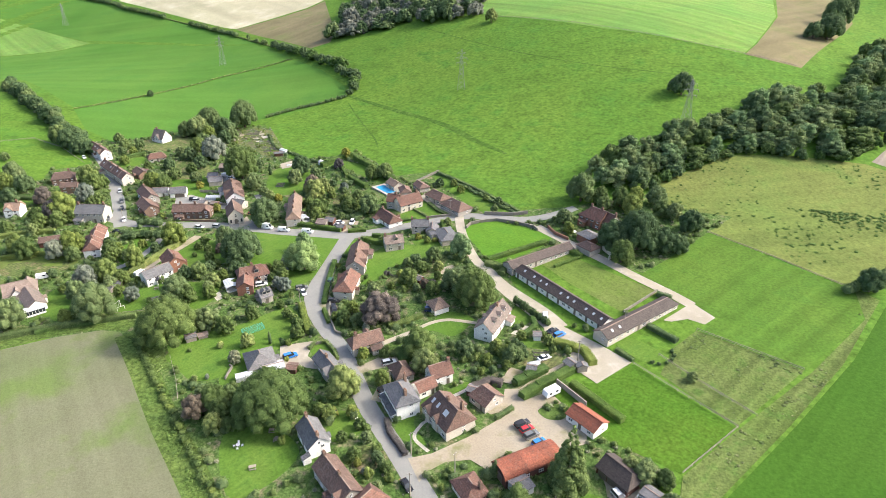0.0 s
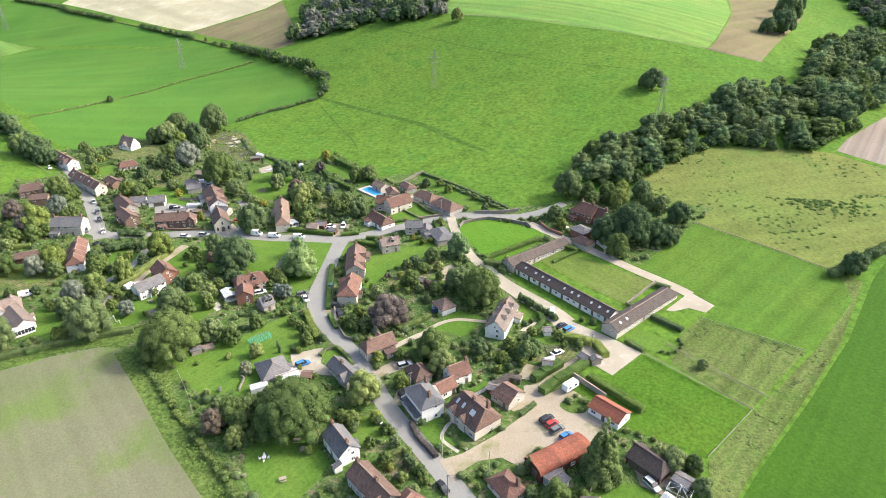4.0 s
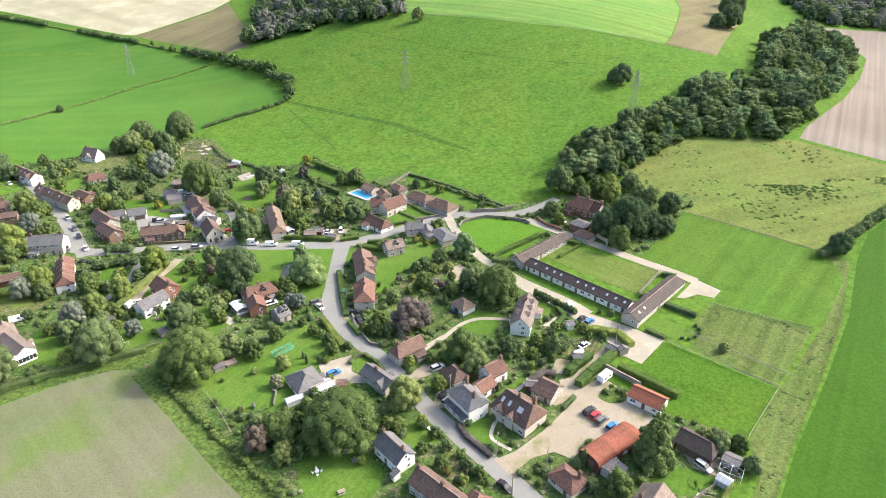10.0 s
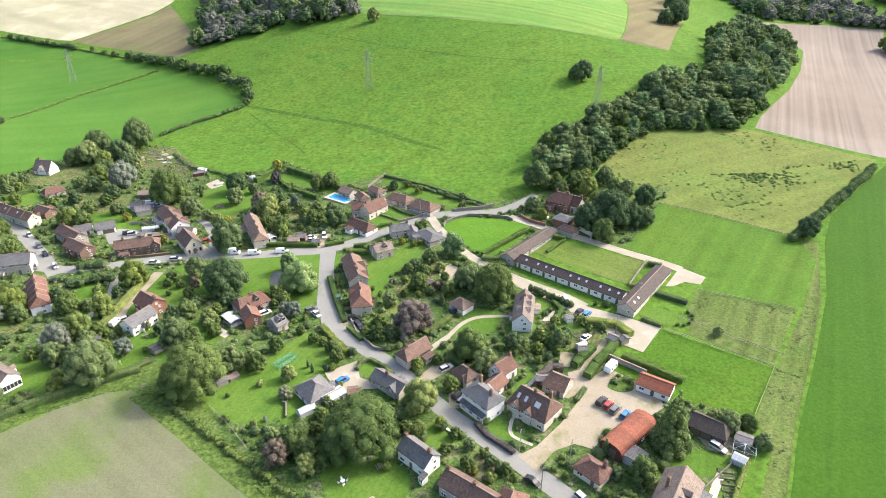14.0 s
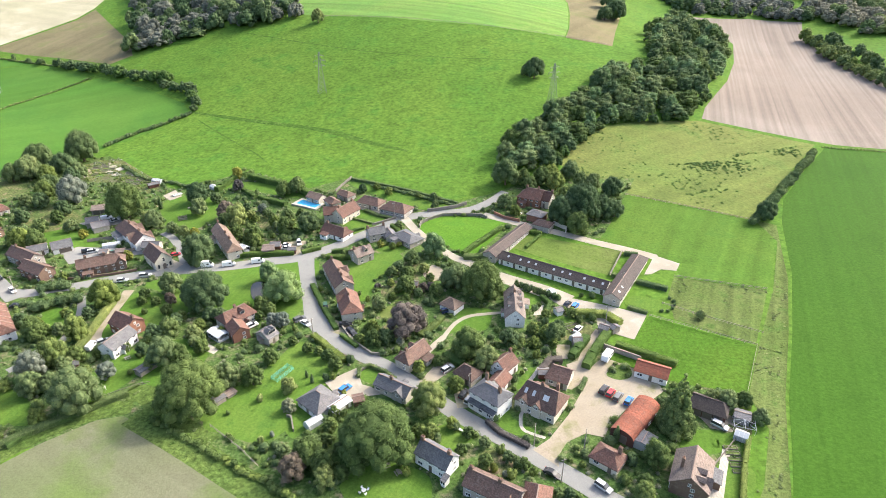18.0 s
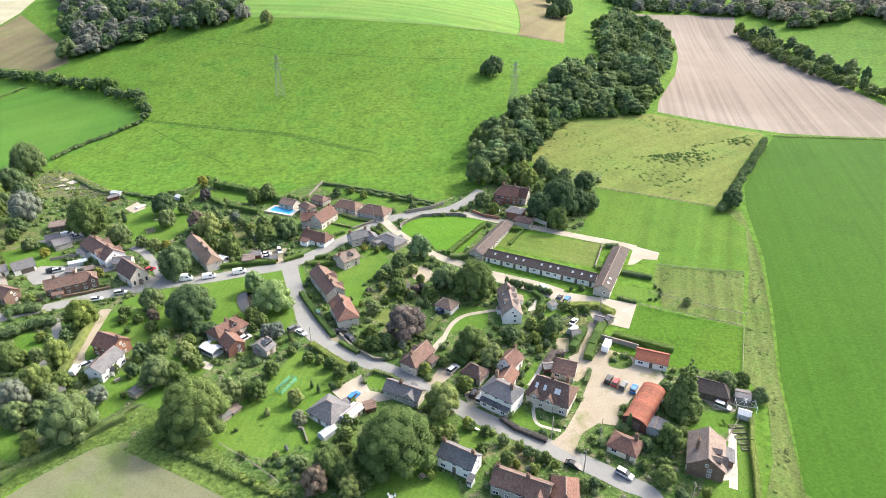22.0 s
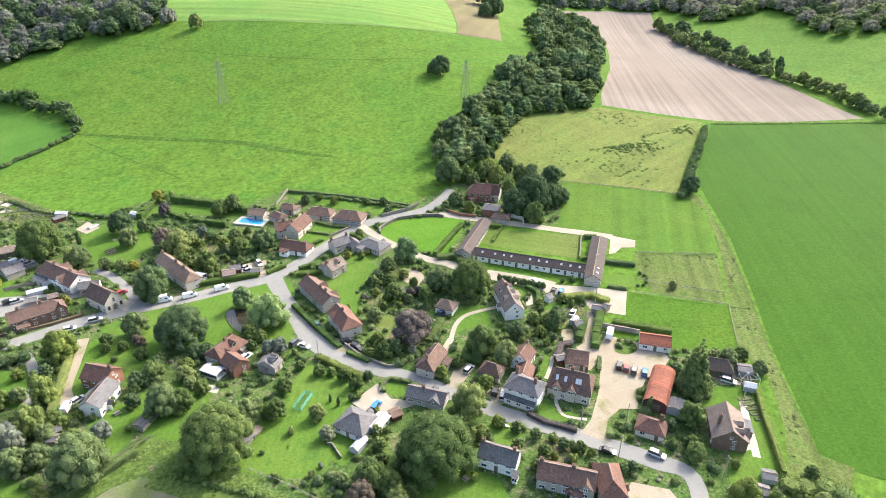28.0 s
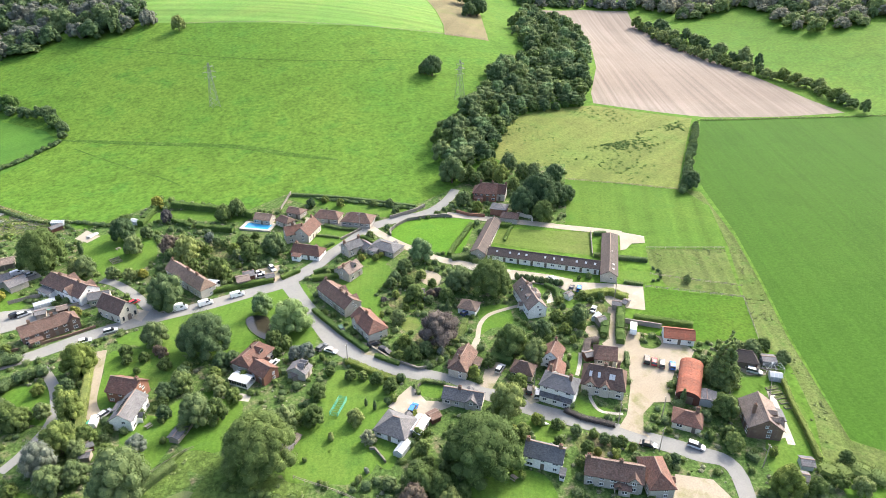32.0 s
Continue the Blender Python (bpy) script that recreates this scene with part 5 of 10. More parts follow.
def goal(x, y, yaw, w=2.4, h=1.6, mat="frame", label="small white football goal on the lawn"):
    ob = new("football_goal")
    ob.matrix_basis = pose(x, y, land(x, y) + 0.07, 0, 0, yaw)
    for nm, a, b in (("upright", (-w / 2, 0, 0), (-w / 2, 0, h)), ("upright", (w / 2, 0, 0), (w / 2, 0, h)), ("crossbar", (-w / 2, 0, h), (w / 2, 0, h)), ("stay", (-w / 2, 0, h), (-w / 2, 1, 0)), ("stay", (w / 2, 0, h), (w / 2, 1, 0))):
        bm = bmesh.new()
        tube(bm, a, b, 0.06, 0.06, 6)
        part(nm, bm, mat, ob)
    tagged(ob, label, "goal")


def net_cage(x, y, yaw, l, w, h):
    """A frame with green netting."""
    ob = new("netted_cage")
    ob.matrix_basis = pose(x, y, land(x, y) + 0.06, 0, 0, yaw)
    for sx in (-1, 1):
        for sy in (-1, 1):
            bm = bmesh.new()
            tube(bm, (sx * l / 2, sy * w / 2, 0), (sx * l / 2, sy * w / 2, h), 0.05, 0.05, 6)
            part("post", bm, "plastic_green", ob)
    n = 9
    for k in range(n + 1):
        bm = bmesh.new()
        a = -l / 2 + l * k / n
        for s in (-1, 1):
            tube(bm, (a, s * w / 2, 0), (a, s * w / 2, h), 0.035, 0.035, 4)
        tube(bm, (a, -w / 2, h), (a, w / 2, h), 0.05, 0.05, 4)
        part("netting", bm, "plastic_green", ob)
    for k in range(5):
        bm = bmesh.new()
        z = h * (k + 1) / 5
        for s in (-1, 1):
            tube(bm, (-l / 2, s * w / 2, z), (l / 2, s * w / 2, z), 0.04, 0.04, 4)
            tube(bm, (s * l / 2, -w / 2, z), (s * l / 2, w / 2, z), 0.04, 0.04, 4)
        part("netting", bm, "plastic_green", ob)
    tagged(ob, "green netted play cage on the lawn", "cage")


def canoe(x, y, yaw, paint, label, l=4.0):
    ob = new("canoe")
    ob.matrix_basis = pose(x, y, land(x, y) + 0.2, 0, 0, yaw)
    bm = bmesh.new()
    rows = []
    for i in range(9):
        t = i / 8 * 2 - 1
        k = 0.38 * (1 - t * t) ** 0.6 + 0.02
        rows.append([bm.verts.new((t * l / 2, k * c, 0.32 * s + 0.12 * t * t)) for c, s in ((-1, 1), (-0.7, 0.2), (0, 0), (0.7, 0.2), (1, 1))])
    for a, b in zip(rows[:-1], rows[1:]):
        for i in range(4):
            bm.faces.new((a[i], b[i], b[i + 1], a[i + 1]))
        bm.faces.new((a[0], a[4], b[4], b[0]))
    part("hull", bm, paint, ob)
    bm = bmesh.new()
    box(bm, -0.3, -0.28, 0.3, 0.3, 0.28, 0.36)
    part("seat", bm, "rubber", ob)
    tagged(ob, label, "canoe")


def conservatory(x, y, yaw, l, w, h=2.8):
    ob = new("conservatory")
    ob.matrix_basis = pose(x, y, land(x, y), 0, 0, yaw)
    bm = bmesh.new()
    box(bm, -l / 2, -w / 2, -0.2, l / 2, w / 2, 0.7)
    part("dwarf_wall", bm, "white", ob)
    n = max(2, int(l / 0.9))
    for i in range(n):
        for s in (-1, 1):
            bm = bmesh.new()
            box(bm, -l / 2 + l * i / n + 0.05, s * w / 2 - 0.03, 0.7, -l / 2 + l * (i + 1) / n - 0.05, s * w / 2 + 0.03, h * 0.8)
            part("pane", bm, "pane", ob)
    for i in range(n + 1):
        a = -l / 2 + l * i / n
        for s in (-1, 1):
            bm = bmesh.new()
            box(bm, a - 0.05, s * w / 2 - 0.05, 0.7, a + 0.05, s * w / 2 + 0.05, h * 0.8)
            part("mullion", bm, "frame", ob)
    for s in (-1, 1):
        bm = bmesh.new()
        solid(bm, [(-l / 2 - 0.15, s * (w / 2 + 0.15), h * 0.8), (l / 2 + 0.15, s * (w / 2 + 0.15), h * 0.8), (l / 2 + 0.15, 0, h), (-l / 2 - 0.15, 0, h)], (0, 0, 0.07))
        bmesh.ops.recalc_face_normals(bm, faces=bm.faces[:])
        part("roof_sheet", bm, "polycarb", ob)
        for i in range(n + 1):
            a = -l / 2 + l * i / n
            bm = bmesh.new()
            solid(bm, [(a - 0.06, s * (w / 2 + 0.17), h * 0.8 + 0.06), (a + 0.06, s * (w / 2 + 0.17), h * 0.8 + 0.06), (a + 0.06, 0, h + 0.06), (a - 0.06, 0, h + 0.06)], (0, 0, 0.07))
            bmesh.ops.recalc_face_normals(bm, faces=bm.faces[:])
            part("glazing_bar", bm, "frame", ob)
    tagged(ob, "white glazed conservatory against the house", "conservatory")


def arched_barn(x, y, yaw, l, w, eave, top):
    """A barn under a bowed sheet roof."""
    ob = new("barn")
    ob.matrix_basis = pose(x, y, land(x, y), 0, 0, yaw)
    arc = [(w / 2 * math.cos(a), eave + (top - eave) * math.sin(a)) for a in [math.pi * i / 12 for i in range(13)]]
    bm = bmesh.new()
    prism(bm, [(-w / 2, -0.4), (w / 2, -0.4)] + [(a * 0.985, b - 0.06) for a, b in arc], -l / 2, l / 2)
    bmesh.ops.rotate(bm, verts=bm.verts[:], cent=(0, 0, 0), matrix=Matrix.Rotation(math.pi / 2, 3, "Z"))
    part("wall", bm, "timber", ob)
    n = 10
    for i in range(n):
        bm = bmesh.new()
        x0, x1 = -l / 2 - 0.3 + (l + 0.6) * i / n + 0.01, -l / 2 - 0.3 + (l + 0.6) * (i + 1) / n - 0.01
        up = 0.1 + 0.015 * (i % 2)
        ring = [(a * 1.03, b) for a, b in arc] + [(a * 1.03, b + up) for a, b in arc[::-1]]
        prism(bm, ring, x0, x1)
        bmesh.ops.rotate(bm, verts=bm.verts[:], cent=(0, 0, 0), matrix=Matrix.Rotation(math.pi / 2, 3, "Z"))
        part("roof_sheet", bm, "tin", ob)
    for s in (-1, 1):
        for k in range(4):
            window(ob, -l / 2 + l * (k + 0.5) / 4, s * w / 2, 1.0, ("y", s), 1.4, 0.9)
    door(ob, l / 2, 0, ("x", 1), 3.0, 2.6)
    tagged(ob, "long barn with a bowed rusty red roof", "barn")


def raised_beds(x, y, yaw, n, l=4.0, w=1.2, gap=0.8):
    for i in range(n):
        d = (i - (n - 1) / 2) * (w + gap)
        a = radians(yaw)
        px, py = x - math.sin(a) * d, y + math.cos(a) * d
        ob = new("raised_bed")
        ob.matrix_basis = pose(px, py, land(px, py) + 0.05, 0, 0, yaw)
        for x0, y0, x1, y1 in ((-l / 2, -w / 2, l / 2, -w / 2 + 0.06), (-l / 2, w / 2 - 0.06, l / 2, w / 2), (-l / 2, -w / 2, -l / 2 + 0.06, w / 2), (l / 2 - 0.06, -w / 2, l / 2, w / 2)):
            bm = bmesh.new()
            box(bm, x0, y0, 0, x1, y1, 0.35)
            part("board", bm, "greywood", ob)
        bm = bmesh.new()
        box(bm, -l / 2 + 0.06, -w / 2 + 0.06, 0, l / 2 - 0.06, w / 2 - 0.06, 0.28)
        part("soil", bm, "beds", ob)
        tagged(ob, "wooden raised vegetable bed with plants", "raised bed", group="raised vegetable beds")


def chapel_front(x, y, z, yaw):
    """Arched door and windows of the chapel gable."""
    for nm, px, w, h, z0, mat in (("chapel_door", 0, 1.5, 2.6, 0, "door"), ("arched_window", -2.3, 0.8, 1.7, 0.9, "pane"), ("arched_window", 2.3, 0.8, 1.7, 0.9, "pane"), ("arched_window", 0, 0.8, 1.5, 3.6, "pane")):
        ob = new(nm)
        ob.matrix_basis = pose(x, y, z, 0, 0, yaw)
        bm = bmesh.new()
        arc = [(px + w / 2 * math.cos(a), z0 + h - w / 2 + w / 2 * math.sin(a)) for a in [math.pi * i / 8 for i in range(9)]]
        ring = [(px + w / 2, z0)] + arc + [(px - w / 2, z0)]
        solid(bm, [(0.03, a, b) for a, b in ring], (0.08, 0, 0))
        bmesh.ops.recalc_face_normals(bm, faces=bm.faces[:])
        part("leaf" if mat == "door" else "glass", bm, mat, ob)
        bm = bmesh.new()
        for (a, b), (c, d) in zip(ring[:-1], ring[1:]):
            k = 1.22
            solid(bm, [(0.02, a, b), (0.02, c, d), (0.02, px + (c - px) * k, d + 0.1), (0.02, px + (a - px) * k, b + 0.1)], (0.12, 0, 0))
        bmesh.ops.recalc_face_normals(bm, faces=bm.faces[:])
        part("stone_surround", bm, "cream", ob)
        tagged(ob, "arched opening with pale stone surround in the chapel gable", "door" if mat == "door" else "window", kind="structure")


def solar_panels(x, y, z, yaw, tilt, n):
    for i in range(n):
        ob = new("solar_panel")
        ob.matrix_basis = pose(x, y, z, 0, 0, yaw) @ pose((i - (n - 1) / 2) * 1.1, 0, 0, tilt, 0, 0)
        bm = bmesh.new()
        box(bm, -0.5, -0.85, 0, 0.5, 0.85, 0.05)
        part("frame", bm, "steel", ob)
        bm = bmesh.new()
        box(bm, -0.46, -0.81, 0.05, 0.46, 0.81, 0.056)
        part("cell", bm, "pane", ob)
        tagged(ob, "dark solar panel on the slate roof", "solar panel", group="solar panels")

# ---- the place ----
make_ground()
patch("field_upper", [(-207.2, 561.3), (-157.2, 539.6), (-84.2, 513.5), (-20.1, 499.9), (17.2, 492.6), (24.5, 518.8), (33.3, 569.0), (40.6, 621.5), (40.0, 820.0), (-200.0, 900.0), (-330.0, 800.0), (-190.3, 591.5)], "pale_crop", "pale green cut grass field on the hilltop", "field", 0.08, 0)
patch("field_fallow_strip", [(18.3, 492.8), (54.2, 487.9), (67.1, 532.5), (91.0, 609.9), (104.0, 662.3), (110.0, 800.0), (45.0, 820.0), (42.0, 622.6), (34.6, 569.7), (25.6, 519.2)], "fallow", "strip of bare brown fallow on the hill", "field", 0.08, 0)
patch("field_ploughed", [(174.4, 661.4), (238.2, 669.9), (287.7, 654.8), (271.1, 617.9), (263.1, 586.4), (260.1, 527.8), (251.6, 458.5), (246.3, 391.2), (238.7, 333.4), (237.4, 306.1), (194.2, 316.1), (146.9, 329.3), (106.1, 352.7), (82.9, 364.9), (91.6, 384.0), (129.2, 443.6), (156.2, 498.5), (183.9, 568.3), (184.3, 625.4)], "soil", "pale brown ploughed field with curving furrows", "field", 0.08, 0)
patch("field_hay", [(79.8, 361.0), (103.5, 348.7), (135.6, 329.4), (106.1, 294.4), (76.6, 258.7), (59.4, 237.0), (35.9, 251.1), (10.6, 263.8), (19.6, 281.5), (-7.1, 281.2), (-17.7, 301.8), (-5.5, 317.6), (15.1, 346.0), (41.0, 356.1)], "hay", "yellow-green hay meadow with weedy patches", "field", 0.08, 0)
patch("field_mown", [(10.3, 263.2), (59.0, 236.4), (64.2, 225.8), (54.9, 203.6), (41.7, 180.7), (12.3, 190.4), (16.9, 200.3), (-11.5, 220.3), (-0.9, 239.5)], "mown", "bright mown grass field with faint mowing stripes", "field", 0.08, 0)
patch("field_rough_plot", [(10.5, 190.5), (41.4, 180.3), (23.2, 148.2), (1.8, 163.3), (4.5, 178.5)], "rough", "unmown plot of tussocky grass", "field", 0.08, 0)
patch("field_paddock", [(-6.3, 165.1), (23.1, 147.5), (10.9, 125.8), (-7.9, 130.6), (-27.4, 143.7), (-21.0, 150.3), (-15.3, 152.1)], "paddock", "smooth green paddock grass", "field", 0.08, 0)
patch("field_margin", [(61.1, 237.2), (68.4, 231.4), (52.4, 187.5), (36.8, 154.6), (20.7, 123.2), (10.8, 100.5), (2.8, 82.0), (8.3, 76.1), (0.2, 69.0), (-10.3, 77.7), (0.9, 92.6), (10.7, 111.4), (11.2, 125.3), (23.4, 147.0), (43.4, 180.1), (62.0, 216.7)], "rough", "rough grassy field margin with a worn track", "field", 0.10, 0)
patch("field_crop", [(138.6, 324.2), (194.1, 311.1), (254.0, 290.0), (420.0, 330.0), (420.0, 40.0), (60.0, 30.0), (7.5, 75.4), (3.1, 82.4), (11.6, 100.2), (21.6, 122.9), (37.8, 154.2), (55.9, 191.7), (71.9, 233.8), (83.3, 256.8), (111.8, 293.0)], "crop", "dark green young crop with sowing lines", "field", 0.09, 0)
patch("field_seedbed", [(-194.9, 95.3), (-184.7, 107.5), (-174.3, 116.2), (-167.6, 118.0), (-161.1, 114.7), (-149.7, 107.5), (-130.8, 95.7), (-112.0, 84.7), (-94.1, 74.8), (-90.0, 20.0), (-150.0, -60.0), (-420.0, -20.0), (-420.0, 120.0), (-260.0, 130.0)], "seedbed", "pale harvested field beside the village", "field", 0.08, 0)
patch("field_left_upper", [(-886.5, 590.2), (-684.2, 539.2), (-555.7, 541.4), (-423.9, 538.4), (-500.2, 569.4), (-623.3, 614.8), (-768.5, 662.6), (-849.8, 677.2), (-900.0, 700.0), (-950.0, 560.0)], "crop_left", "green clover field below the hedge", "field", 0.08, 0)
patch("field_left_pale", [(-895.7, 587.2), (-789.2, 565.8), (-667.4, 532.4), (-689.8, 504.6), (-750.3, 478.8), (-900.0, 450.0), (-950.0, 540.0)], "pale_crop", "pale mown strip of grass field", "field", 0.08, 0)
patch("field_left_middle", [(-745.1, 475.0), (-687.5, 502.7), (-663.6, 530.7), (-436.7, 536.4), (-377.7, 502.8), (-359.3, 490.2), (-398.8, 446.2), (-416.5, 377.9), (-425.6, 312.6), (-456.3, 325.5), (-562.8, 374.6), (-603.0, 378.3), (-800.0, 390.0)], "crop_left", "smooth dark green crop field", "field", 0.08, 0)
patch("field_left_lower", [(-421.4, 309.2), (-412.0, 373.4), (-394.8, 441.4), (-352.4, 486.5), (-303.9, 456.0), (-258.1, 417.7), (-248.1, 399.0), (-260.7, 380.0), (-279.6, 357.7), (-292.2, 342.1), (-309.9, 327.9), (-339.1, 269.2), (-375.2, 279.4)], "crop_left", "smooth green crop field behind the village", "field", 0.08, 0)
patch("field_stubble", [(-772.7, 676.7), (-634.7, 627.2), (-516.8, 590.0), (-500.0, 586.9), (-466.6, 629.3), (-448.4, 654.9), (-444.1, 685.4), (-470.0, 900.0), (-800.0, 900.0)], "stubble", "cream stubble field on the far slope", "field", 0.08, 0)
patch("field_fallow_corner", [(-498.6, 585.2), (-406.8, 544.0), (-353.6, 514.8), (-339.1, 527.2), (-354.7, 560.2), (-440.8, 680.1), (-445.4, 650.3), (-463.8, 625.3)], "fallow", "brown fallow corner beside the wood", "field", 0.08, 0)
patch("village_ground", [(-349.8, 257.7), (-337.9, 305.0), (-275.5, 339.1), (-218.6, 287.7), (-209.9, 290.4), (-191.4, 302.3), (-186.6, 308.4), (-146.0, 280.7), (-126.5, 291.0), (-70.3, 259.2), (-48.5, 269.6), (-22.0, 292.2), (19.6, 281.5), (-10.1, 221.5), (-40.8, 228.4), (-59.6, 206.3), (-55.4, 197.9), (-24.0, 166.4), (-24.8, 151.5), (8.0, 124.2), (-10.0, 78.0), (-13.3, 67.9), (-10.0, 55.0), (-60.0, 55.0), (-90.0, 60.0), (-93.9, 74.9), (-110.9, 85.6), (-148.6, 108.6), (-164.1, 118.0), (-200.0, 98.8), (-330.0, 120.0), (-360.0, 200.0), (-350.6, 204.6)], "garden", "garden ground of the village with rough grass and beds", "ground", 0.04, 0)
patch("lawn", [(-192.6, 185.5), (-174.9, 179.6), (-168.4, 168.9), (-180.0, 161.4), (-192.1, 170.4)], "lawn", "mown green garden lawn", "lawn", 0.07, 4)
patch("lawn", [(-173.1, 151.4), (-158.2, 154.3), (-152.8, 144.8), (-157.6, 129.2), (-169.1, 133.9)], "lawn", "mown green garden lawn", "lawn", 0.07, 4)
patch("lawn", [(-185.5, 149.3), (-172.7, 146.4), (-169.1, 140.6), (-176.5, 126.2), (-181.0, 123.5)], "lawn", "mown green garden lawn", "lawn", 0.07, 4)
patch("lawn", [(-123.8, 152.8), (-109.3, 138.5), (-123.2, 119.3), (-136.1, 111.5), (-144.1, 115.0), (-136.8, 130.2), (-130.5, 142.7)], "lawn", "mown green garden lawn", "lawn", 0.07, 4)
patch("lawn", [(-120.9, 122.9), (-114.3, 116.5), (-117.8, 109.2), (-121.8, 114.8)], "lawn", "mown green garden lawn", "lawn", 0.07, 4)
patch("lawn", [(-71.4, 170.8), (-60.7, 170.4), (-63.1, 158.5), (-70.8, 158.6), (-78.2, 154.9), (-73.1, 163.4)], "lawn", "mown green garden lawn", "lawn", 0.07, 4)
patch("lawn", [(-59.5, 122.8), (-58.1, 116.8), (-51.0, 110.2), (-60.3, 111.2), (-63.1, 118.4)], "lawn", "mown green garden lawn", "lawn", 0.07, 4)
patch("lawn", [(-113.8, 208.4), (-96.0, 212.3), (-96.2, 201.6), (-107.7, 188.9), (-115.6, 188.4)], "lawn", "mown green garden lawn", "lawn", 0.07, 4)
patch("lawn", [(-216.9, 268.3), (-210.0, 279.2), (-189.6, 271.1), (-184.3, 249.9), (-191.5, 239.5), (-201.7, 238.5), (-208.8, 251.3)], "lawn", "mown green garden lawn", "lawn", 0.07, 4)
patch("lawn", [(-193.6, 284.3), (-181.9, 293.3), (-146.1, 277.3), (-151.9, 270.3), (-181.4, 284.9)], "lawn", "mown green garden lawn", "lawn", 0.07, 4)
patch("lawn", [(-125.7, 285.2), (-113.8, 282.1), (-71.3, 255.4), (-84.7, 250.7), (-115.1, 272.9)], "lawn", "mown green garden lawn", "lawn", 0.07, 4)
patch("lawn", [(-120.1, 254.1), (-101.0, 244.1), (-113.6, 230.9), (-122.7, 237.1)], "lawn", "mown green garden lawn", "lawn", 0.07, 4)
patch("lawn", [(-81.6, 111.7), (-70.6, 115.8), (-69.0, 110.2), (-75.1, 102.4)], "lawn", "mown green garden lawn", "lawn", 0.07, 4)
patch("lawn", [(-12.1, 110.5), (-0.4, 108.1), (-6.9, 103.2), (-15.4, 105.9)], "lawn", "mown green garden lawn", "lawn", 0.07, 4)
patch("lawn", [(-7.1, 100.0), (0.5, 96.3), (-12.4, 78.3), (-25.3, 80.5)], "lawn", "mown green garden lawn", "lawn", 0.07, 4)
patch("lawn", [(-220.9, 174.7), (-207.4, 170.9), (-203.9, 154.1), (-215.3, 159.7)], "lawn", "mown green garden lawn", "lawn", 0.07, 4)
patch("lawn", [(-103.2, 92.9), (-93.1, 100.4), (-81.1, 96.1), (-82.2, 83.4), (-89.2, 77.5)], "lawn", "mown green garden lawn", "lawn", 0.07, 4)
patch("lawn", [(-108.9, 177.8), (-111.3, 191.1), (-102.8, 189.4), (-105.9, 176.7)], "lawn", "mown green garden lawn", "lawn", 0.07, 4)
patch("lawn", [(-102.9, 218.4), (-92.0, 219.5), (-96.2, 211.4), (-104.8, 214.4)], "lawn", "mown green garden lawn", "lawn", 0.07, 4)
patch("lawn", [(-8.5, 178.2), (1.6, 174.1), (3.7, 169.0), (-0.6, 167.0), (-12.2, 172.0)], "lawn", "mown green garden lawn", "lawn", 0.07, 4)
patch("lawn", [(-49.7, 182.9), (-41.4, 178.1), (-46.5, 169.7), (-50.9, 175.0)], "lawn", "mown green garden lawn", "lawn", 0.07, 4)
patch("lawn", [(-103.6, 136.7), (-101.4, 138.6), (-94.4, 135.1), (-97.5, 130.9), (-103.2, 134.0)], "lawn", "mown green garden lawn", "lawn", 0.07, 4)
patch("lawn", [(-149.5, 121.4), (-130.9, 132.7), (-120.3, 114.5), (-129.5, 107.7)], "lawn", "mown green garden lawn", "lawn", 0.07, 4)
patch("lawn", [(-204.3, 125.2), (-195.5, 122.7), (-197.9, 115.6), (-201.7, 112.1)], "lawn", "mown green garden lawn", "lawn", 0.07, 4)
patch("lawn", [(-179.4, 125.5), (-175.0, 131.4), (-185.7, 137.5), (-187.2, 132.5)], "lawn", "mown green garden lawn", "lawn", 0.07, 4)
patch("lawn", [(-184.2, 184.7), (-170.0, 199.5), (-167.0, 197.5), (-158.2, 172.9)], "lawn", "mown green garden lawn", "lawn", 0.07, 4)
patch("lawn", [(-196.7, 151.9), (-192.7, 175.3), (-184.5, 173.0), (-180.2, 158.8)], "lawn", "mown green garden lawn", "lawn", 0.07, 4)
patch("lawn", [(-87.3, 237.2), (-78.2, 244.5), (-62.8, 242.8), (-49.7, 237.4), (-51.3, 230.7), (-64.3, 210.2), (-69.2, 210.4), (-79.3, 221.6), (-87.1, 229.8)], "lush", "bright green walled paddock beside the lane", "lawn", 0.09, 3)
patch("lawn", [(-40.6, 225.6), (-3.6, 210.1), (-14.0, 192.5), (-35.1, 204.7), (-48.3, 214.9)], "dry_lawn", "dry courtyard lawn of the stable block", "lawn", 0.09, 0)
patch("lawn", [(-192.7, 192.8), (-166.9, 202.9), (-153.1, 206.0), (-142.9, 205.7), (-128.0, 207.7), (-126.3, 184.5), (-128.5, 170.6), (-131.9, 165.3), (-139.6, 170.4), (-152.2, 166.5), (-174.9, 178.7), (-185.9, 186.5)], "lawn", "open village green with a pond", "lawn", 0.09, 2)
patch("allotment", [(-298.1, 328.4), (-267.0, 334.0), (-224.9, 293.8), (-229.0, 282.6), (-257.2, 297.7), (-279.7, 303.5)], "beds", "allotment beds with vegetables and bare soil", "allotment", 0.07, 0)
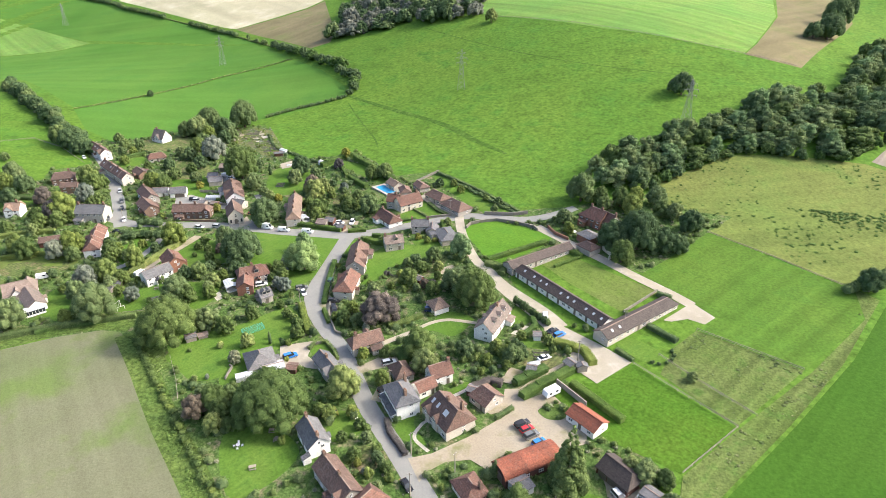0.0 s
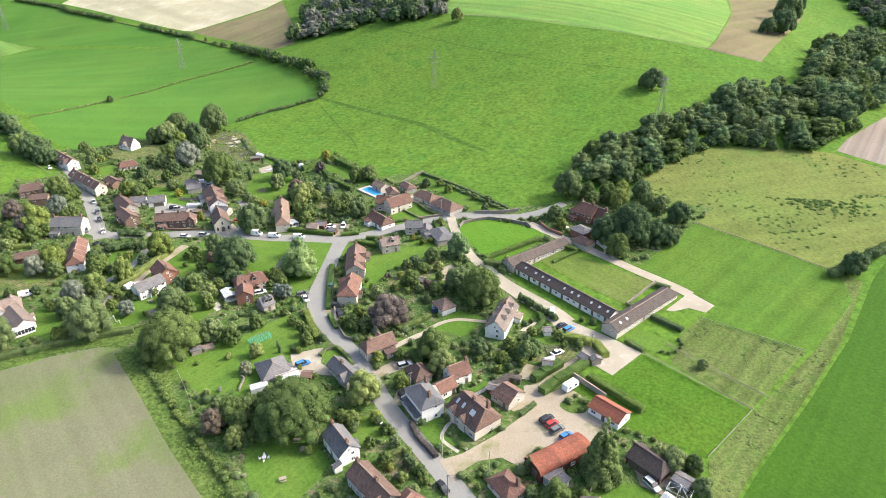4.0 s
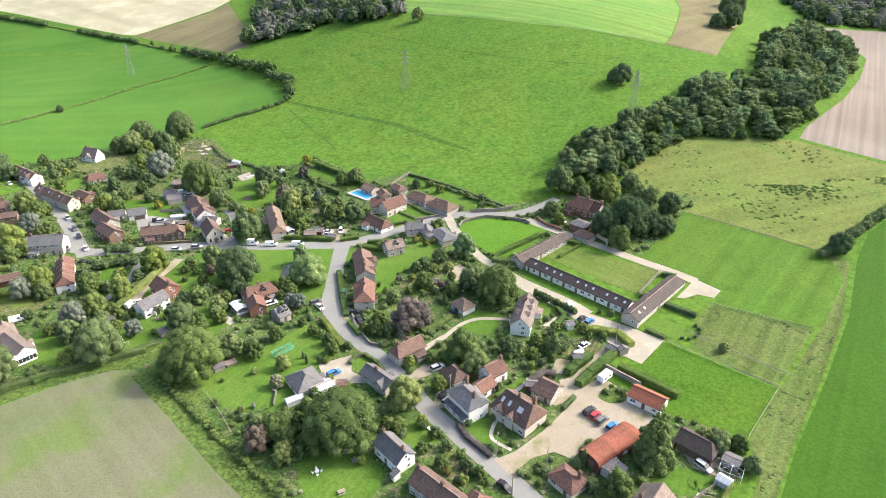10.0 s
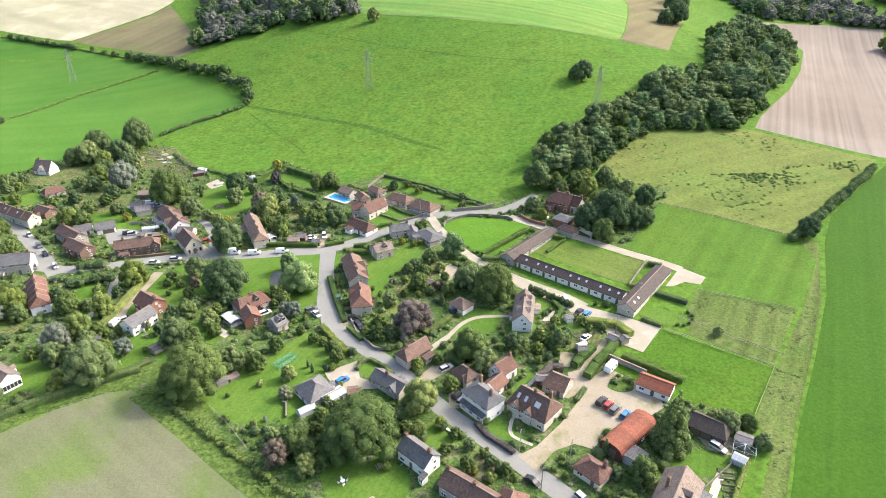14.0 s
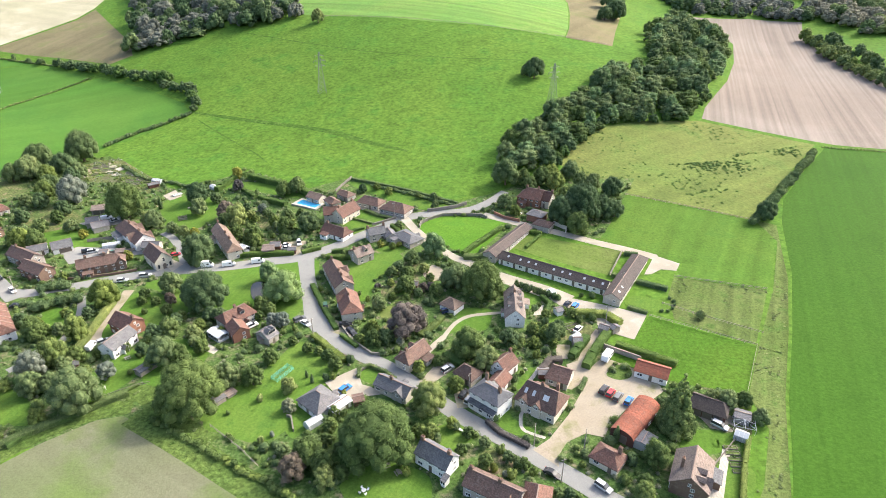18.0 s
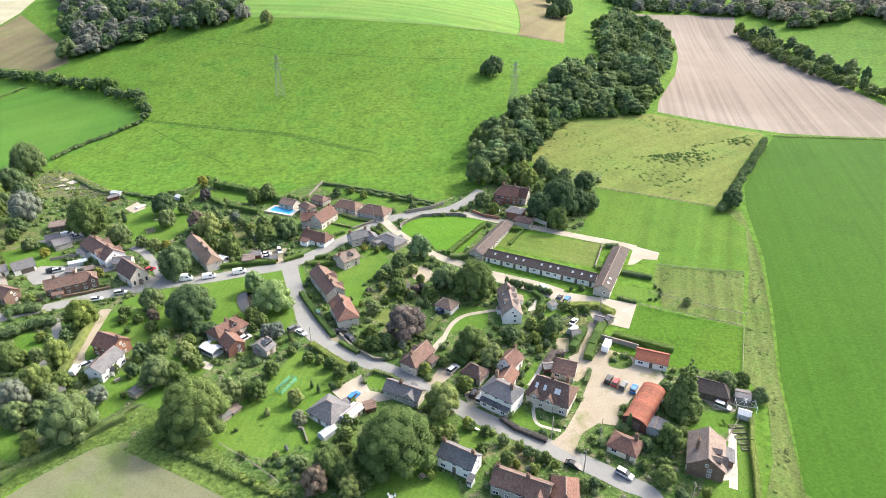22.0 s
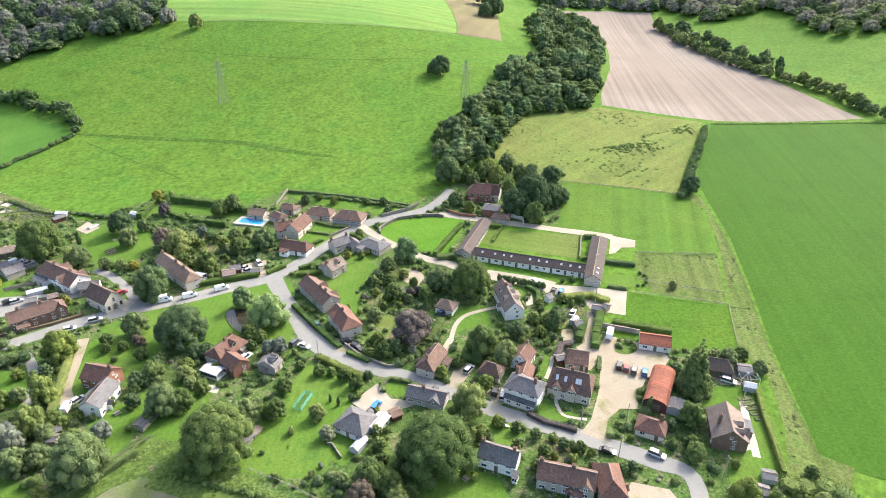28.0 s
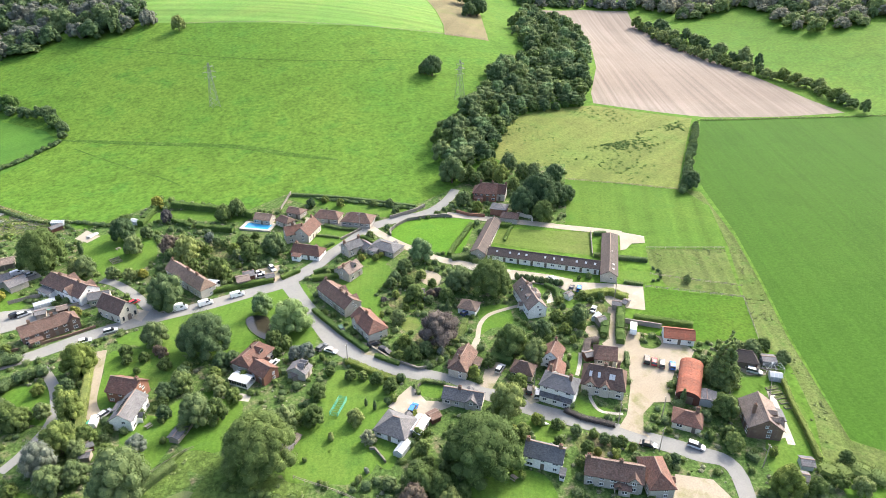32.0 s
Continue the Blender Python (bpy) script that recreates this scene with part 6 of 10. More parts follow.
strip("road_main", [(-273.8, 188.3), (-236.9, 184.8), (-225.7, 188.3), (-216.8, 191.0), (-202.9, 196.9), (-191.0, 200.3), (-176.4, 202.7), (-163.0, 204.6), (-149.0, 207.8), (-136.3, 210.5), (-125.1, 217.7), (-114.1, 228.0), (-99.7, 240.4), (-92.4, 245.5), (-82.7, 247.7), (-66.0, 250.2), (-55.0, 258.5), (-47.1, 268.5)], [6, 6, 6, 6, 6.5, 6.5, 6.5, 6.5, 6.5, 6.5, 6.5, 6, 6, 6, 5.5, 5.5, 5, 4.5], "road", "pale grey asphalt village road", "road", 0.16)
strip("road_north", [(-236.1, 180.6), (-253.7, 195.7), (-269.3, 208.5), (-291.2, 224.7), (-312.3, 238.9), (-331.9, 250.3), (-347.2, 259.6)], 6.0, "road", "asphalt lane climbing between terraces", "road", 0.14)
strip("road_south", [(-134.4, 212.6), (-131.5, 199.4), (-128.6, 188.5), (-125.5, 178.5), (-121.4, 167.4), (-117.3, 158.8), (-111.5, 151.6), (-103.9, 145.4), (-94.0, 138.3), (-84.2, 128.8), (-72.9, 117.8), (-60.3, 108.0), (-49.7, 99.4), (-39.9, 90.9), (-33.6, 83.4), (-40.0, 62.0), (-20.0, 48.0)], [7, 6, 6, 7, 9, 8, 6, 5.5, 5.5, 5.5, 5.5, 5.5, 5.5, 5.5, 4.5, 4, 4], "road", "asphalt lane winding south through the village", "road", 0.15)
strip("track_farm", [(-95.2, 244.2), (-89.2, 231.5), (-80.4, 217.5), (-73.4, 208.4), (-65.9, 202.2), (-57.2, 193.5), (-40.7, 182.1), (-32.2, 175.1)], [4, 4, 4, 4, 4.5, 6, 8, 8], "gravel", "cream gravel track past the stable block", "track", 0.17)
patch("yard_gravel", [(-39.1, 180.3), (-17.6, 171.3), (-6.9, 165.7), (-14.9, 152.0), (-25.0, 157.8), (-25.4, 166.0), (-36.1, 172.3)], "gravel", "cream gravel yard in front of the stables", "yard", 0.18, 0)
strip("track_upper", [(-59.1, 245.6), (-43.4, 236.0), (-27.8, 227.1), (-12.8, 217.9), (-0.0, 210.6), (8.0, 205.3)], 4.5, "gravel", "cream gravel drive behind the courtyard", "track", 0.17)
patch("patio_gravel", [(7.9, 206.9), (15.9, 200.1), (12.8, 194.8), (7.3, 196.1), (2.4, 192.6), (-0.3, 192.5)], "gravel", "cream gravel patio behind the stable wing", "yard", 0.18, 0)
patch("car_park", [(-34.5, 134.9), (-37.1, 127.0), (-42.3, 118.0), (-49.2, 108.7), (-54.1, 104.9), (-48.2, 99.0), (-47.8, 102.7), (-44.7, 107.5), (-39.2, 110.6), (-34.5, 109.2), (-31.1, 114.6), (-25.4, 120.2), (-19.1, 122.0), (-13.1, 127.0), (-13.6, 133.5), (-20.7, 132.6), (-26.2, 135.9), (-27.0, 143.3), (-30.0, 140.3)], "dirt", "worn gravel car park with weedy patches", "yard", 0.18, 0)
strip("track_drive", [(-24.7, 157.0), (-30.2, 148.0), (-34.8, 137.9)], 4.0, "dirt", "gravel drive between hedges", "track", 0.17)
strip("drive_hill", [(-196.5, 186.8), (-195.9, 172.7), (-195.4, 159.9), (-192.5, 152.3)], 4.0, "dirt", "sandy drive beside a clipped hedge", "track", 0.17)
strip("lane_small", [(-212.6, 182.8), (-206.5, 170.1), (-204.2, 155.4), (-208.2, 144.4), (-212.4, 138.0)], 3.0, "road", "narrow asphalt drive between gardens", "track", 0.17)
strip("alley", [(-181.2, 203.2), (-188.3, 218.2), (-196.7, 230.9), (-203.5, 236.9)], 3.6, "road", "alley beside the chapel", "track", 0.17)
patch("forecourt", [(-113.1, 131.9), (-108.5, 135.7), (-104.5, 138.7), (-103.0, 134.4), (-101.9, 131.0), (-97.4, 129.1), (-90.4, 128.0), (-97.0, 126.2), (-103.5, 125.4), (-106.2, 122.6), (-108.4, 125.6)], "gravel", "pale gravel forecourt with a parked car", "yard", 0.18, 0)
patch("forecourt", [(-49.2, 86.4), (-41.2, 82.0), (-40.5, 76.1), (-56.4, 79.6)], "dirt", "sandy drive beside the terrace", "yard", 0.18, 0)
patch("forecourt", [(-240.8, 219.3), (-235.1, 224.0), (-212.7, 221.7), (-199.8, 218.2), (-211.3, 214.2), (-223.0, 210.6), (-230.9, 208.2)], "road", "back yard with parked cars", "yard", 0.18, 0)
patch("forecourt", [(-145.0, 224.7), (-136.2, 225.3), (-136.1, 213.1), (-142.5, 212.7), (-147.5, 217.1)], "dirt", "gravel forecourt with parked cars", "yard", 0.18, 0)
patch("forecourt", [(-79.9, 140.2), (-74.4, 141.9), (-74.0, 138.3), (-82.0, 129.9), (-84.8, 132.1)], "dirt", "gravel parking place between cottages", "yard", 0.18, 0)
patch("forecourt", [(-237.6, 256.4), (-231.3, 255.2), (-226.7, 248.0), (-236.1, 242.1), (-247.2, 247.9)], "road", "asphalt yard between the garages", "yard", 0.18, 0)
patch("forecourt", [(-121.5, 264.1), (-93.8, 244.9), (-98.0, 243.0), (-122.2, 258.2)], "gravel", "pale gravel yard of the farmhouse", "yard", 0.18, 0)
patch("forecourt", [(-190.5, 212.2), (-183.4, 207.0), (-185.6, 201.0), (-190.8, 206.5)], "gravel", "pale gravel forecourt beside the chapel", "yard", 0.18, 0)
patch("forecourt", [(-7.5, 118.6), (-1.2, 121.4), (3.1, 116.0), (0.1, 111.8), (-5.2, 113.7)], "dirt", "gravel yard with two cars", "yard", 0.18, 0)
patch("forecourt", [(-115.3, 165.3), (-107.9, 159.7), (-107.5, 153.4), (-115.7, 158.2)], "dirt", "gravel parking place beside the house", "yard", 0.18, 0)
strip("path", [(-77.3, 154.7), (-73.7, 161.9), (-68.8, 166.3), (-61.8, 167.8), (-55.6, 168.4)], 1.6, "gravel", "sandy garden path across the lawn", "path", 0.12)
strip("path", [(-77.3, 154.7), (-81.7, 148.2), (-85.2, 141.9)], 2.2, "gravel", "sandy drive between lawns", "path", 0.12)
house("house", -214.2, 203.2, 24.3, 17.0, 6.0, 3.9, 6.4, "tile", "brick_brown", "long brown brick terrace with a clay tile roof", "house", hip=(0, 1), chimneys=((-0.3,), (0.1,)), porches=((0.1, 1),), leans=((-1, -0.4, -0.19, 2.2, 2.5, 2.0, 'tile'),), gables=((0.42, -1, 3.4),))
house("chapel", -193.6, 208.1, -46.4, 12.0, 6.8, 4.2, 7.6, "tile", "cream", "pale stone village chapel with an arched doorway", "chapel", storeys=1)
house("house", -212.5, 229.9, -45.5, 22.4, 8.2, 3.9, 6.8, "tile", "white", "white rendered house with brown tiled roofs", "house", hip=(0.3, 0), gables=((0.2, -1, 4.4), (-0.15, 1, 4.2), (0.3, 1, 3.8)), chimneys=((-0.2,), (0.3,)), leans=((-1, -0.45, -0.15, 2.6, 2.9, 2.3, 'slate'),))
house("house", -201.2, 220.1, 2.5, 6.8, 5.2, 2.9, 4.3, "slate", "flint", "low flint wing with a grey slate roof", "house", storeys=1)
house("garage", -243.0, 261.6, 14.5, 7.4, 6.5, 2.5, 3.6, "slate_brown", "greywood", "open-fronted grey boarded garage", "garage", bare=True, gates=((-0.22, -1, 2.8), (0.22, -1, 2.8)))
house("outbuilding", -239.5, 246.2, 23.9, 5.1, 6.0, 2.6, 4.2, "slate", "flint", "small grey flint outbuilding", "outbuilding", bare=True)
house("outbuilding", -234.0, 241.6, 37.9, 6.6, 6.0, 2.6, 4.2, "slate", "flint", "small grey slate outbuilding", "outbuilding", bare=True)
house("house", -237.4, 198.5, -26.6, 12.4, 6.5, 3.8, 6.1, "tile", "brick_brown", "gabled front house of dark brick", "house", porches=((0.1, -1),), leans=((1, -0.4, -0.11, 2.2, 2.5, 2.0, 'tile'),))
house("garage", -240.2, 221.2, 35.2, 7.6, 6.4, 2.6, 4.6, "slate", "white", "white garage with a wide dark opening", "garage", bare=True, gates=((0.1, -1, 4.6),))
house("house", -169.6, 221.4, -57.9, 25.1, 6.0, 4.1, 6.8, "tile_tan", "cream", "tall cream house with a tan tiled roof", "house", hip=(0, 0.5), chimneys=((-0.45,), (0.0,), (0.25,)), porches=((0.1, 1),), leans=((-1, -0.4, -0.26, 2.2, 2.5, 2.0, 'tile_tan'),))
house("pool_house", -139.3, 265.8, -32.1, 7.9, 5.5, 2.6, 4.3, "tile_tan", "flint", "pool house with brown tiled roof", "outbuilding", storeys=1)
house("house", -122.3, 246.3, -122.6, 12.1, 6.9, 3.6, 6.7, "tile_red", "cream", "old farmhouse with red clay tiled roof", "house", leans=((-1, -0.3, 0.3, 2.2, 2.9, 2.2, 'tile_red'),), chimneys=((0.35,), (-0.4,)), porches=((0.1, -1),))
house("house", -128.3, 245.6, 8.8, 7.4, 6.0, 4.0, 6.5, "tile_red", "flint", "gabled wing of the farmhouse", "house", chimneys=((0.0,),))
house("house", -123.9, 229.4, -32.3, 12.3, 6.9, 2.4, 4.8, "tile_red", "white", "low white cottage with a deep red roof", "house", hip=(0, 0.5), storeys=1, chimneys=((-0.4,),), porches=((0.1, 1),), leans=((-1, -0.4, -0.11, 2.2, 2.5, 2.0, 'tile_red'),))
house("barn", -111.6, 257.8, -28.0, 11.5, 7.0, 2.6, 4.8, "tile", "flint", "converted barn with brown roof", "barn", hip=(0.6, 0.6), storeys=1)
house("barn", -99.1, 250.2, -28.3, 13.3, 8.5, 2.6, 5.2, "tile", "flint", "converted barn with hipped brown roof", "barn", hip=(0.8, 0.8), storeys=1)
house("outbuilding", -124.8, 267.0, -38.7, 7.3, 5.5, 2.6, 4.0, "tile", "flint", "small red tiled flint outbuilding", "outbuilding", hip=(0, 0.8), storeys=1)
house("outbuilding", -130.5, 259.8, -53.4, 7.2, 5.0, 2.7, 4.2, "tile", "flint", "small hipped outbuilding by the pool", "outbuilding", hip=(0.5, 0.5), storeys=1)
house("house", -106.5, 225.9, 25.5, 7.4, 5.6, 3.5, 5.5, "slate", "flint", "grey stone cottage with slate roof", "house", chimneys=((-0.48,), (0.48,)))
house("house", -100.5, 225.5, -69.4, 6.2, 4.7, 2.4, 3.9, "slate", "flint", "glazed slate-roofed wing of the cottage", "house", storeys=1)
house("house", -92.7, 222.5, -48.1, 12.2, 7.7, 2.4, 3.9, "slate", "flint", "low cottage with hipped slate roof", "house", hip=(1, 1), storeys=1, porches=((0.1, 1),), leans=((-1, -0.4, -0.11, 2.2, 2.5, 2.0, 'slate'),))
house("house", -110.5, 207.8, 38.8, 7.6, 6.0, 3.6, 5.7, "slate_brown", "flint", "cottage with weathered brown roof", "house", chimneys=((-0.45,),), dormers=((0.1, -1),))
house("outbuilding", -112.3, 210.0, 33.1, 6.5, 5.0, 2.6, 4.4, "tile", "flint", "low tiled outbuilding beside the cottage", "outbuilding", bare=True)
house("house", -117.6, 190.2, -66.5, 18.3, 6.9, 3.7, 6.1, "tile", "flint", "long cottage pair with a brown tiled roof", "house", gables=((-0.1, 1, 3.2), (0.3, 1, 3)), leans=((1, -0.45, -0.2, 2, 2.6, 2.1, 'tile'),), chimneys=((-0.45,), (0.1,), (0.3,)))
house("house", -110.6, 170.2, -73.5, 12.7, 6.9, 3.8, 6.2, "tile_red", "cream", "cream cottage with red tiled roof and ivy", "house", hip=(0, 0.9), gables=((-0.25, -1, 3.2),), chimneys=((-0.1,),), porches=((0.1, 1),))
house("garage", -74.5, 171.1, -37.9, 6.4, 5.6, 2.5, 4.4, "tile_tan", "white", "square garage with pyramid tiled roof", "garage", hip=(1, 1), bare=True)
house("house", -52.8, 167.8, -93.7, 16.4, 6.5, 3.8, 6.8, "slate_brown", "white", "white house with dormers and a brown roof", "house", dormers=((-0.3, 1), (-0.05, 1), (0.2, 1), (-0.2, -1), (0.15, -1)), chimneys=((-0.2,),), porches=((0.1, -1),), leans=((1, -0.4, -0.18, 2.2, 2.5, 2.0, 'slate_brown'),))
house("house", -87.0, 141.8, -128.4, 10.3, 5.6, 3.5, 5.9, "tile", "flint", "old cottage with brown tiled roof", "house", hip=(0, 0.5), chimneys=((0.3,),), dormers=((-0.1, -1),), porches=((0.1, -1),), leans=((1, -0.4, -0.05, 2.2, 2.5, 2.0, 'tile'),))
house("house", -91.7, 127.4, -32.3, 11.3, 5.2, 2.7, 4.5, "slate", "flint", "stone cottage with grey slate roof", "house", gables=((0.25, -1, 3.4),), chimneys=((-0.1,),), storeys=1, porches=((0.1, 1),))
house("house", -112.9, 121.9, -42.0, 9.2, 8.4, 2.5, 5.0, "slate", "white", "bungalow with a pyramid grey slate roof", "house", hip=(0.9, 0.9), storeys=1, porches=((0.1, 1),))
house("outbuilding", -107.2, 120.4, 48.0, 6.4, 3.4, 2.3, 2.9, "polycarb", "white", "pale sheet-roofed garden room beside the bungalow", "outbuilding", storeys=1)
house("house", -64.1, 121.7, -42.0, 10.0, 6.8, 5.1, 7.3, "slate", "white", "tall white house with hipped slate roof", "house", hip=(0.9, 0.9), leans=((-1, -0.45, 0.45, 1.3, 2.7, 2.2, 'slate'),), chimneys=((-0.35, 2.5), (0.3,)), porches=((0.1, -1),))
house("house", -59.0, 136.4, 49.3, 6.6, 5.6, 3.7, 6.1, "tile_red", "white", "white cottage with red tiled roof", "house", chimneys=((0.45,),))
house("house", -60.9, 130.0, 56.0, 5.9, 4.7, 2.7, 4.4, "tile_red", "white", "red-tiled link wing between cottages", "house")
house("house", -49.7, 121.3, -34.4, 12.2, 9.2, 3.6, 7.4, "tile", "cream", "large cottage with a deep brown half-hipped roof", "house", hip=(0.3, 0.3), gables=((-0.3, -1, 3.0), (0.05, -1, 2.6)), chimneys=((0.0,), (0.3, 2.0)), lights=((-0.12, -1), (0.15, -1), (0.22, -1), (-0.32, -1)), leans=((1, -0.4, -0.09, 2.2, 2.5, 2.0, 'tile'),))
house("outbuilding", -42.6, 132.5, -27.5, 6.6, 7.0, 2.6, 5.0, "tile", "flint", "low tiled outbuilding beside the drive", "outbuilding", hip=(0.4, 0), storeys=1)
house("house", -79.2, 100.0, -36.5, 9.6, 5.6, 3.8, 6.1, "slate", "white", "whitewashed cottage with grey slate roof", "house", leans=((-1, 0.5, 0.62, 2, 2.6, 2, 'slate'),), chimneys=((-0.46,), (0.4,)), porches=((0.1, 1),))
house("house", -65.4, 89.6, -30.6, 13.8, 6.0, 3.8, 6.2, "tile", "flint", "stone terrace with red-brown tiled roof", "house", leans=((-1, 0.1, 0.3, 1.6, 2.6, 2.1, 'tile'),), gables=((0.35, -1, 3),), chimneys=((-0.46,), (0.1,)), porches=((0.1, -1),))
house("house", -55.9, 85.7, -105.2, 9.9, 6.0, 3.7, 6.1, "tile_red", "flint", "hipped end house of the stone terrace", "house", hip=(0.8, 0.8), porches=((0.1, 1),), leans=((-1, -0.4, -0.04, 2.2, 2.5, 2.0, 'tile_red'),))
house("house", -35.5, 100.6, -39.8, 7.4, 6.0, 2.4, 4.4, "tile_red", "cream", "small cottage with pyramid red roof", "house", hip=(0.9, 0.9), storeys=1, chimneys=((0.3, 1.5),))
house("stable", -14.4, 134.2, -28.1, 9.4, 6.0, 2.6, 4.2, "tin", "white", "long stable shed with rusty red roof", "barn", storeys=1)
house("garage", -3.1, 118.6, -30.8, 9.4, 6.5, 2.6, 4.6, "tile_dark", "timber", "dark boarded garage block", "garage", hip=(0, 0.5), bare=True, gates=((-0.3, -1, 2.6), (0.0, -1, 2.6), (0.3, -1, 2.6)))
house("house", -16.6, 94.5, -117.2, 11.3, 8.6, 3.6, 6.7, "slate_brown", "brick_brown", "large brown house with a deep tiled roof", "house", gables=((0.2, 1, 3.4),), leans=((1, -0.4, 0, 2.4, 2.8, 2.2, 'slate'),), chimneys=((0.1, -2.5),), dormers=((0.1, 1), (0.35, 1)))
house("stable_range", -35.4, 192.9, -33.2, 44.0, 6.0, 2.6, 4.4, "tile_dark", "white", "long stable range with dark tiled roof", "house", storeys=1, side_doors=(-0.44, -0.34, -0.2, -0.08, 0.06, 0.2, 0.34, 0.44), lights=((-0.42, -1), (-0.3, -1), (-0.22, -1), (-0.15, -1), (0.02, -1), (0.1, -1), (0.17, -1), (0.3, -1), (0.38, -1), (0.46, -1)), chimneys=())
house("stable_wing", -50.4, 217.2, -124.0, 31.5, 5.6, 2.6, 4.2, "tile_grey", "flint", "west wing of the stable range", "house", storeys=1)
house("stable_wing", -8.5, 187.8, -121.2, 36.1, 6.0, 2.6, 4.4, "tile_grey", "flint", "east wing of the stable range", "house", storeys=1, hip=(0.8, 0), lights=((0.3, 1), (0.4, 1)))
house("house", -36.0, 256.3, -26.3, 11.1, 8.2, 4.0, 7.5, "tile_red", "brick", "tall red brick farmhouse with hipped roof", "house", hip=(0.9, 0), chimneys=((-0.2,), (0.3,)), porches=((0.1, 1),), leans=((-1, -0.4, -0.07, 2.2, 2.5, 2.0, 'tile_red'),))
house("house", -29.0, 253.9, -31.3, 4.9, 6.9, 3.7, 6.9, "tile_red", "flint", "flint wing of the brick farmhouse", "house", chimneys=((0.48,),))
house("outbuilding", -35.4, 239.8, -33.0, 7.1, 6.5, 3.2, 4.4, "slate", "brick", "square brick outhouse with slate roof", "outbuilding", hip=(0.8, 0.8), bare=True)
house("outbuilding", -33.7, 231.4, -31.3, 7.4, 6.0, 2.6, 4.0, "tile", "flint", "small hipped outhouse beside the drive", "outbuilding", hip=(0.9, 0.9), bare=True)
house("house", -253.6, 181.8, 22.0, 13.0, 8.0, 4.8, 7.6, "slate", "flint", "tall grey stone corner house with slate roof", "house", chimneys=((-0.45,), (0.45,)), leans=((-1, -0.48, -0.2, 2.4, 3.0, 2.3, "slate"),))
house("house", -228.8, 161.7, -49.9, 21.3, 6.0, 3.8, 6.2, "tile_red", "white", "red-roofed terrace beside the road", "house", hip=(0, 0.6), chimneys=((-0.2,), (0.2,)), porches=((0.1, 1),), leans=((-1, -0.4, -0.23, 2.2, 2.5, 2.0, 'tile_red'),), parties=(-0.4, -0.15, 0.08, 0.28))
house("house", -289.0, 227.1, -22.0, 31.6, 6.0, 4.1, 6.5, "tile", "cream", "terrace of cottages up the lane", "house", chimneys=((-0.45,), (-0.15,), (0.15,)), porches=((0.1, 1),), leans=((-1, -0.4, -0.29, 2.2, 2.5, 2.0, 'tile'),), parties=(-0.33, 0.0, 0.33), lights=((-0.4, -1), (-0.1, -1), (0.2, -1)))
house("house", -325.2, 248.1, -23.3, 21.5, 6.0, 4.0, 6.2, "tile", "white", "end cottages at the top of the lane", "house", chimneys=((0.1,),), porches=((0.1, -1),), leans=((1, -0.4, -0.23, 2.2, 2.5, 2.0, 'tile'),), gables=((0.35, -1, 4.0),), lights=((-0.1, -1), (0.1, -1)))
house("house", -305.5, 208.0, 47.8, 10.7, 6.9, 3.7, 6.1, "tile", "brick_brown", "brown brick house in trees", "house", hip=(0.5, 0.5), chimneys=((0.3,),), porches=((0.1, -1),), leans=((1, -0.4, -0.06, 2.2, 2.5, 2.0, 'tile'),))
house("house", -291.9, 200.7, 35.7, 7.6, 5.2, 3.9, 5.3, "tile", "brick_brown", "gabled brick wing of the house", "house")
house("house", -221.1, 122.0, 54.2, 10.4, 9.5, 2.5, 5.4, "slate_brown", "white", "low house with brown roof and white gable", "house", hip=(0, 0.5), gables=((-0.1, -1, 4), (0.25, 1, 3.6)), storeys=1)
house("house", -210.8, 118.8, -23.2, 13.5, 6.0, 2.4, 4.4, "slate_brown", "white", "white-fronted garden wing of the house", "house", storeys=1, porches=((0.1, 1),), leans=((-1, -0.4, -0.13, 2.2, 2.5, 2.0, 'slate_brown'),))
house("house", -290.2, 169.8, 33.1, 6.2, 6.9, 3.7, 6.1, "tile_tan", "white", "house with gabled brown roofs", "house", gables=((-0.2, -1, 4), (0.25, 1, 3.5)), chimneys=((0.3,),))
house("garage", -248.8, 155.4, 44.8, 7.6, 5.5, 2.4, 3.6, "tile", "timber", "long low garage roof in the trees", "garage", bare=True)
house("house", -278.8, 233.9, -22.6, 9.5, 6.0, 2.6, 4.4, "tile", "brick_brown", "small cottage behind the terrace", "house", storeys=1, porches=((0.1, -1),), leans=((1, -0.4, -0.02, 2.2, 2.5, 2.0, 'tile'),))
house("house", -291.3, 257.5, 51.9, 9.4, 6.5, 2.4, 4.5, "tile_red", "flint", "bungalow with a red roof", "house", hip=(0.5, 0.5), storeys=1, porches=((0.1, 1),))
house("house", -316.1, 286.5, -4.1, 9.5, 7.2, 2.8, 7.4, "slate_brown", "white", "steep gabled house at the edge of the field", "house", storeys=1, gables=((0.0, -1, 4.5),), chimneys=((-0.3,),))
house("house", -248.5, 209.5, -29.3, 15.4, 6.5, 3.7, 6.2, "tile", "flint", "tall brown-roofed house by the yard", "house", chimneys=((-0.3,),), porches=((0.1, -1),), leans=((1, -0.4, -0.17, 2.2, 2.5, 2.0, 'tile'),))
house("house", -248.5, 217.7, 30.1, 7.1, 5.2, 2.6, 4.2, "slate", "white", "white wing with slate roof", "house", storeys=1)
house("house", -184.5, 159.9, -29.6, 8.9, 6.9, 4.1, 6.7, "tile_red", "brick", "red brick house with red tiled roof", "house", chimneys=((0.45,),), porches=((0.1, 1),))
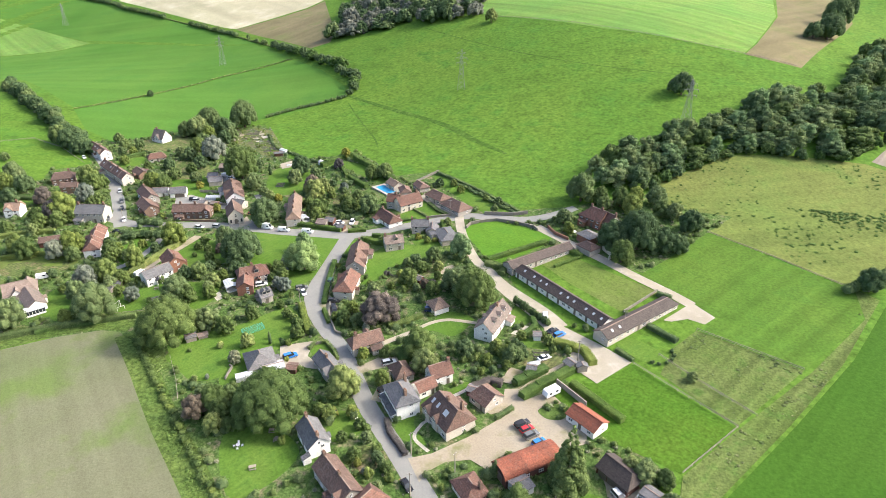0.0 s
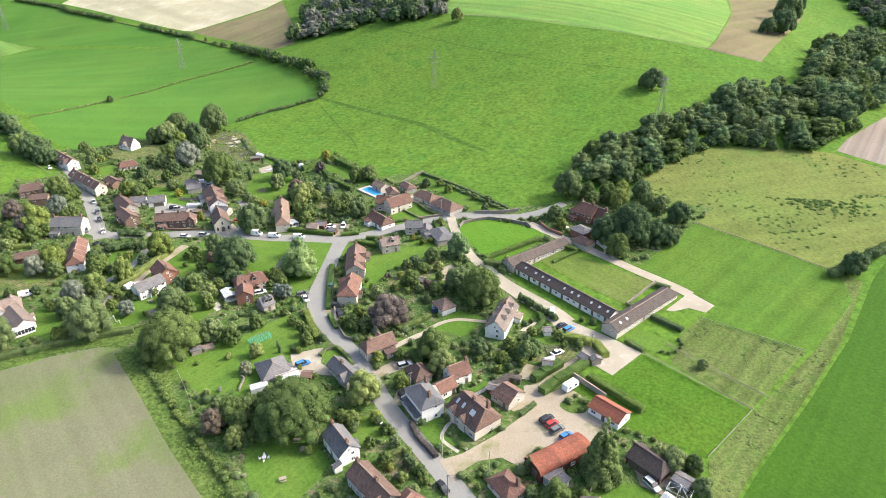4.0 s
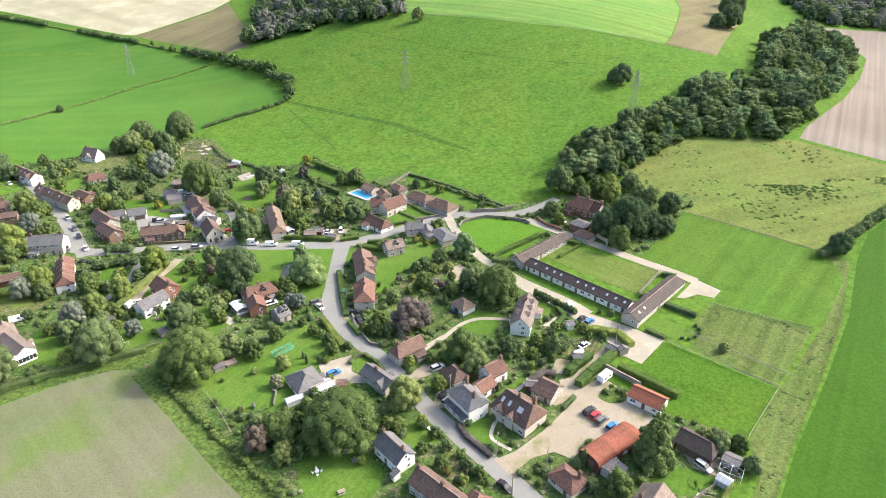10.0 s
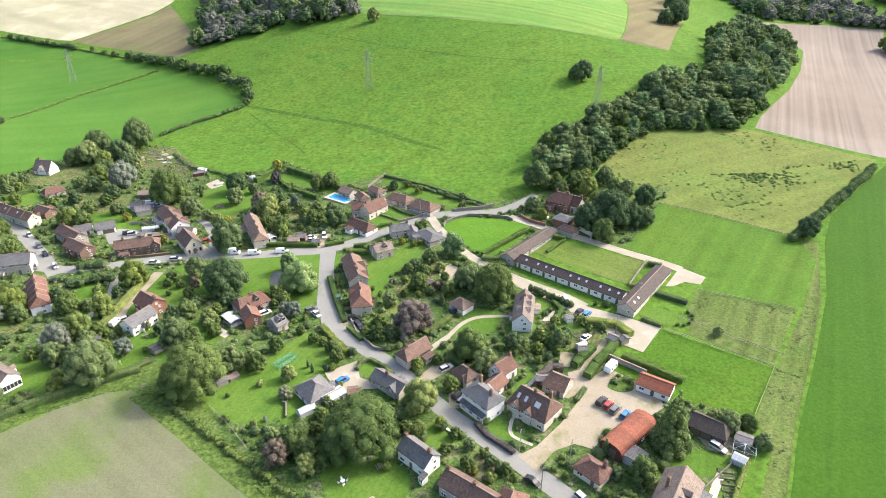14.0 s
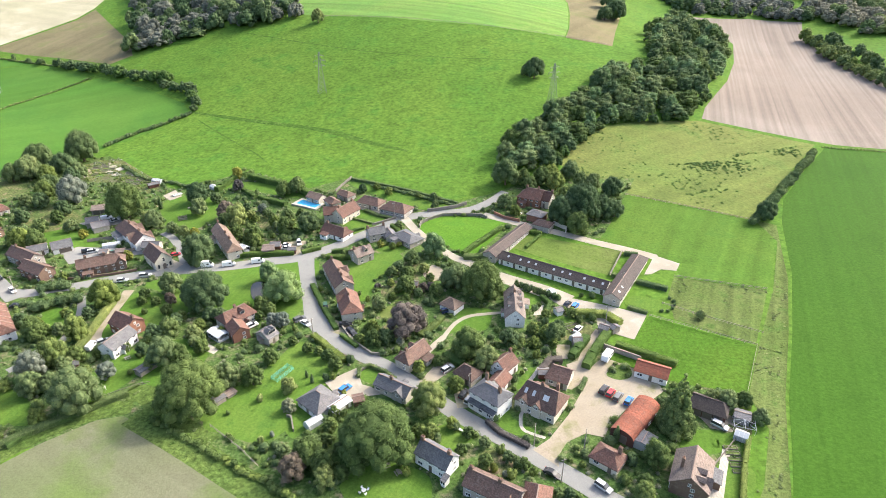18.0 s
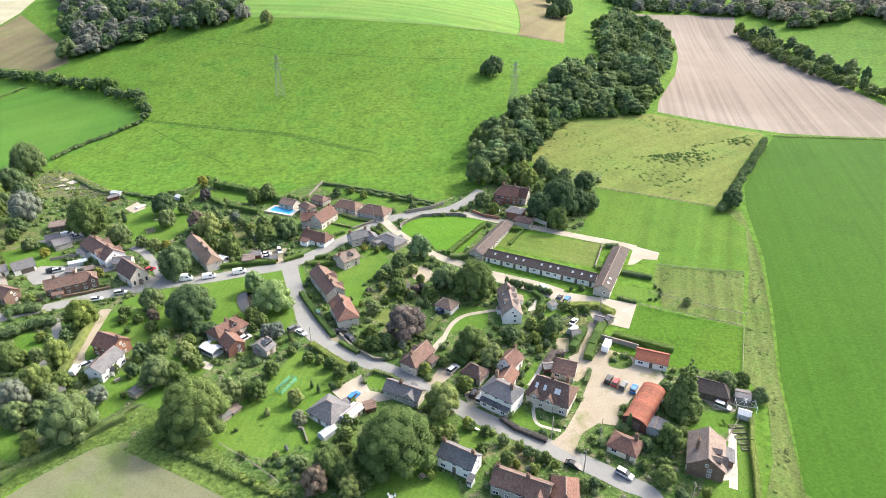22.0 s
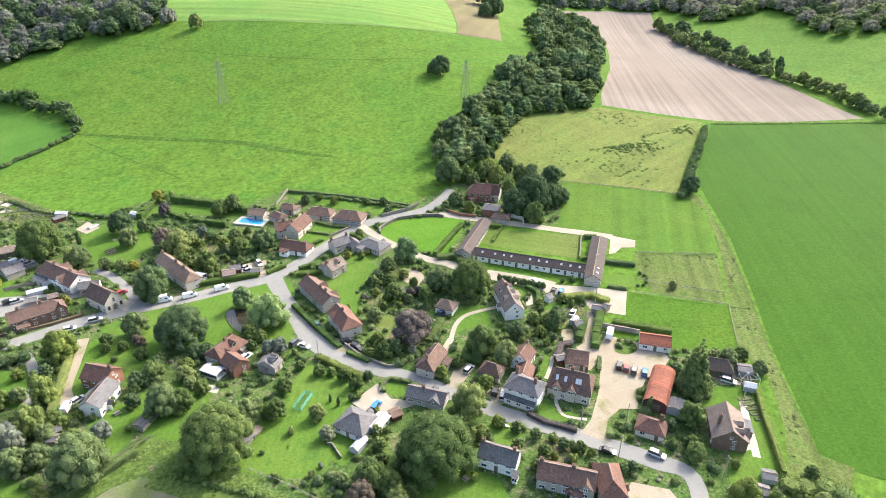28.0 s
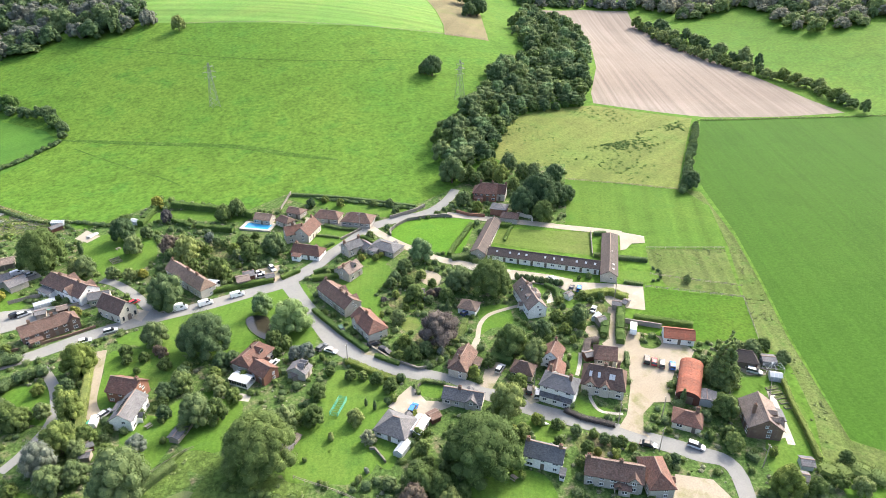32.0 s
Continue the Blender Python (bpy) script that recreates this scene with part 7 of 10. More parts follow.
house("house", -183.0, 149.8, -108.6, 10.4, 6.0, 3.7, 5.7, "slate", "white", "white garden wing with solar panels", "house", lights=(), porches=((0.1, 1),), leans=((-1, -0.4, -0.05, 2.2, 2.5, 2.0, 'slate'),))
house("house", -148.8, 164.2, 48.5, 11.2, 7.3, 3.5, 6.1, "tile_red", "flint", "large cottage with red tiled roofs", "house", hip=(0.3, 0.6), gables=((-0.2, -1, 3.0),), chimneys=((0.0,),), dormers=((0.1, -1),), porches=((0.1, -1),), leans=((1, -0.4, -0.08, 2.2, 2.5, 2.0, 'tile_red'),))
house("house", -146.0, 156.2, -53.0, 6.5, 5.6, 3.5, 5.4, "tile_red", "brick", "gabled front wing of the cottage", "house")
house("house", -135.6, 153.8, 56.8, 4.2, 6.0, 2.9, 4.7, "slate", "flint", "grey cottage with slate roof", "house", storeys=1, dormers=((-0.1, -1), (0.25, -1)))
house("shed", -169.0, 138.8, 60.0, 7.4, 2.8, 1.9, 2.3, "slate", "greywood", "long grey garden shed with a low roof", "shed", bare=True)
plant("big", "leaf_willow", "weeping willow with pale green trailing foliage beside the pond", -135.4, 178.6, 8.6, 12.5, 1)
plant("huge", "leaf", "huge spreading green tree with a domed crown", -95.1, 103.7, 12.2, 15.4, 2)
plant("huge", "leaf", "very large spreading green tree with a domed crown", -149.0, 120.9, 11.4, 16.0, 3)
plant("huge", "leaf_dark", "very large spreading dark green tree with a domed crown", -163.3, 175.7, 10.0, 14.5, 4)
plant("mid", "leaf_willow", "young pale willow beside the pond", -144.6, 192.6, 4.4, 8.5, 5)
plant("big", "leaf_olive", "broad olive green garden tree with a full rounded crown", -179.2, 184.6, 5.1, 9.2, 6)
plant("big", "leaf", "broad green garden tree with a full rounded crown", -200.3, 176.2, 6.1, 11.0, 7)
plant("big", "leaf_purple", "broad copper purple garden tree with a full rounded crown", -89.8, 157.1, 8.0, 11.6, 8)
plant("huge", "leaf", "very large spreading green tree with a domed crown", -63.4, 179.4, 9.1, 14.6, 9)
plant("big", "leaf_olive", "broad olive green garden tree with a full rounded crown", -73.1, 184.9, 6.3, 10.1, 10)
plant("big", "leaf_light", "broad bright yellow-green garden tree with a full rounded crown", -69.5, 145.0, 5.9, 10.5, 11)
plant("big", "leaf_olive", "broad olive green garden tree with a full rounded crown", -64.3, 137.9, 4.9, 8.8, 12)
plant("big", "leaf_olive", "broad olive green garden tree with a full rounded crown", -81.4, 119.2, 6.0, 10.9, 13)
plant("cone", "leaf_dark", "tall pointed dark green conifer with drooping boughs", -14.6, 112.6, 6.2, 19.5, 14)
plant("mid", "leaf", "rounded green tree of middling height", -23.7, 100.0, 4.3, 7.7, 15)
plant("big", "leaf", "broad green garden tree with a full rounded crown", -26.5, 73.5, 4.6, 8.3, 16)
plant("big", "leaf_grey", "broad blue-grey conifer beside the drive", -202.0, 134.6, 4.9, 10.5, 17)
plant("big", "leaf_light", "broad bright green garden tree with a full crown", -198.6, 140.8, 5.2, 11.0, 18)
plant("column", "leaf_light", "broad upright yellow-green conifer", -200.2, 155.6, 3.6, 12.0, 18)
plant("mid", "leaf", "rounded green tree of middling height", -192.9, 142.3, 3.6, 6.4, 20)
plant("big", "leaf_willow", "broad pale weeping tree beside the track", -81.0, 210.7, 5.7, 10.2, 21)
plant("mid", "leaf_dark", "rounded dark green tree of middling height", -90.1, 203.1, 3.7, 6.7, 22)
plant("mid", "leaf_dark", "rounded dark green tree of middling height", -95.3, 197.3, 3.0, 5.4, 23)
plant("huge", "leaf", "very large spreading green tree with a domed crown", -226.3, 253.7, 10.7, 18.7, 24)
plant("mid", "leaf_purple", "rounded copper purple tree of middling height", -182.3, 281.9, 3.4, 6.5, 25)
plant("mid", "leaf_light", "rounded bright yellow-green tree of middling height", -156.9, 274.3, 4.4, 8.3, 26)
plant("big", "leaf_dark", "broad dark green garden tree with a full rounded crown", -151.1, 276.2, 4.9, 8.9, 27)
plant("mid", "leaf_yellow", "rounded golden yellow tree of middling height", -187.0, 297.7, 3.6, 6.8, 28)
plant("big", "leaf_olive", "broad olive green garden tree with a full rounded crown", -193.3, 255.9, 4.7, 9.0, 29)
plant("big", "leaf_olive", "broad olive green garden tree with a full rounded crown", -209.4, 242.7, 5.1, 9.2, 30)
plant("big", "leaf_olive", "broad olive green garden tree with a full rounded crown", -171.3, 241.7, 6.2, 11.2, 31)
plant("big", "leaf_purple", "broad copper purple garden tree with a full rounded crown", -178.5, 250.3, 5.1, 9.2, 32)
plant("big", "leaf_dark", "broad dark green garden tree with a full rounded crown", -199.0, 270.0, 6.3, 11.4, 33)
plant("big", "leaf_dark", "broad dark green garden tree with a full rounded crown", -137.0, 235.0, 5.8, 10.4, 34)
plant("mid", "leaf", "rounded green tree of middling height", -147.4, 233.8, 4.3, 7.8, 35)
plant("big", "leaf", "broad green garden tree with a full rounded crown", -159.4, 225.7, 4.7, 8.5, 36)
plant("big", "leaf_dark", "broad dark green garden tree with a full rounded crown", -177.4, 209.1, 7.8, 13.6, 37)
plant("big", "leaf_dark", "broad dark green garden tree with a full rounded crown", -46.5, 276.1, 8.0, 14.0, 38)
plant("huge", "leaf_dark", "very large spreading dark green tree with a domed crown", -15.7, 239.6, 10.1, 17.7, 39)
plant("big", "leaf_dark", "broad dark green garden tree with a full rounded crown", -24.7, 236.4, 7.8, 13.7, 40)
plant("big", "leaf_dark", "broad dark green garden tree with a full rounded crown", -5.8, 241.4, 6.0, 10.8, 41)
plant("big", "leaf", "broad green garden tree with a full rounded crown", -19.9, 226.9, 5.7, 10.2, 42)
plant("big", "leaf_light", "broad bright yellow-green garden tree with a full rounded crown", -22.6, 271.1, 5.2, 9.4, 43)
plant("big", "leaf_dark", "broad dark green garden tree with a full rounded crown", -15.5, 414.5, 8.0, 14.1, 44)
plant("big", "leaf_olive", "broad olive green garden tree with a full rounded crown", -181.3, 534.0, 6.4, 11.5, 45)
BELT = [(-48.0, 287.0), (-47.0, 303.0), (-39.0, 325.0), (-28.0, 342.0), (-7.0, 364.0), (13.0, 384.0), (22.0, 404.0), (35.0, 421.0), (48.0, 433.0), (68.0, 439.0), (79.0, 460.0), (83.0, 484.0), (94.0, 536.0), (123.0, 590.0), (155.0, 636.0), (164.0, 612.0), (175.0, 562.0), (153.0, 508.0), (129.0, 460.0), (96.0, 403.0), (74.5, 372.0), (65.0, 361.0), (50.0, 357.0), (36.0, 358.0), (21.5, 353.0), (8.5, 342.0), (-7.5, 320.5), (-20.5, 294.5)]
wood(BELT, 8.2, 4.9, 12.5, ["leaf_dark", "leaf_dark", "leaf", "leaf", "leaf_olive", "leaf_olive", "leaf_willow"], "mixed broadleaved trees of the dark stream belt", 46, 2.4, 0.33, "stream_belt")
tree_line([(-19.0, 294.0), (-6.0, 320.0), (9.0, 340.0), (22.0, 350.5), (36.0, 355.5), (50.0, 354.0), (66.0, 358.5), (77.0, 370.5), (98.0, 401.5)], 7.0, 3.2, 5.0, ["leaf_dark", "leaf", "leaf_hedge"], "low leafy tree at the meadow edge of the belt", 47, 0.8)
# far woods: half their crowns take the foliage colour lightened for haze
wood([(-339.6, 525.9), (-278.7, 545.2), (-198.6, 551.0), (-214.5, 597.2), (-190.0, 760.0), (-450.0, 800.0)], 11.0, 7.0, 11.0, ["leaf_hazed", "leaf_hazed", "leaf_dark", "leaf_olive"], "dense mixed wood on the hilltop", 50, 0.55, 0.6)
wood([(309.0, 645.0), (313.0, 590.0), (325.0, 586.0), (346.0, 590.0), (376.0, 594.0), (391.0, 587.0), (387.0, 548.0), (374.0, 518.0), (362.0, 479.0), (374.0, 457.0), (386.0, 458.0), (404.0, 453.0), (450.0, 450.0), (560.0, 480.0), (560.0, 760.0), (320.0, 780.0)], 12.0, 7.0, 12.0, ["leaf_hazed", "leaf_hazed", "leaf_dark", "leaf_olive"], "dark far wood on the slope", 51, 0.45, 0.65)
wood([(167.2, 668.3), (240.5, 674.2), (295.9, 656.3), (309.6, 679.0), (280.0, 780.0), (150.0, 800.0)], 11.0, 6.0, 10.0, ["leaf_hazed", "leaf_hazed", "leaf_dark", "leaf_olive"], "far wood behind the ploughed field", 52, 0.45, 0.65)
hedge("hedge", [(-860.0, 684.0), (-772.0, 663.0), (-721.0, 641.0), (-656.0, 621.0), (-625.0, 611.0)], 6.0, 4.6, "leaf_dark", "overgrown field hedge on the slope", "hedge", 0.50, False, 53)
hedge("hedge", [(-572.0, 595.0), (-535.0, 583.0), (-500.0, 571.0), (-478.0, 562.0)], 6.0, 5.0, "leaf_dark", "bushy stretch of the field hedge", "hedge", 0.50, False, 53)
hedge("hedge", [(-625.0, 611.0), (-572.0, 595.0)], 2.0, 1.2, "leaf_olive", "low thin stretch of the field hedge", "hedge", 0.50, False, 53)
hedge("hedge", [(-478.0, 562.0), (-405.0, 527.0)], 2.2, 1.5, "leaf_olive", "low thin stretch of the field hedge", "hedge", 0.50, False, 53)
tree_line([(-462.0, 556.0), (-405.0, 527.0)], 18.0, 3.0, 4.5, ["leaf_dark"], "round hawthorn in the field hedge", 54, 0.6)
tree_line([(-405.0, 527.0), (-353.6, 496.5), (-318.4, 477.0), (-283.1, 454.0), (-262.2, 434.5), (-246.0, 411.0), (-244.5, 400.0)], 5.2, 4.0, 6.8, ["leaf_dark", "leaf_dark", "leaf_hedge"], "dark hedgerow tree on the slope", 55, 1.0)
hedge("hedge", [(-245.8, 398.7), (-256.6, 388.5), (-274.4, 371.3), (-285.1, 352.4)], 3.0, 2.4, "leaf_dark", "low dark field hedge on the slope", "hedge", 0.40, False, 54)
tree_line([(-535.0, 340.0), (-480.0, 313.0), (-436.3, 292.5), (-404.8, 279.0), (-372.6, 263.6), (-343.9, 250.0), (-333.0, 246.5)], 5.0, 5.0, 9.0, ["leaf_dark", "leaf_dark", "leaf_olive"], "dark hedgerow tree beside the paddock", 56, 1.6)
hedge("hedge", [(-535.0, 343.0), (-436.0, 295.0), (-372.0, 266.0), (-335.0, 249.0)], 4.0, 3.0, "leaf_dark", "dense hedge bottom under the trees", "hedge", 0.35, False, 55)
tree_line([(259.0, 592.0), (258.5, 575.0), (252.0, 529.0), (247.5, 469.5), (249.0, 424.0), (254.5, 386.2), (257.0, 350.6), (249.0, 322.0), (248.0, 300.0)], 6.5, 4.6, 9.5, ["leaf_dark", "leaf_olive", "leaf_olive", "leaf", "leaf"], "thorn tree of the belt below the slope", 57, 1.6)
tree_line([(262.0, 590.0), (272.0, 575.0), (268.0, 540.0), (268.0, 510.0), (258.0, 453.0), (262.0, 420.0)], 9.0, 5.0, 11.0, ["leaf_dark", "leaf_olive", "leaf"], "taller tree of the belt below the slope", 58, 3.0)
hedge("hedge", [(57.8, 231.2), (88.9, 268.2), (127.2, 313.4)], 3.8, 4.2, "leaf_dark", "thick hedge between meadow and crop", "hedge", 0.40, False, 57)
strip("field_bank", [(-164.5, 117.9), (-146.0, 106.6), (-123.2, 91.9), (-104.7, 81.0), (-92.6, 73.9)], 8, "weeds", "rough weedy bank along the field", "bank", 0.12)
hedge("hedge", [(-158.5, 116.0), (-139.8, 104.8), (-118.0, 91.7), (-101.2, 81.4), (-89.0, 74.5)], 2.2, 1.7, "leaf", "overgrown hedge along the field bank", "hedge", 0.50, False, 58)
strip("field_bank", [(-204.3, 90.6), (-197.3, 96.9), (-187.4, 109.6), (-176.5, 118.2), (-166.5, 121.4)], 5, "weeds", "rough grassy bank along the field", "bank", 0.12)
hedge("hedge", [(-205.3, 91.7), (-200.2, 99.3), (-189.1, 111.3), (-170.1, 127.0)], 2.2, 2.0, "leaf_dark", "dark dense hedge below the gardens", "hedge", 0.25, True, 59)
hedge("hedge", [(-193.5, 281.8), (-189.2, 294.8), (-183.9, 300.0)], 3.0, 3.0, "leaf_hedge", "clipped green garden boundary hedge", "hedge", 0.25, True, 60)
hedge("hedge", [(-180.4, 296.8), (-155.9, 282.1), (-143.6, 271.6)], 3.0, 3.0, "leaf_hedge", "clipped green garden boundary hedge", "hedge", 0.25, True, 61)
hedge("hedge", [(-181.1, 282.9), (-170.9, 271.7)], 2.0, 2.0, "leaf_hedge", "clipped green garden boundary hedge", "hedge", 0.25, True, 62)
hedge("hedge", [(-168.4, 270.1), (-153.4, 261.2)], 2.5, 2.5, "leaf_hedge", "clipped green garden boundary hedge", "hedge", 0.25, True, 63)
hedge("hedge", [(-21.6, 148.7), (-5.5, 138.6)], 2.4, 2.0, "leaf_hedge", "clipped green hedge beside the paddock", "hedge", 0.25, True, 64)
hedge("hedge", [(-198.1, 179.9), (-196.8, 162.6), (-195.6, 147.7), (-195.0, 132.7)], 2.2, 2.2, "leaf_olive", "clipped yellow-green hedge beside the drive", "hedge", 0.25, True, 65)
hedge("hedge", [(3.4, 107.6), (-1.4, 98.9), (-5.7, 89.4), (-11.0, 78.8)], 1.3, 1.8, "leaf_light", "narrow clipped pale green hedge", "hedge", 0.25, True, 66)
strip("path", [(-3.6, 104.4), (-7.1, 97.9), (-10.8, 90.5), (-13.5, 85.5)], 2.0, "paving", "pale paved path beside the house", "path", 0.14)
hedge("hedge", [(-13.3, 76.3), (-0.3, 69.3)], 6.0, 3.0, "leaf", "rough hedge at the field edge", "hedge", 0.40, False, 67)
strip("lynchet", [(-245.4, 536.0), (-187.9, 496.1), (-130.6, 464.4), (-74.2, 446.0), (-17.9, 441.8)], 1.2, "lynchet", "grassy bank across the hill pasture", "bank", 0.10)
strip("lynchet", [(-246.5, 401.1), (-222.4, 388.9), (-189.1, 372.6), (-157.1, 357.9), (-141.4, 348.9), (-120.4, 333.5), (-97.1, 319.4)], [2.0, 3.5, 4.0, 4.0, 5.0, 4.0, 2.0], "lynchet", "grassy bank along the hill foot", "bank", 0.10)
strip("lynchet", [(-237.7, 386.8), (-219.0, 365.6), (-200.0, 345.0), (-185.6, 329.6), (-176.1, 316.4)], 1.0, "lynchet", "faint wheel track across the pasture", "path", 0.10)
patch("garden_bed", [(-34.8, 104.0), (-29.6, 105.9), (-30.7, 102.7), (-35.3, 100.7)], "beds", "garden beds of soil, gravel and low plants", "garden bed", 0.07, 4)
patch("garden_bed", [(-61.0, 105.3), (-58.6, 103.5), (-58.7, 100.3), (-62.3, 101.4)], "beds", "garden beds of soil, gravel and low plants", "garden bed", 0.07, 4)
patch("garden_bed", [(-68.5, 103.6), (-61.9, 104.8), (-59.9, 99.2), (-63.6, 95.5), (-67.1, 98.0)], "beds", "garden beds of soil, gravel and low plants", "garden bed", 0.07, 4)
patch("garden_bed", [(-97.4, 157.4), (-96.3, 163.7), (-88.2, 161.1), (-89.5, 153.2)], "beds", "garden beds of soil, gravel and low plants", "garden bed", 0.07, 4)
patch("garden_bed", [(-92.9, 205.8), (-85.5, 207.8), (-85.7, 194.6), (-92.8, 192.8)], "beds", "garden beds of soil, gravel and low plants", "garden bed", 0.07, 4)
patch("garden_bed", [(-99.6, 187.0), (-88.8, 187.4), (-89.3, 177.8), (-99.4, 179.2)], "beds", "garden beds of soil, gravel and low plants", "garden bed", 0.07, 4)
patch("garden_bed", [(-163.6, 249.9), (-154.3, 251.6), (-150.0, 239.9), (-159.0, 238.3)], "beds", "garden beds of soil, gravel and low plants", "garden bed", 0.07, 4)
patch("garden_bed", [(-39.3, 161.6), (-27.8, 161.8), (-29.5, 153.0), (-41.4, 153.3)], "beds", "garden beds of soil, gravel and low plants", "garden bed", 0.07, 4)
patch("garden_bed", [(-281.0, 256.3), (-266.9, 268.5), (-247.4, 251.1), (-259.3, 238.1)], "beds", "garden beds of soil, gravel and low plants", "garden bed", 0.07, 4)
patch("garden_bed", [(-326.9, 279.8), (-311.2, 302.4), (-291.5, 283.6), (-309.0, 266.9)], "beds", "garden beds of soil, gravel and low plants", "garden bed", 0.07, 4)
patch("garden_bed", [(-250.1, 133.7), (-231.0, 146.5), (-222.2, 141.9), (-239.3, 128.4)], "beds", "garden beds of soil, gravel and low plants", "garden bed", 0.07, 4)
patch("terrace", [(-48.8, 127.0), (-44.0, 125.9), (-42.0, 122.5), (-46.2, 121.2)], "paving", "pale paved garden terrace", "terrace", 0.10, 0)
patch("terrace", [(-11.2, 95.4), (-7.4, 95.3), (-12.8, 88.1), (-16.7, 88.3)], "paving", "pale paved garden terrace", "terrace", 0.10, 0)
patch("terrace", [(-155.0, 151.9), (-150.3, 149.1), (-151.2, 146.3), (-155.6, 148.7)], "paving", "pale paved garden terrace", "terrace", 0.10, 0)
stone_wall([(-121.4, 117.4), (-120.1, 117.1), (-118.3, 111.7)], 0.8, 0.3, "stonewall", "low stone wall stepping down the lawn", "garden_wall")
patch("terrace", [(-43.9, 172.8), (-41.6, 172.8), (-43.4, 166.8), (-46.2, 166.5)], "paving", "pale paved garden terrace", "terrace", 0.10, 0)
patch("field_left_paddock", [(-372.1, 191.5), (-452.5, 243.3), (-402.4, 280.5), (-373.8, 274.0), (-343.7, 252.6), (-318.0, 235.5), (-319.3, 228.1), (-328.8, 218.0), (-319.5, 205.7), (-327.7, 188.2)], "pasture", "grazed green paddock beside the lane", "field", 0.09, 0)
patch("lawn", [(-266.2, 240.6), (-263.4, 251.0), (-241.9, 245.7), (-227.5, 227.7), (-234.8, 220.4), (-250.1, 226.5)], "lawn", "mown green garden lawn", "lawn", 0.07, 3)
patch("lawn", [(-314.4, 178.8), (-306.1, 189.1), (-294.7, 181.4), (-301.9, 170.0)], "lawn", "mown green garden lawn", "lawn", 0.07, 3)
patch("lawn", [(-212.3, 126.1), (-208.5, 130.9), (-191.0, 118.6), (-195.9, 114.1)], "lawn", "mown green garden lawn", "lawn", 0.07, 3)
patch("lawn", [(-311.8, 248.4), (-306.3, 259.9), (-293.6, 249.7), (-300.0, 239.5)], "lawn", "mown green garden lawn", "lawn", 0.07, 3)
patch("lawn", [(-255.7, 137.6), (-246.0, 145.3), (-228.8, 151.3), (-221.3, 146.4), (-237.0, 138.5), (-245.7, 130.5)], "dry_lawn", "long strips of rough garden grass", "lawn", 0.07, 0)
vehicle("long_van", "white", -173.3, 204.5, 8, "long white van parked on the main road")
vehicle("van", "white", -164.1, 205.0, 15, "white van parked on the main road")
vehicle("van", "white", -152.9, 207.1, 16, "white van parked by the hedge")
vehicle("hatchback", "white", -202.1, 193.7, 11, "white car parked at the kerb")
vehicle("estate", "silver", -194.8, 197.3, 14, "silver estate car parked at the kerb")
vehicle("estate", "grey", -127.4, 165.1, 42, "grey car parked beside the green")
vehicle("saloon", "white", -124.8, 162.5, -41, "white saloon parked beside the green")
vehicle("estate", "green", -119.6, 172.3, -77, "dark green car on the lane")
vehicle("estate", "black", -110.9, 161.4, 13, "black car beside the red cottage")
vehicle("estate", "black", -108.3, 157.1, -49, "black car on the gravel by the cottage")
vehicle("estate", "blue", -106.6, 128.4, 53, "bright blue car on the pale forecourt")
vehicle("estate", "black", -30.5, 127.4, 54, "black car in the car park row")
vehicle("hatchback", "red", -28.8, 126.0, 54, "red car in the car park row")
vehicle("estate", "grey", -27.1, 124.3, 53, "dark grey car in the car park row")
vehicle("hatchback", "blue", -24.5, 122.6, 55, "blue car in the car park row")
vehicle("saloon", "white", -2.4, 115.1, -45, "white car beside the boarded garage")
vehicle("estate", "silver", -2.3, 112.6, -42, "silver car beside the boarded garage")
vehicle("estate", "navy", -76.2, 169.2, 23, "dark blue car beside the tiled garage")
vehicle("estate", "silver", -76.3, 137.4, 44, "silver car on the cottage drive")
vehicle("estate", "black", -71.6, 125.9, 62, "black car beside the white house")
vehicle("estate", "silver", -70.0, 123.6, 62, "silver car beside the white house")
patch("forecourt", [(-74.4, 126.4), (-71.0, 129.3), (-68.6, 127.0), (-70.2, 120.9), (-73.6, 120.6)], "dirt", "pale gravel parking beside the white house", "yard", 0.16, 0)
vehicle("saloon", "black", -50.4, 96.6, -37, "black car on the south lane")
vehicle("estate", "silver", -38.5, 92.4, -46, "silver car parked on the verge")
vehicle("estate", "white", -139.2, 222.5, -73, "white car on the gravel forecourt")
vehicle("saloon", "white", -144.5, 220.7, 2, "white car on the gravel forecourt")
vehicle("saloon", "silver", -143.6, 218.1, 2, "silver car on the gravel forecourt")
vehicle("van", "white", -37.8, 179.6, 105, "white van on the stable track")
vehicle("saloon", "black", -33.4, 172.4, 54, "black car on the stable track")
vehicle("estate", "blue", -30.9, 171.1, 57, "blue car on the stable track")
vehicle("saloon", "white", -43.8, 245.6, -27, "white car before the brick farmhouse")
vehicle("hatchback", "silver", -270.6, 211.7, -40, "silver car parked up the lane")
vehicle("estate", "grey", -259.0, 202.2, -41, "grey car parked up the lane")
vehicle("hatchback", "black", -251.3, 195.5, -40, "black car parked up the lane")
vehicle("hatchback", "white", -240.2, 186.2, -40, "white car parked up the lane")
vehicle("van", "grey", -248.2, 184.3, -38, "dark grey van at the corner")
vehicle("saloon", "black", -232.3, 175.4, 12, "black car at the road corner")
vehicle("van", "white", -224.6, 133.4, 43, "white pickup in a garden drive")
vehicle("hatchback", "red", -189.3, 214.7, 36, "red car beside the chapel")
vehicle("estate", "black", -228.5, 218.8, 34, "black car in the back yard")
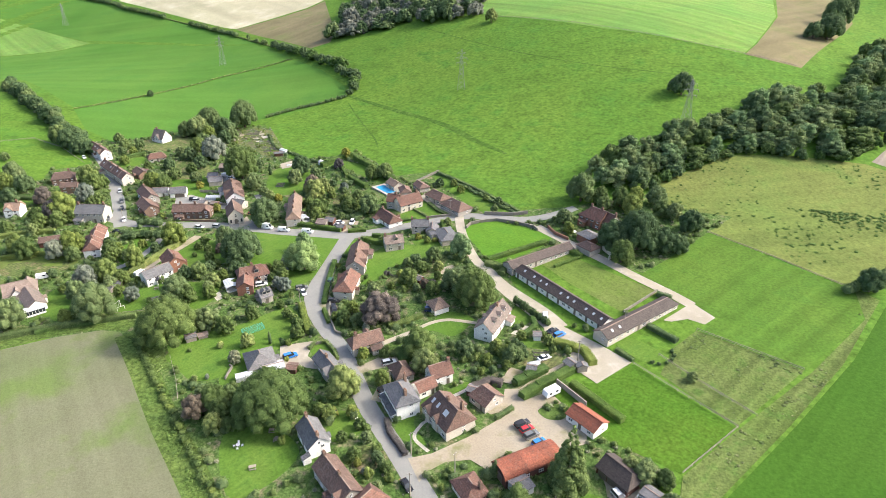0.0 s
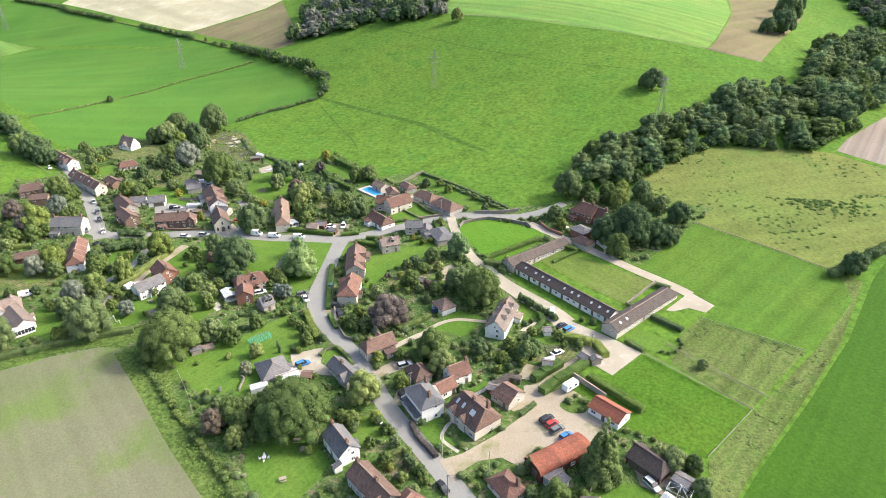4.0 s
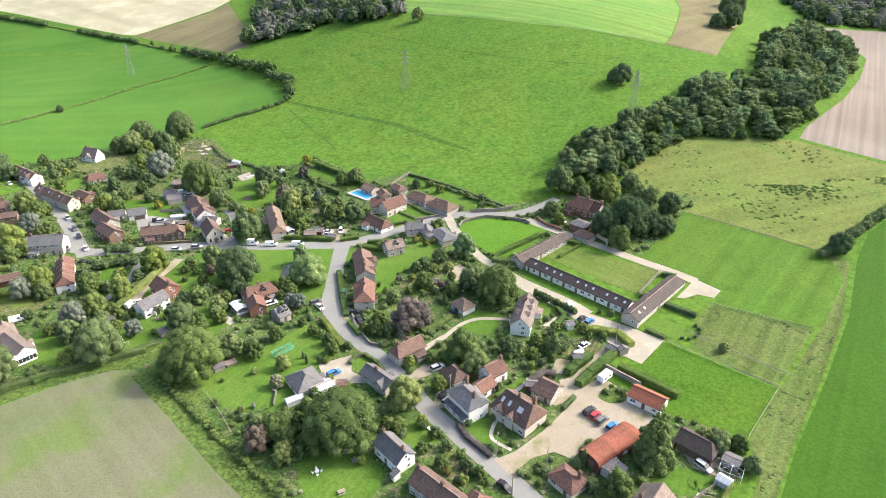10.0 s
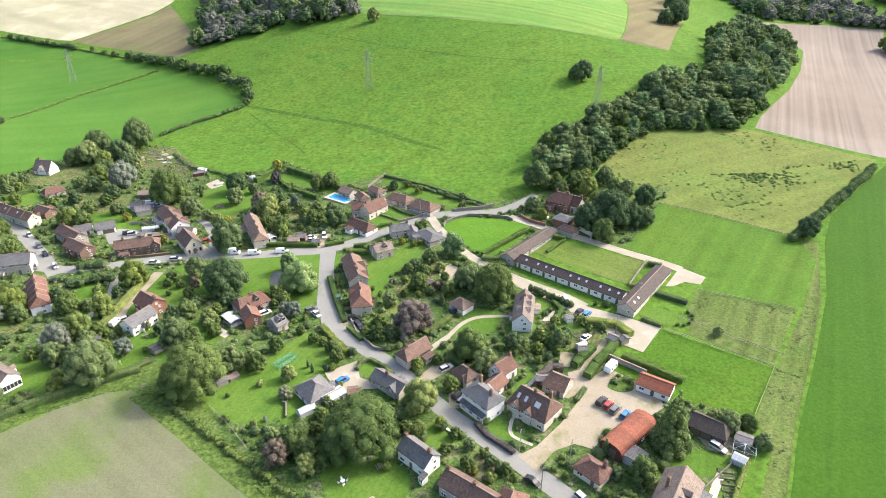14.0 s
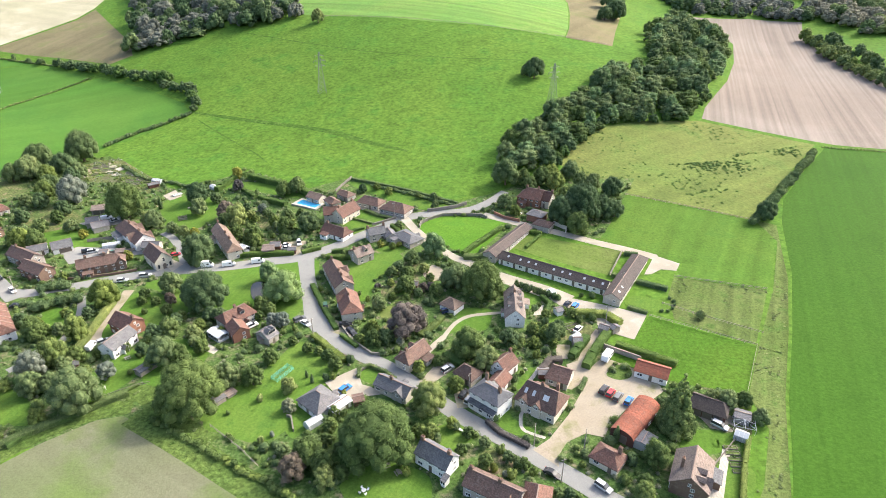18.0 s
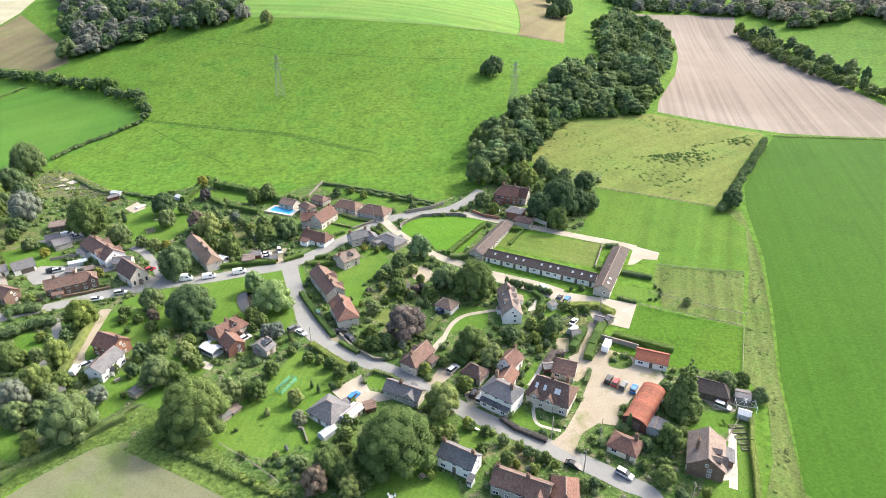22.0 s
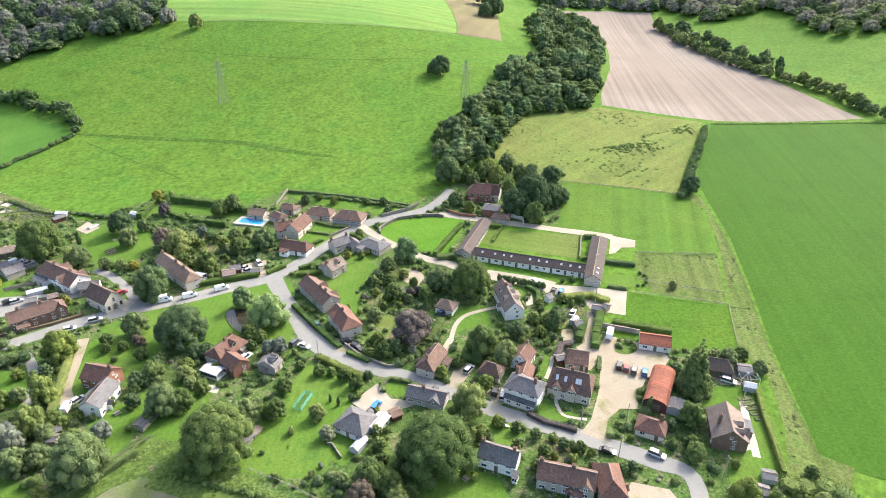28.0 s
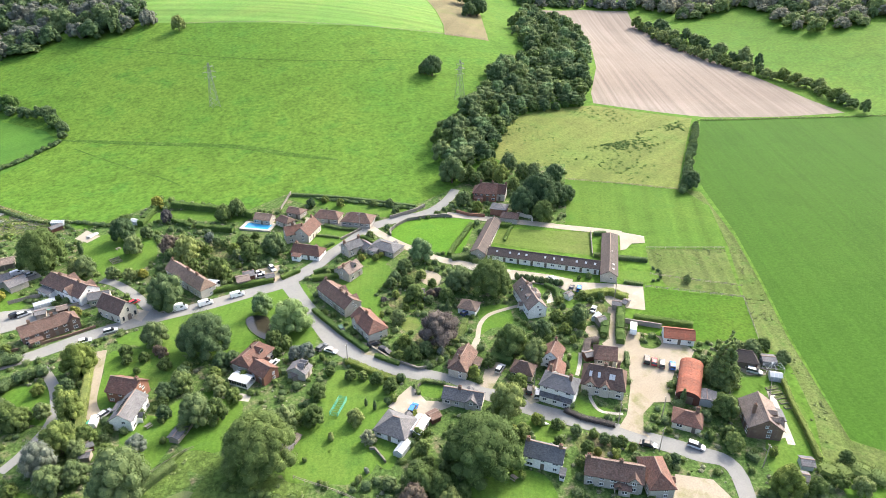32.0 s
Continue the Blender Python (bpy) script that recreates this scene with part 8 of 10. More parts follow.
vehicle("estate", "white", -143.1, 161.5, 45, "white car between the cottages")
vehicle("estate", "silver", -226.0, 218.5, 25, "silver car in the back yard")
vehicle("van", "white", -236.5, 252.7, 34, "white van outside the garages")
vehicle("saloon", "silver", -231.4, 250.1, 37, "silver car outside the garages")
vehicle("hatchback", "silver", -342.2, 247.3, -26, "silver car at the top of the lane")
vehicle("saloon", "white", -328.8, 239.6, -33, "white car at the top of the lane")
vehicle("hatchback", "silver", -190.1, 153.2, 46, "silver car by the brick house")
vehicle("van", "white", -192.3, 150.4, 85, "white van behind the hedge")
caravan(-26.2, 142.2, 236)
pylon(-425.9, 474.7, 27.0, 20)
pylon(-159.1, 408.2, 27.0, 20)
pylon(-9.1, 374.5, 26.0, 20)
pylon(-769.4, 585.3, 27.0, 20)
stone_wall([(-88.0, 234.3), (-87.5, 238.4), (-84.2, 241.6), (-78.0, 245.6), (-69.9, 245.7), (-59.6, 244.1), (-57.7, 241.7)], 1.2, 0.50, "stonewall", "curved flint wall round the green paddock", "garden_wall")
hedge("hedge", [(-124.8, 287.9), (-113.7, 282.6), (-93.6, 271.3), (-71.0, 256.5)], 1.8, 1.5, "leaf_dark", "dark clipped hedge below the pasture", "hedge", 0.25, True, 68)
stone_wall([(-125.2, 290.5), (-131.5, 275.3)], 1.2, 0.30, "stonewall", "old flint garden wall", "garden_wall")
stone_wall([(-84.9, 249.6), (-72.0, 252.7), (-66.4, 256.2)], 1.5, 0.40, "stonewall", "flint wall along the lane", "garden_wall")
stone_wall([(-109.3, 238.0), (-99.0, 244.0)], 1.0, 0.40, "stonewall", "garden wall along the road", "garden_wall")
stone_wall([(-54.2, 245.8), (-49.8, 240.9), (-43.3, 237.7)], 1.4, 0.40, "brick", "red brick wall before the farmhouse", "garden_wall")
stone_wall([(-28.6, 234.8), (-23.8, 229.8), (-24.6, 226.7)], 1.6, 0.40, "cream", "pale rendered courtyard boundary wall", "garden_wall")
stone_wall([(-4.3, 210.3), (-13.5, 192.3)], 1.0, 0.30, "stonewall", "low wall of the courtyard", "garden_wall")
stone_wall([(-113.0, 162.3), (-107.7, 152.6), (-100.4, 145.3), (-96.5, 144.9), (-92.5, 148.3)], 1.0, 0.40, "stonewall", "curved flint wall along the lane", "garden_wall")
stone_wall([(-26.0, 147.7), (-15.9, 141.0)], 1.8, 0.25, "greywood", "boarded wall behind the caravan", "garden_wall")
hedge("hedge", [(-65.5, 115.0), (-62.3, 111.0), (-55.1, 105.6)], 1.6, 1.3, "leaf_purple", "brown clipped beech hedge along the lane", "hedge", 0.25, True, 69)
stone_wall([(-104.3, 134.3), (-103.6, 136.7), (-101.4, 138.6)], 0.9, 0.35, "stonewall", "low field-stone wall with a coping", "garden_wall")
stone_wall([(-226.0, 195.5), (-221.1, 195.6), (-208.4, 199.1), (-200.2, 202.3)], 0.9, 0.35, "brick_brown", "low brick wall before the terrace", "garden_wall")
fence([(10.5, 190.5), (41.4, 180.3)], 1.1, "post and rail fence across the field", 4.0, False)
fence([(10.3, 263.2), (35.5, 250.5), (59.0, 236.4)], 1.1, "wire fence with wooden posts between meadows", 5.0, False)
fence([(0.4, 172.3), (12.3, 164.0), (28.2, 154.1)], 1.1, "post and rail fence of the rough plot", 4.0, False)
fence([(-6.3, 165.1), (7.2, 157.1), (23.4, 147.8), (10.9, 125.8)], 1.1, "post and rail paddock fence", 4.0, False)
fence([(-141.5, 113.6), (-131.4, 105.5), (-124.4, 98.9)], 1.2, "garden fence beside the field", 3.0, False)
fence([(-177.9, 124.7), (-167.6, 131.3), (-165.5, 131.7)], 1.2, "fence below the garden", 3.0, False)
fence([(-183.3, 547.5), (-65.0, 510.0), (-15.2, 497.6), (19.0, 492.8), (52.2, 489.0)], 1.1, "long fence line across the hill", 7.0, False)
fence([(-11.8, 114.6), (-16.3, 106.4)], 1.5, "pale boarded garden fence", 2.0, True)
fence([(0.1, 107.9), (-15.9, 92.3)], 1.2, "pale fence beside the house", 2.0, True)
pole(-40.9, 104.3, 8.0)
pole(-120.7, 154.7, 8.0)
pole(-12.0, 181.6, 8.0)
pole(-70.0, 126.2, 8.0)
pole(-53.7, 106.1, 8.0)
pole(-48.4, 94.4, 8.0)
pole(-99.8, 244.2, 8.0)
pole(-238.2, 184.5, 8.0)
pole(-22.5, 160.4, 8.0)
pole(-26.4, 81.6, 8.0)
pool(-142.6, 262.3, -28, 11.5, 5.0)
pond(-144.7, 183.5, 9.2, 4.6, 115)
greenhouse(1.8, 108.5, -34, 3.4, 3.0)
greenhouse(-113.2, 114.4, 46, 5.0, 2.6)
greenhouse(-195.9, 285.5, -42, 4.3, 3.0)
greenhouse(-230.0, 297.0, -17, 5.5, 3.0)
table_set(-96.9, 91.4, 20)
bench(-88.9, 97.1, 120)
bench(-92.0, 99.4, 20, "white garden bench under the tree")
bench(-88.7, 86.8, 40, "pale sunlounger bench on the lawn")
goal(-180.6, 129.0, 100, 2.4, 2.4, "frame", "white swing frame on the lawn")
goal(-178.2, 128.1, 60)
net_cage(-126.7, 135.7, 59, 7.0, 2.4, 1.5)
canoe(-80.2, 112.7, -40, "leaf_yellow", "bright yellow canoe lying on the lawn", 4.6)
canoe(-73.7, 112.6, -42, "coat_white", "white upturned dinghy on the lawn", 4.0)
canoe(-158.8, 150.2, -23, "coat_white", "white boat on the garden lawn", 4.2)
canoe(-194.7, 150.0, 67, "plastic_green", "upturned green boat by the hedge", 4.2)
conservatory(-204.4, 114.9, 62, 6.1, 3.4)
conservatory(-152.6, 155.6, -39, 6.4, 4.0, 2.7)
arched_barn(-25.2, 113.6, -130.5, 16.4, 6.6, 2.5, 4.4)
raised_beds(-2.7, 101.2, -5, 5, 3.6)
raised_beds(4.0, 113.5, -49, 4, 4.5)
chapel_front(-189.42, 203.81, land(-189.4, 203.8), -46.4)
house("shed", -192.6, 139.8, 28.4, 2.8, 2.6, 2.0, 2.6, "slate", "timber", "dark garden shed behind the hedge", "shed", bare=True)
house("shed", -192.4, 136.6, -9.6, 2.8, 2.4, 1.9, 2.4, "slate", "greywood", "grey weathered wooden garden shed", "shed", bare=True)
house("shed", -148.3, 218.9, 6.5, 3.9, 4.0, 2.4, 3.4, "slate", "timber", "dark boarded garden shed", "shed", bare=True)
house("shed", -150.5, 215.9, 7.0, 4.6, 5.0, 2.4, 3.2, "slate_brown", "greywood", "low shed beside the forecourt", "shed", bare=True)
house("shed", -136.9, 153.1, 12.3, 2.7, 2.5, 2.0, 2.5, "slate_brown", "greywood", "small boarded hut in a garden", "shed", bare=True)
house("shed", -102.0, 123.1, 16.4, 2.8, 3.0, 1.9, 2.4, "tile", "timber", "brown wooden garden summerhouse", "shed", bare=True)
house("shed", -142.3, 123.6, 52.0, 3.2, 2.4, 1.8, 2.1, "slate", "greywood", "low grey boarded garden shed", "shed", bare=True)
house("shed", -140.0, 126.6, 52.0, 2.8, 2.2, 1.1, 1.3, "slate_brown", "greywood", "low open timber store beside the shed", "shed", bare=True)
house("shed", -37.4, 167.3, 23.7, 2.3, 2.6, 2.0, 2.6, "slate", "white", "pale garden pavilion among shrubs", "shed", bare=True)
house("shed", -23.9, 156.5, -32.0, 2.9, 3.0, 2.2, 2.8, "slate", "greywood", "grey shed beside the yard", "shed", bare=True)
house("shed", -20.4, 156.3, -61.3, 1.6, 3.0, 2.2, 2.8, "slate", "greywood", "grey shed beside the yard", "shed", bare=True)
house("shed", -34.2, 149.8, 3.8, 2.7, 3.0, 2.1, 2.8, "slate", "greywood", "garden shed among the plots", "shed", bare=True)
house("shed", -15.7, 78.7, -28.4, 2.9, 3.0, 1.8, 2.4, "slate", "polycarb", "pale sheeted shed by the field", "shed", bare=True)
house("shed", -20.2, 75.1, -36.6, 2.1, 3.0, 1.8, 2.4, "slate", "polycarb", "pale sheeted shed by the field", "shed", bare=True)
house("shed", 4.6, 115.0, -25.1, 3.8, 3.4, 2.3, 2.8, "slate", "steel", "grey metal store beside the garage", "shed", bare=True)
house("shed", -88.6, 185.7, -11.2, 3.1, 3.0, 2.1, 2.8, "slate", "timber", "dark shed in the cottage garden", "shed", bare=True)
house("shed", -47.3, 134.4, -0.8, 3.0, 3.0, 2.0, 2.5, "slate", "timber", "garden shed by the drive", "shed", bare=True)
house("shed", -24.8, 106.4, -125.6, 4.4, 5.0, 2.5, 2.9, "slate", "polycarb", "low pale lean-to against the red barn", "shed", bare=True)
house("shed", -230.1, 291.5, 39.5, 5.0, 3.0, 1.9, 2.4, "slate", "timber", "dark wooden allotment shed", "shed", bare=True)
house("shed", -267.2, 283.1, 100.3, 6.5, 3.0, 1.9, 2.4, "slate", "greywood", "allotment shed with a grey roof", "shed", bare=True)
house("shed", -213.2, 279.6, 52.0, 4.2, 1.6, 0.6, 0.8, "polycarb", "white", "long pale garden frame", "shed", bare=True)
patch("forecourt", [(-220.4, 279.4), (-216.6, 286.2), (-210.0, 278.0), (-214.4, 273.2)], "gravel", "bare pale gravel square on the lawn", "yard", 0.16, 0)
solar_panels(-183.9, 149.1, land(-182.7, 148.7) + 5.75, -108, 32, 5)
fence([(-54.7, 120.2), (-52.3, 117.6)], 1.0, "short pale garden fence", 2.0, True)
fence([(-390.3, 233.0), (-380.9, 247.8), (-354.0, 245.5), (-321.3, 233.5)], 1.0, "white rail fence across the paddock", 5.0, False)
fence([(-233.6, 228.7), (-225.8, 231.0), (-214.1, 229.6)], 1.6, "boarded fence of the back yard", 2.0, True)
fence([(-222.7, 217.2), (-212.0, 218.3), (-205.2, 222.4)], 1.4, "boarded fence of the back yard", 2.0, True)
house("shed", -219.8, 215.9, 9.4, 3.1, 3.5, 2.1, 2.6, "slate", "greywood", "grey lean shed in the back yard", "shed", bare=True)
house("shed", -213.1, 216.6, 16.6, 3.2, 3.2, 2.1, 2.6, "slate_brown", "timber", "brown shed in the back yard", "shed", bare=True)
house("shed", -140.5, 215.2, 5.2, 3.0, 3.0, 2.0, 2.6, "slate", "timber", "small dark shed by the forecourt", "shed", bare=True)
# a canoe hull stands in for the turquoise tarpaulin
canoe(-219.8, 218.8, 21, "plastic_green", "turquoise tarpaulin in the back yard, shaped as a canoe hull", 4.4)
plant("mid", "leaf_light", "rounded bright yellow-green tree of middling height", -198.8, 154.2, 4.4, 10.1, 70)
plant("small", "leaf_light", "small bright yellow-green garden tree with a dense crown", -210.3, 168.9, 2.3, 4.1, 74)
plant("small", "leaf", "small green garden tree with a dense crown", -187.0, 176.7, 2.1, 3.8, 76)
plant("small", "leaf", "small green garden tree with a dense crown", -181.9, 176.5, 2.1, 3.8, 77)
plant("small", "leaf", "small green garden tree with a dense crown", -175.3, 170.2, 2.5, 4.6, 78)
plant("small", "leaf_purple", "small copper purple garden tree with a dense crown", -176.7, 177.6, 2.1, 3.8, 79)
plant("small", "leaf_dark", "small dark green garden tree with a dense crown", -169.5, 162.3, 2.4, 4.4, 80)
plant("mid", "leaf_dark", "rounded dark green tree of middling height", -171.9, 156.0, 2.7, 4.9, 81)
plant("small", "leaf", "small green garden tree with a dense crown", -174.7, 152.9, 1.9, 3.4, 82)
plant("mid", "leaf_dark", "rounded dark green tree of middling height", -155.1, 165.8, 3.1, 5.6, 84)
plant("small", "leaf", "small green garden tree with a dense crown", -168.9, 167.0, 2.1, 3.8, 85)
plant("mid", "leaf", "rounded green tree of middling height", -155.3, 147.4, 2.9, 5.3, 87)
plant("small", "leaf_olive", "small olive green garden tree with a dense crown", -168.9, 138.5, 2.1, 3.7, 89)
plant("mid", "leaf_olive", "rounded olive green tree of middling height", -206.6, 157.7, 2.9, 5.3, 90)
plant("mid", "leaf", "rounded green tree of middling height", -212.1, 154.6, 3.7, 6.6, 91)
plant("bush", "leaf", "low rounded green garden shrub", -174.7, 144.6, 1.3, 2.4, 92)
plant("bush", "leaf", "low rounded green garden shrub", -179.7, 148.6, 1.7, 3.1, 93)
plant("small", "leaf_dark", "small dark green garden tree with a dense crown", -173.9, 146.8, 2.5, 4.6, 94)
plant("small", "leaf", "small green garden tree with a dense crown", -225.2, 195.0, 2.0, 3.7, 95)
plant("bush", "leaf", "low rounded green garden shrub", -183.7, 170.7, 1.5, 2.6, 97)
plant("small", "leaf", "small green garden tree with a dense crown", -188.0, 145.1, 1.8, 3.2, 99)
plant("bush", "leaf_dark", "low rounded dark green garden shrub", -184.1, 143.1, 1.5, 2.7, 100)
plant("small", "leaf", "small green garden tree with a dense crown", -152.1, 157.3, 1.9, 3.4, 101)
plant("bush", "leaf", "low rounded green garden shrub", -157.0, 154.4, 1.5, 2.7, 102)
plant("mid", "leaf_light", "rounded bright yellow-green tree of middling height", -138.6, 169.4, 2.8, 5.0, 104)
plant("small", "leaf", "small green garden tree with a dense crown", -141.5, 166.2, 2.1, 3.7, 105)
plant("mid", "leaf_grey", "rounded silvery grey-green tree of middling height", -135.8, 162.3, 3.0, 5.4, 106)
plant("small", "leaf", "small green garden tree with a dense crown", -121.1, 147.1, 2.2, 4.0, 107)
plant("small", "leaf_light", "small bright yellow-green garden tree with a dense crown", -117.5, 146.2, 1.8, 3.2, 108)
plant("small", "leaf", "small green garden tree with a dense crown", -113.8, 142.9, 2.5, 4.4, 109)
plant("mid", "leaf", "rounded green tree of middling height", -110.7, 138.4, 2.7, 4.9, 110)
plant("bush", "leaf_dark", "low rounded dark green garden shrub", -106.7, 141.8, 1.7, 3.1, 111)
plant("mid", "leaf", "rounded green tree of middling height", -131.7, 141.8, 3.1, 5.6, 112)
plant("small", "leaf", "small green garden tree with a dense crown", -126.8, 151.3, 1.9, 3.5, 113)
plant("column", "leaf_grey", "slim upright silvery grey-green conifer", -91.4, 150.1, 1.8, 4.6, 114)
plant("mid", "leaf_dark", "rounded dark green tree of middling height", -96.0, 151.9, 2.9, 5.2, 115)
plant("mid", "leaf", "rounded green tree of middling height", -100.4, 151.1, 3.2, 5.7, 116)
plant("small", "leaf", "small green garden tree with a dense crown", -101.4, 158.4, 2.6, 4.7, 117)
plant("mid", "leaf_olive", "rounded olive green tree of middling height", -100.3, 171.5, 3.1, 5.6, 118)
plant("bush", "leaf_purple", "low rounded copper purple garden shrub", -102.1, 185.8, 1.5, 2.6, 119)
plant("small", "leaf_dark", "small dark green garden tree with a dense crown", -97.4, 194.4, 2.6, 4.7, 120)
plant("mid", "leaf", "rounded green tree of middling height", -91.4, 182.7, 4.1, 7.5, 121)
plant("mid", "leaf_light", "rounded bright yellow-green tree of middling height", -80.3, 179.8, 3.2, 5.7, 122)
plant("cone", "leaf_dark", "tall pointed dark green conifer", -81.7, 173.6, 1.7, 5.7, 123)
plant("small", "leaf_purple", "small copper purple garden tree with a dense crown", -85.0, 183.4, 2.2, 3.9, 124)
plant("small", "leaf_light", "small bright yellow-green garden tree with a dense crown", -85.0, 137.1, 2.4, 4.3, 125)
plant("small", "leaf", "small green garden tree with a dense crown", -79.2, 139.9, 2.1, 3.9, 126)
plant("mid", "leaf", "rounded green tree of middling height", -91.5, 192.9, 3.0, 5.3, 127)
plant("bush", "leaf_grey", "low rounded silvery grey-green garden shrub", -87.6, 182.1, 1.1, 1.9, 128)
plant("column", "leaf_dark", "slim upright dark green conifer", -119.0, 134.3, 0.8, 3.3, 129)
plant("column", "leaf_dark", "slim upright dark green conifer", -116.9, 132.0, 0.9, 3.7, 130)
plant("bush", "leaf", "low rounded green garden shrub", -105.1, 176.9, 1.5, 2.8, 131)
plant("bush", "leaf", "low rounded green garden shrub", -108.5, 180.4, 1.3, 2.3, 132)
plant("small", "leaf", "small green garden tree with a dense crown", -96.0, 177.7, 1.8, 3.3, 133)
plant("bush", "leaf", "low rounded green garden shrub", -90.5, 177.1, 1.7, 3.0, 135)
plant("small", "leaf", "small green garden tree with a dense crown", -104.7, 152.3, 1.9, 3.5, 136)
plant("bush", "leaf", "low rounded green garden shrub", -95.0, 148.3, 1.1, 2.0, 137)
plant("bush", "leaf_light", "low rounded bright yellow-green garden shrub", -98.6, 150.1, 1.3, 2.3, 138)
plant("bush", "leaf", "low rounded green garden shrub", -123.3, 184.6, 1.3, 2.4, 139)
plant("bush", "leaf", "low rounded green garden shrub", -128.2, 159.4, 1.5, 2.6, 140)
plant("bush", "leaf", "low rounded green garden shrub", -110.8, 133.6, 1.4, 2.6, 141)
plant("bush", "leaf_dark", "low rounded dark green garden shrub", -113.0, 133.1, 1.4, 2.6, 142)
plant("bush", "leaf", "low rounded green garden shrub", -43.6, 171.7, 1.4, 2.6, 143)
plant("mid", "leaf_dark", "rounded dark green tree of middling height", -41.2, 152.6, 3.9, 7.0, 144)
plant("small", "leaf_light", "small bright yellow-green garden tree with a dense crown", -47.6, 156.4, 2.6, 4.7, 145)
plant("bush", "leaf_dark", "low rounded dark green garden shrub", -42.9, 160.9, 1.7, 3.0, 146)
plant("mid", "leaf_dark", "rounded dark green tree of middling height", -56.2, 150.3, 3.5, 6.3, 147)
plant("small", "leaf_light", "small bright yellow-green garden tree with a dense crown", -33.0, 165.5, 2.2, 4.0, 148)
plant("bush", "leaf_dark", "low rounded dark green garden shrub", -56.4, 131.4, 1.7, 3.1, 149)
plant("bush", "leaf", "low rounded green garden shrub", -53.6, 135.4, 1.0, 1.9, 150)
plant("mid", "leaf", "rounded green tree of middling height", -73.9, 128.4, 3.0, 5.3, 151)
plant("bush", "leaf_dark", "low rounded dark green garden shrub", 0.9, 167.6, 0.9, 1.2, 152)
plant("bush", "leaf_dark", "low rounded dark green garden shrub", -1.1, 167.9, 0.9, 1.2, 153)
plant("bush", "leaf_dark", "low rounded dark green garden shrub", 3.1, 169.0, 0.9, 1.3, 154)
plant("bush", "leaf_dark", "low rounded dark green garden shrub", 4.6, 171.3, 0.9, 1.3, 155)
plant("bush", "leaf_dark", "low rounded dark green garden shrub", 4.8, 173.6, 0.9, 1.3, 156)
plant("bush", "leaf_dark", "low rounded dark green garden shrub", 4.0, 175.6, 1.0, 1.3, 157)
plant("small", "leaf_olive", "small olive green garden tree with a dense crown", 10.7, 163.4, 2.0, 3.6, 158)
plant("bush", "leaf_dark", "low rounded dark green garden shrub", -23.4, 177.4, 1.5, 2.7, 159)
plant("bush", "leaf", "low rounded green garden shrub", -27.4, 177.8, 1.2, 2.1, 160)
plant("bush", "leaf_dark", "low rounded dark green garden shrub", -45.1, 145.0, 1.7, 3.1, 161)
plant("bush", "leaf", "low rounded green garden shrub", -47.2, 147.8, 1.6, 2.9, 162)
plant("bush", "leaf_light", "low rounded bright yellow-green garden shrub", -51.8, 149.9, 1.5, 2.6, 163)
plant("bush", "leaf", "low rounded green garden shrub", -54.8, 146.6, 1.6, 2.8, 164)
plant("bush", "leaf", "low rounded green garden shrub", -63.9, 171.8, 0.9, 1.7, 165)
plant("bush", "leaf", "low rounded green garden shrub", -30.9, 162.0, 1.6, 2.8, 166)
plant("bush", "leaf_light", "low rounded bright yellow-green garden shrub", -26.5, 163.2, 1.7, 3.1, 167)
plant("bush", "leaf", "low rounded green garden shrub", -35.2, 168.3, 1.4, 2.6, 168)
plant("bush", "leaf_light", "low rounded bright yellow-green garden shrub", -74.3, 145.0, 1.4, 2.5, 169)
plant("mid", "leaf", "rounded green tree of middling height", -189.7, 115.2, 2.9, 5.3, 170)
plant("bush", "leaf_light", "low rounded bright yellow-green garden shrub", -192.8, 121.7, 1.6, 2.8, 171)
plant("mid", "leaf_olive", "rounded olive green tree of middling height", -193.4, 129.2, 3.7, 6.7, 173)
plant("bush", "leaf_light", "low rounded bright yellow-green garden shrub", -173.5, 136.4, 1.2, 2.1, 177)
plant("small", "leaf_grey", "small silvery grey-green garden tree with a dense crown", -121.2, 119.8, 2.5, 4.5, 178)
plant("mid", "leaf_olive", "rounded olive green tree of middling height", -123.1, 128.3, 2.9, 5.2, 179)
plant("big", "leaf", "broad green garden tree with a full rounded crown", -112.2, 100.1, 4.8, 8.7, 180)
plant("mid", "leaf_purple", "rounded copper purple tree of middling height", -114.9, 96.1, 4.3, 7.7, 181)
plant("mid", "leaf", "rounded green tree of middling height", -108.0, 97.9, 3.9, 7.1, 182)
plant("mid", "leaf_olive", "rounded olive green tree of middling height", -106.7, 93.4, 3.4, 6.1, 183)
plant("small", "leaf", "small green garden tree with a dense crown", -108.2, 117.9, 2.0, 3.6, 184)
plant("bush", "leaf", "low rounded green garden shrub", -105.6, 118.0, 1.6, 2.8, 185)
plant("bush", "leaf_light", "low rounded bright yellow-green garden shrub", -106.6, 126.5, 1.0, 1.9, 186)
plant("bush", "leaf", "low rounded green garden shrub", -88.9, 99.6, 1.2, 2.2, 188)
plant("bush", "leaf", "low rounded green garden shrub", -86.8, 96.6, 1.5, 2.8, 189)
plant("small", "leaf_light", "small bright yellow-green garden tree with a dense crown", -108.1, 112.3, 2.5, 4.5, 190)
plant("bush", "leaf", "low rounded green garden shrub", -110.7, 111.4, 1.6, 2.9, 191)
plant("bush", "leaf_grey", "low rounded silvery grey-green garden shrub", -123.5, 110.2, 1.0, 1.8, 192)
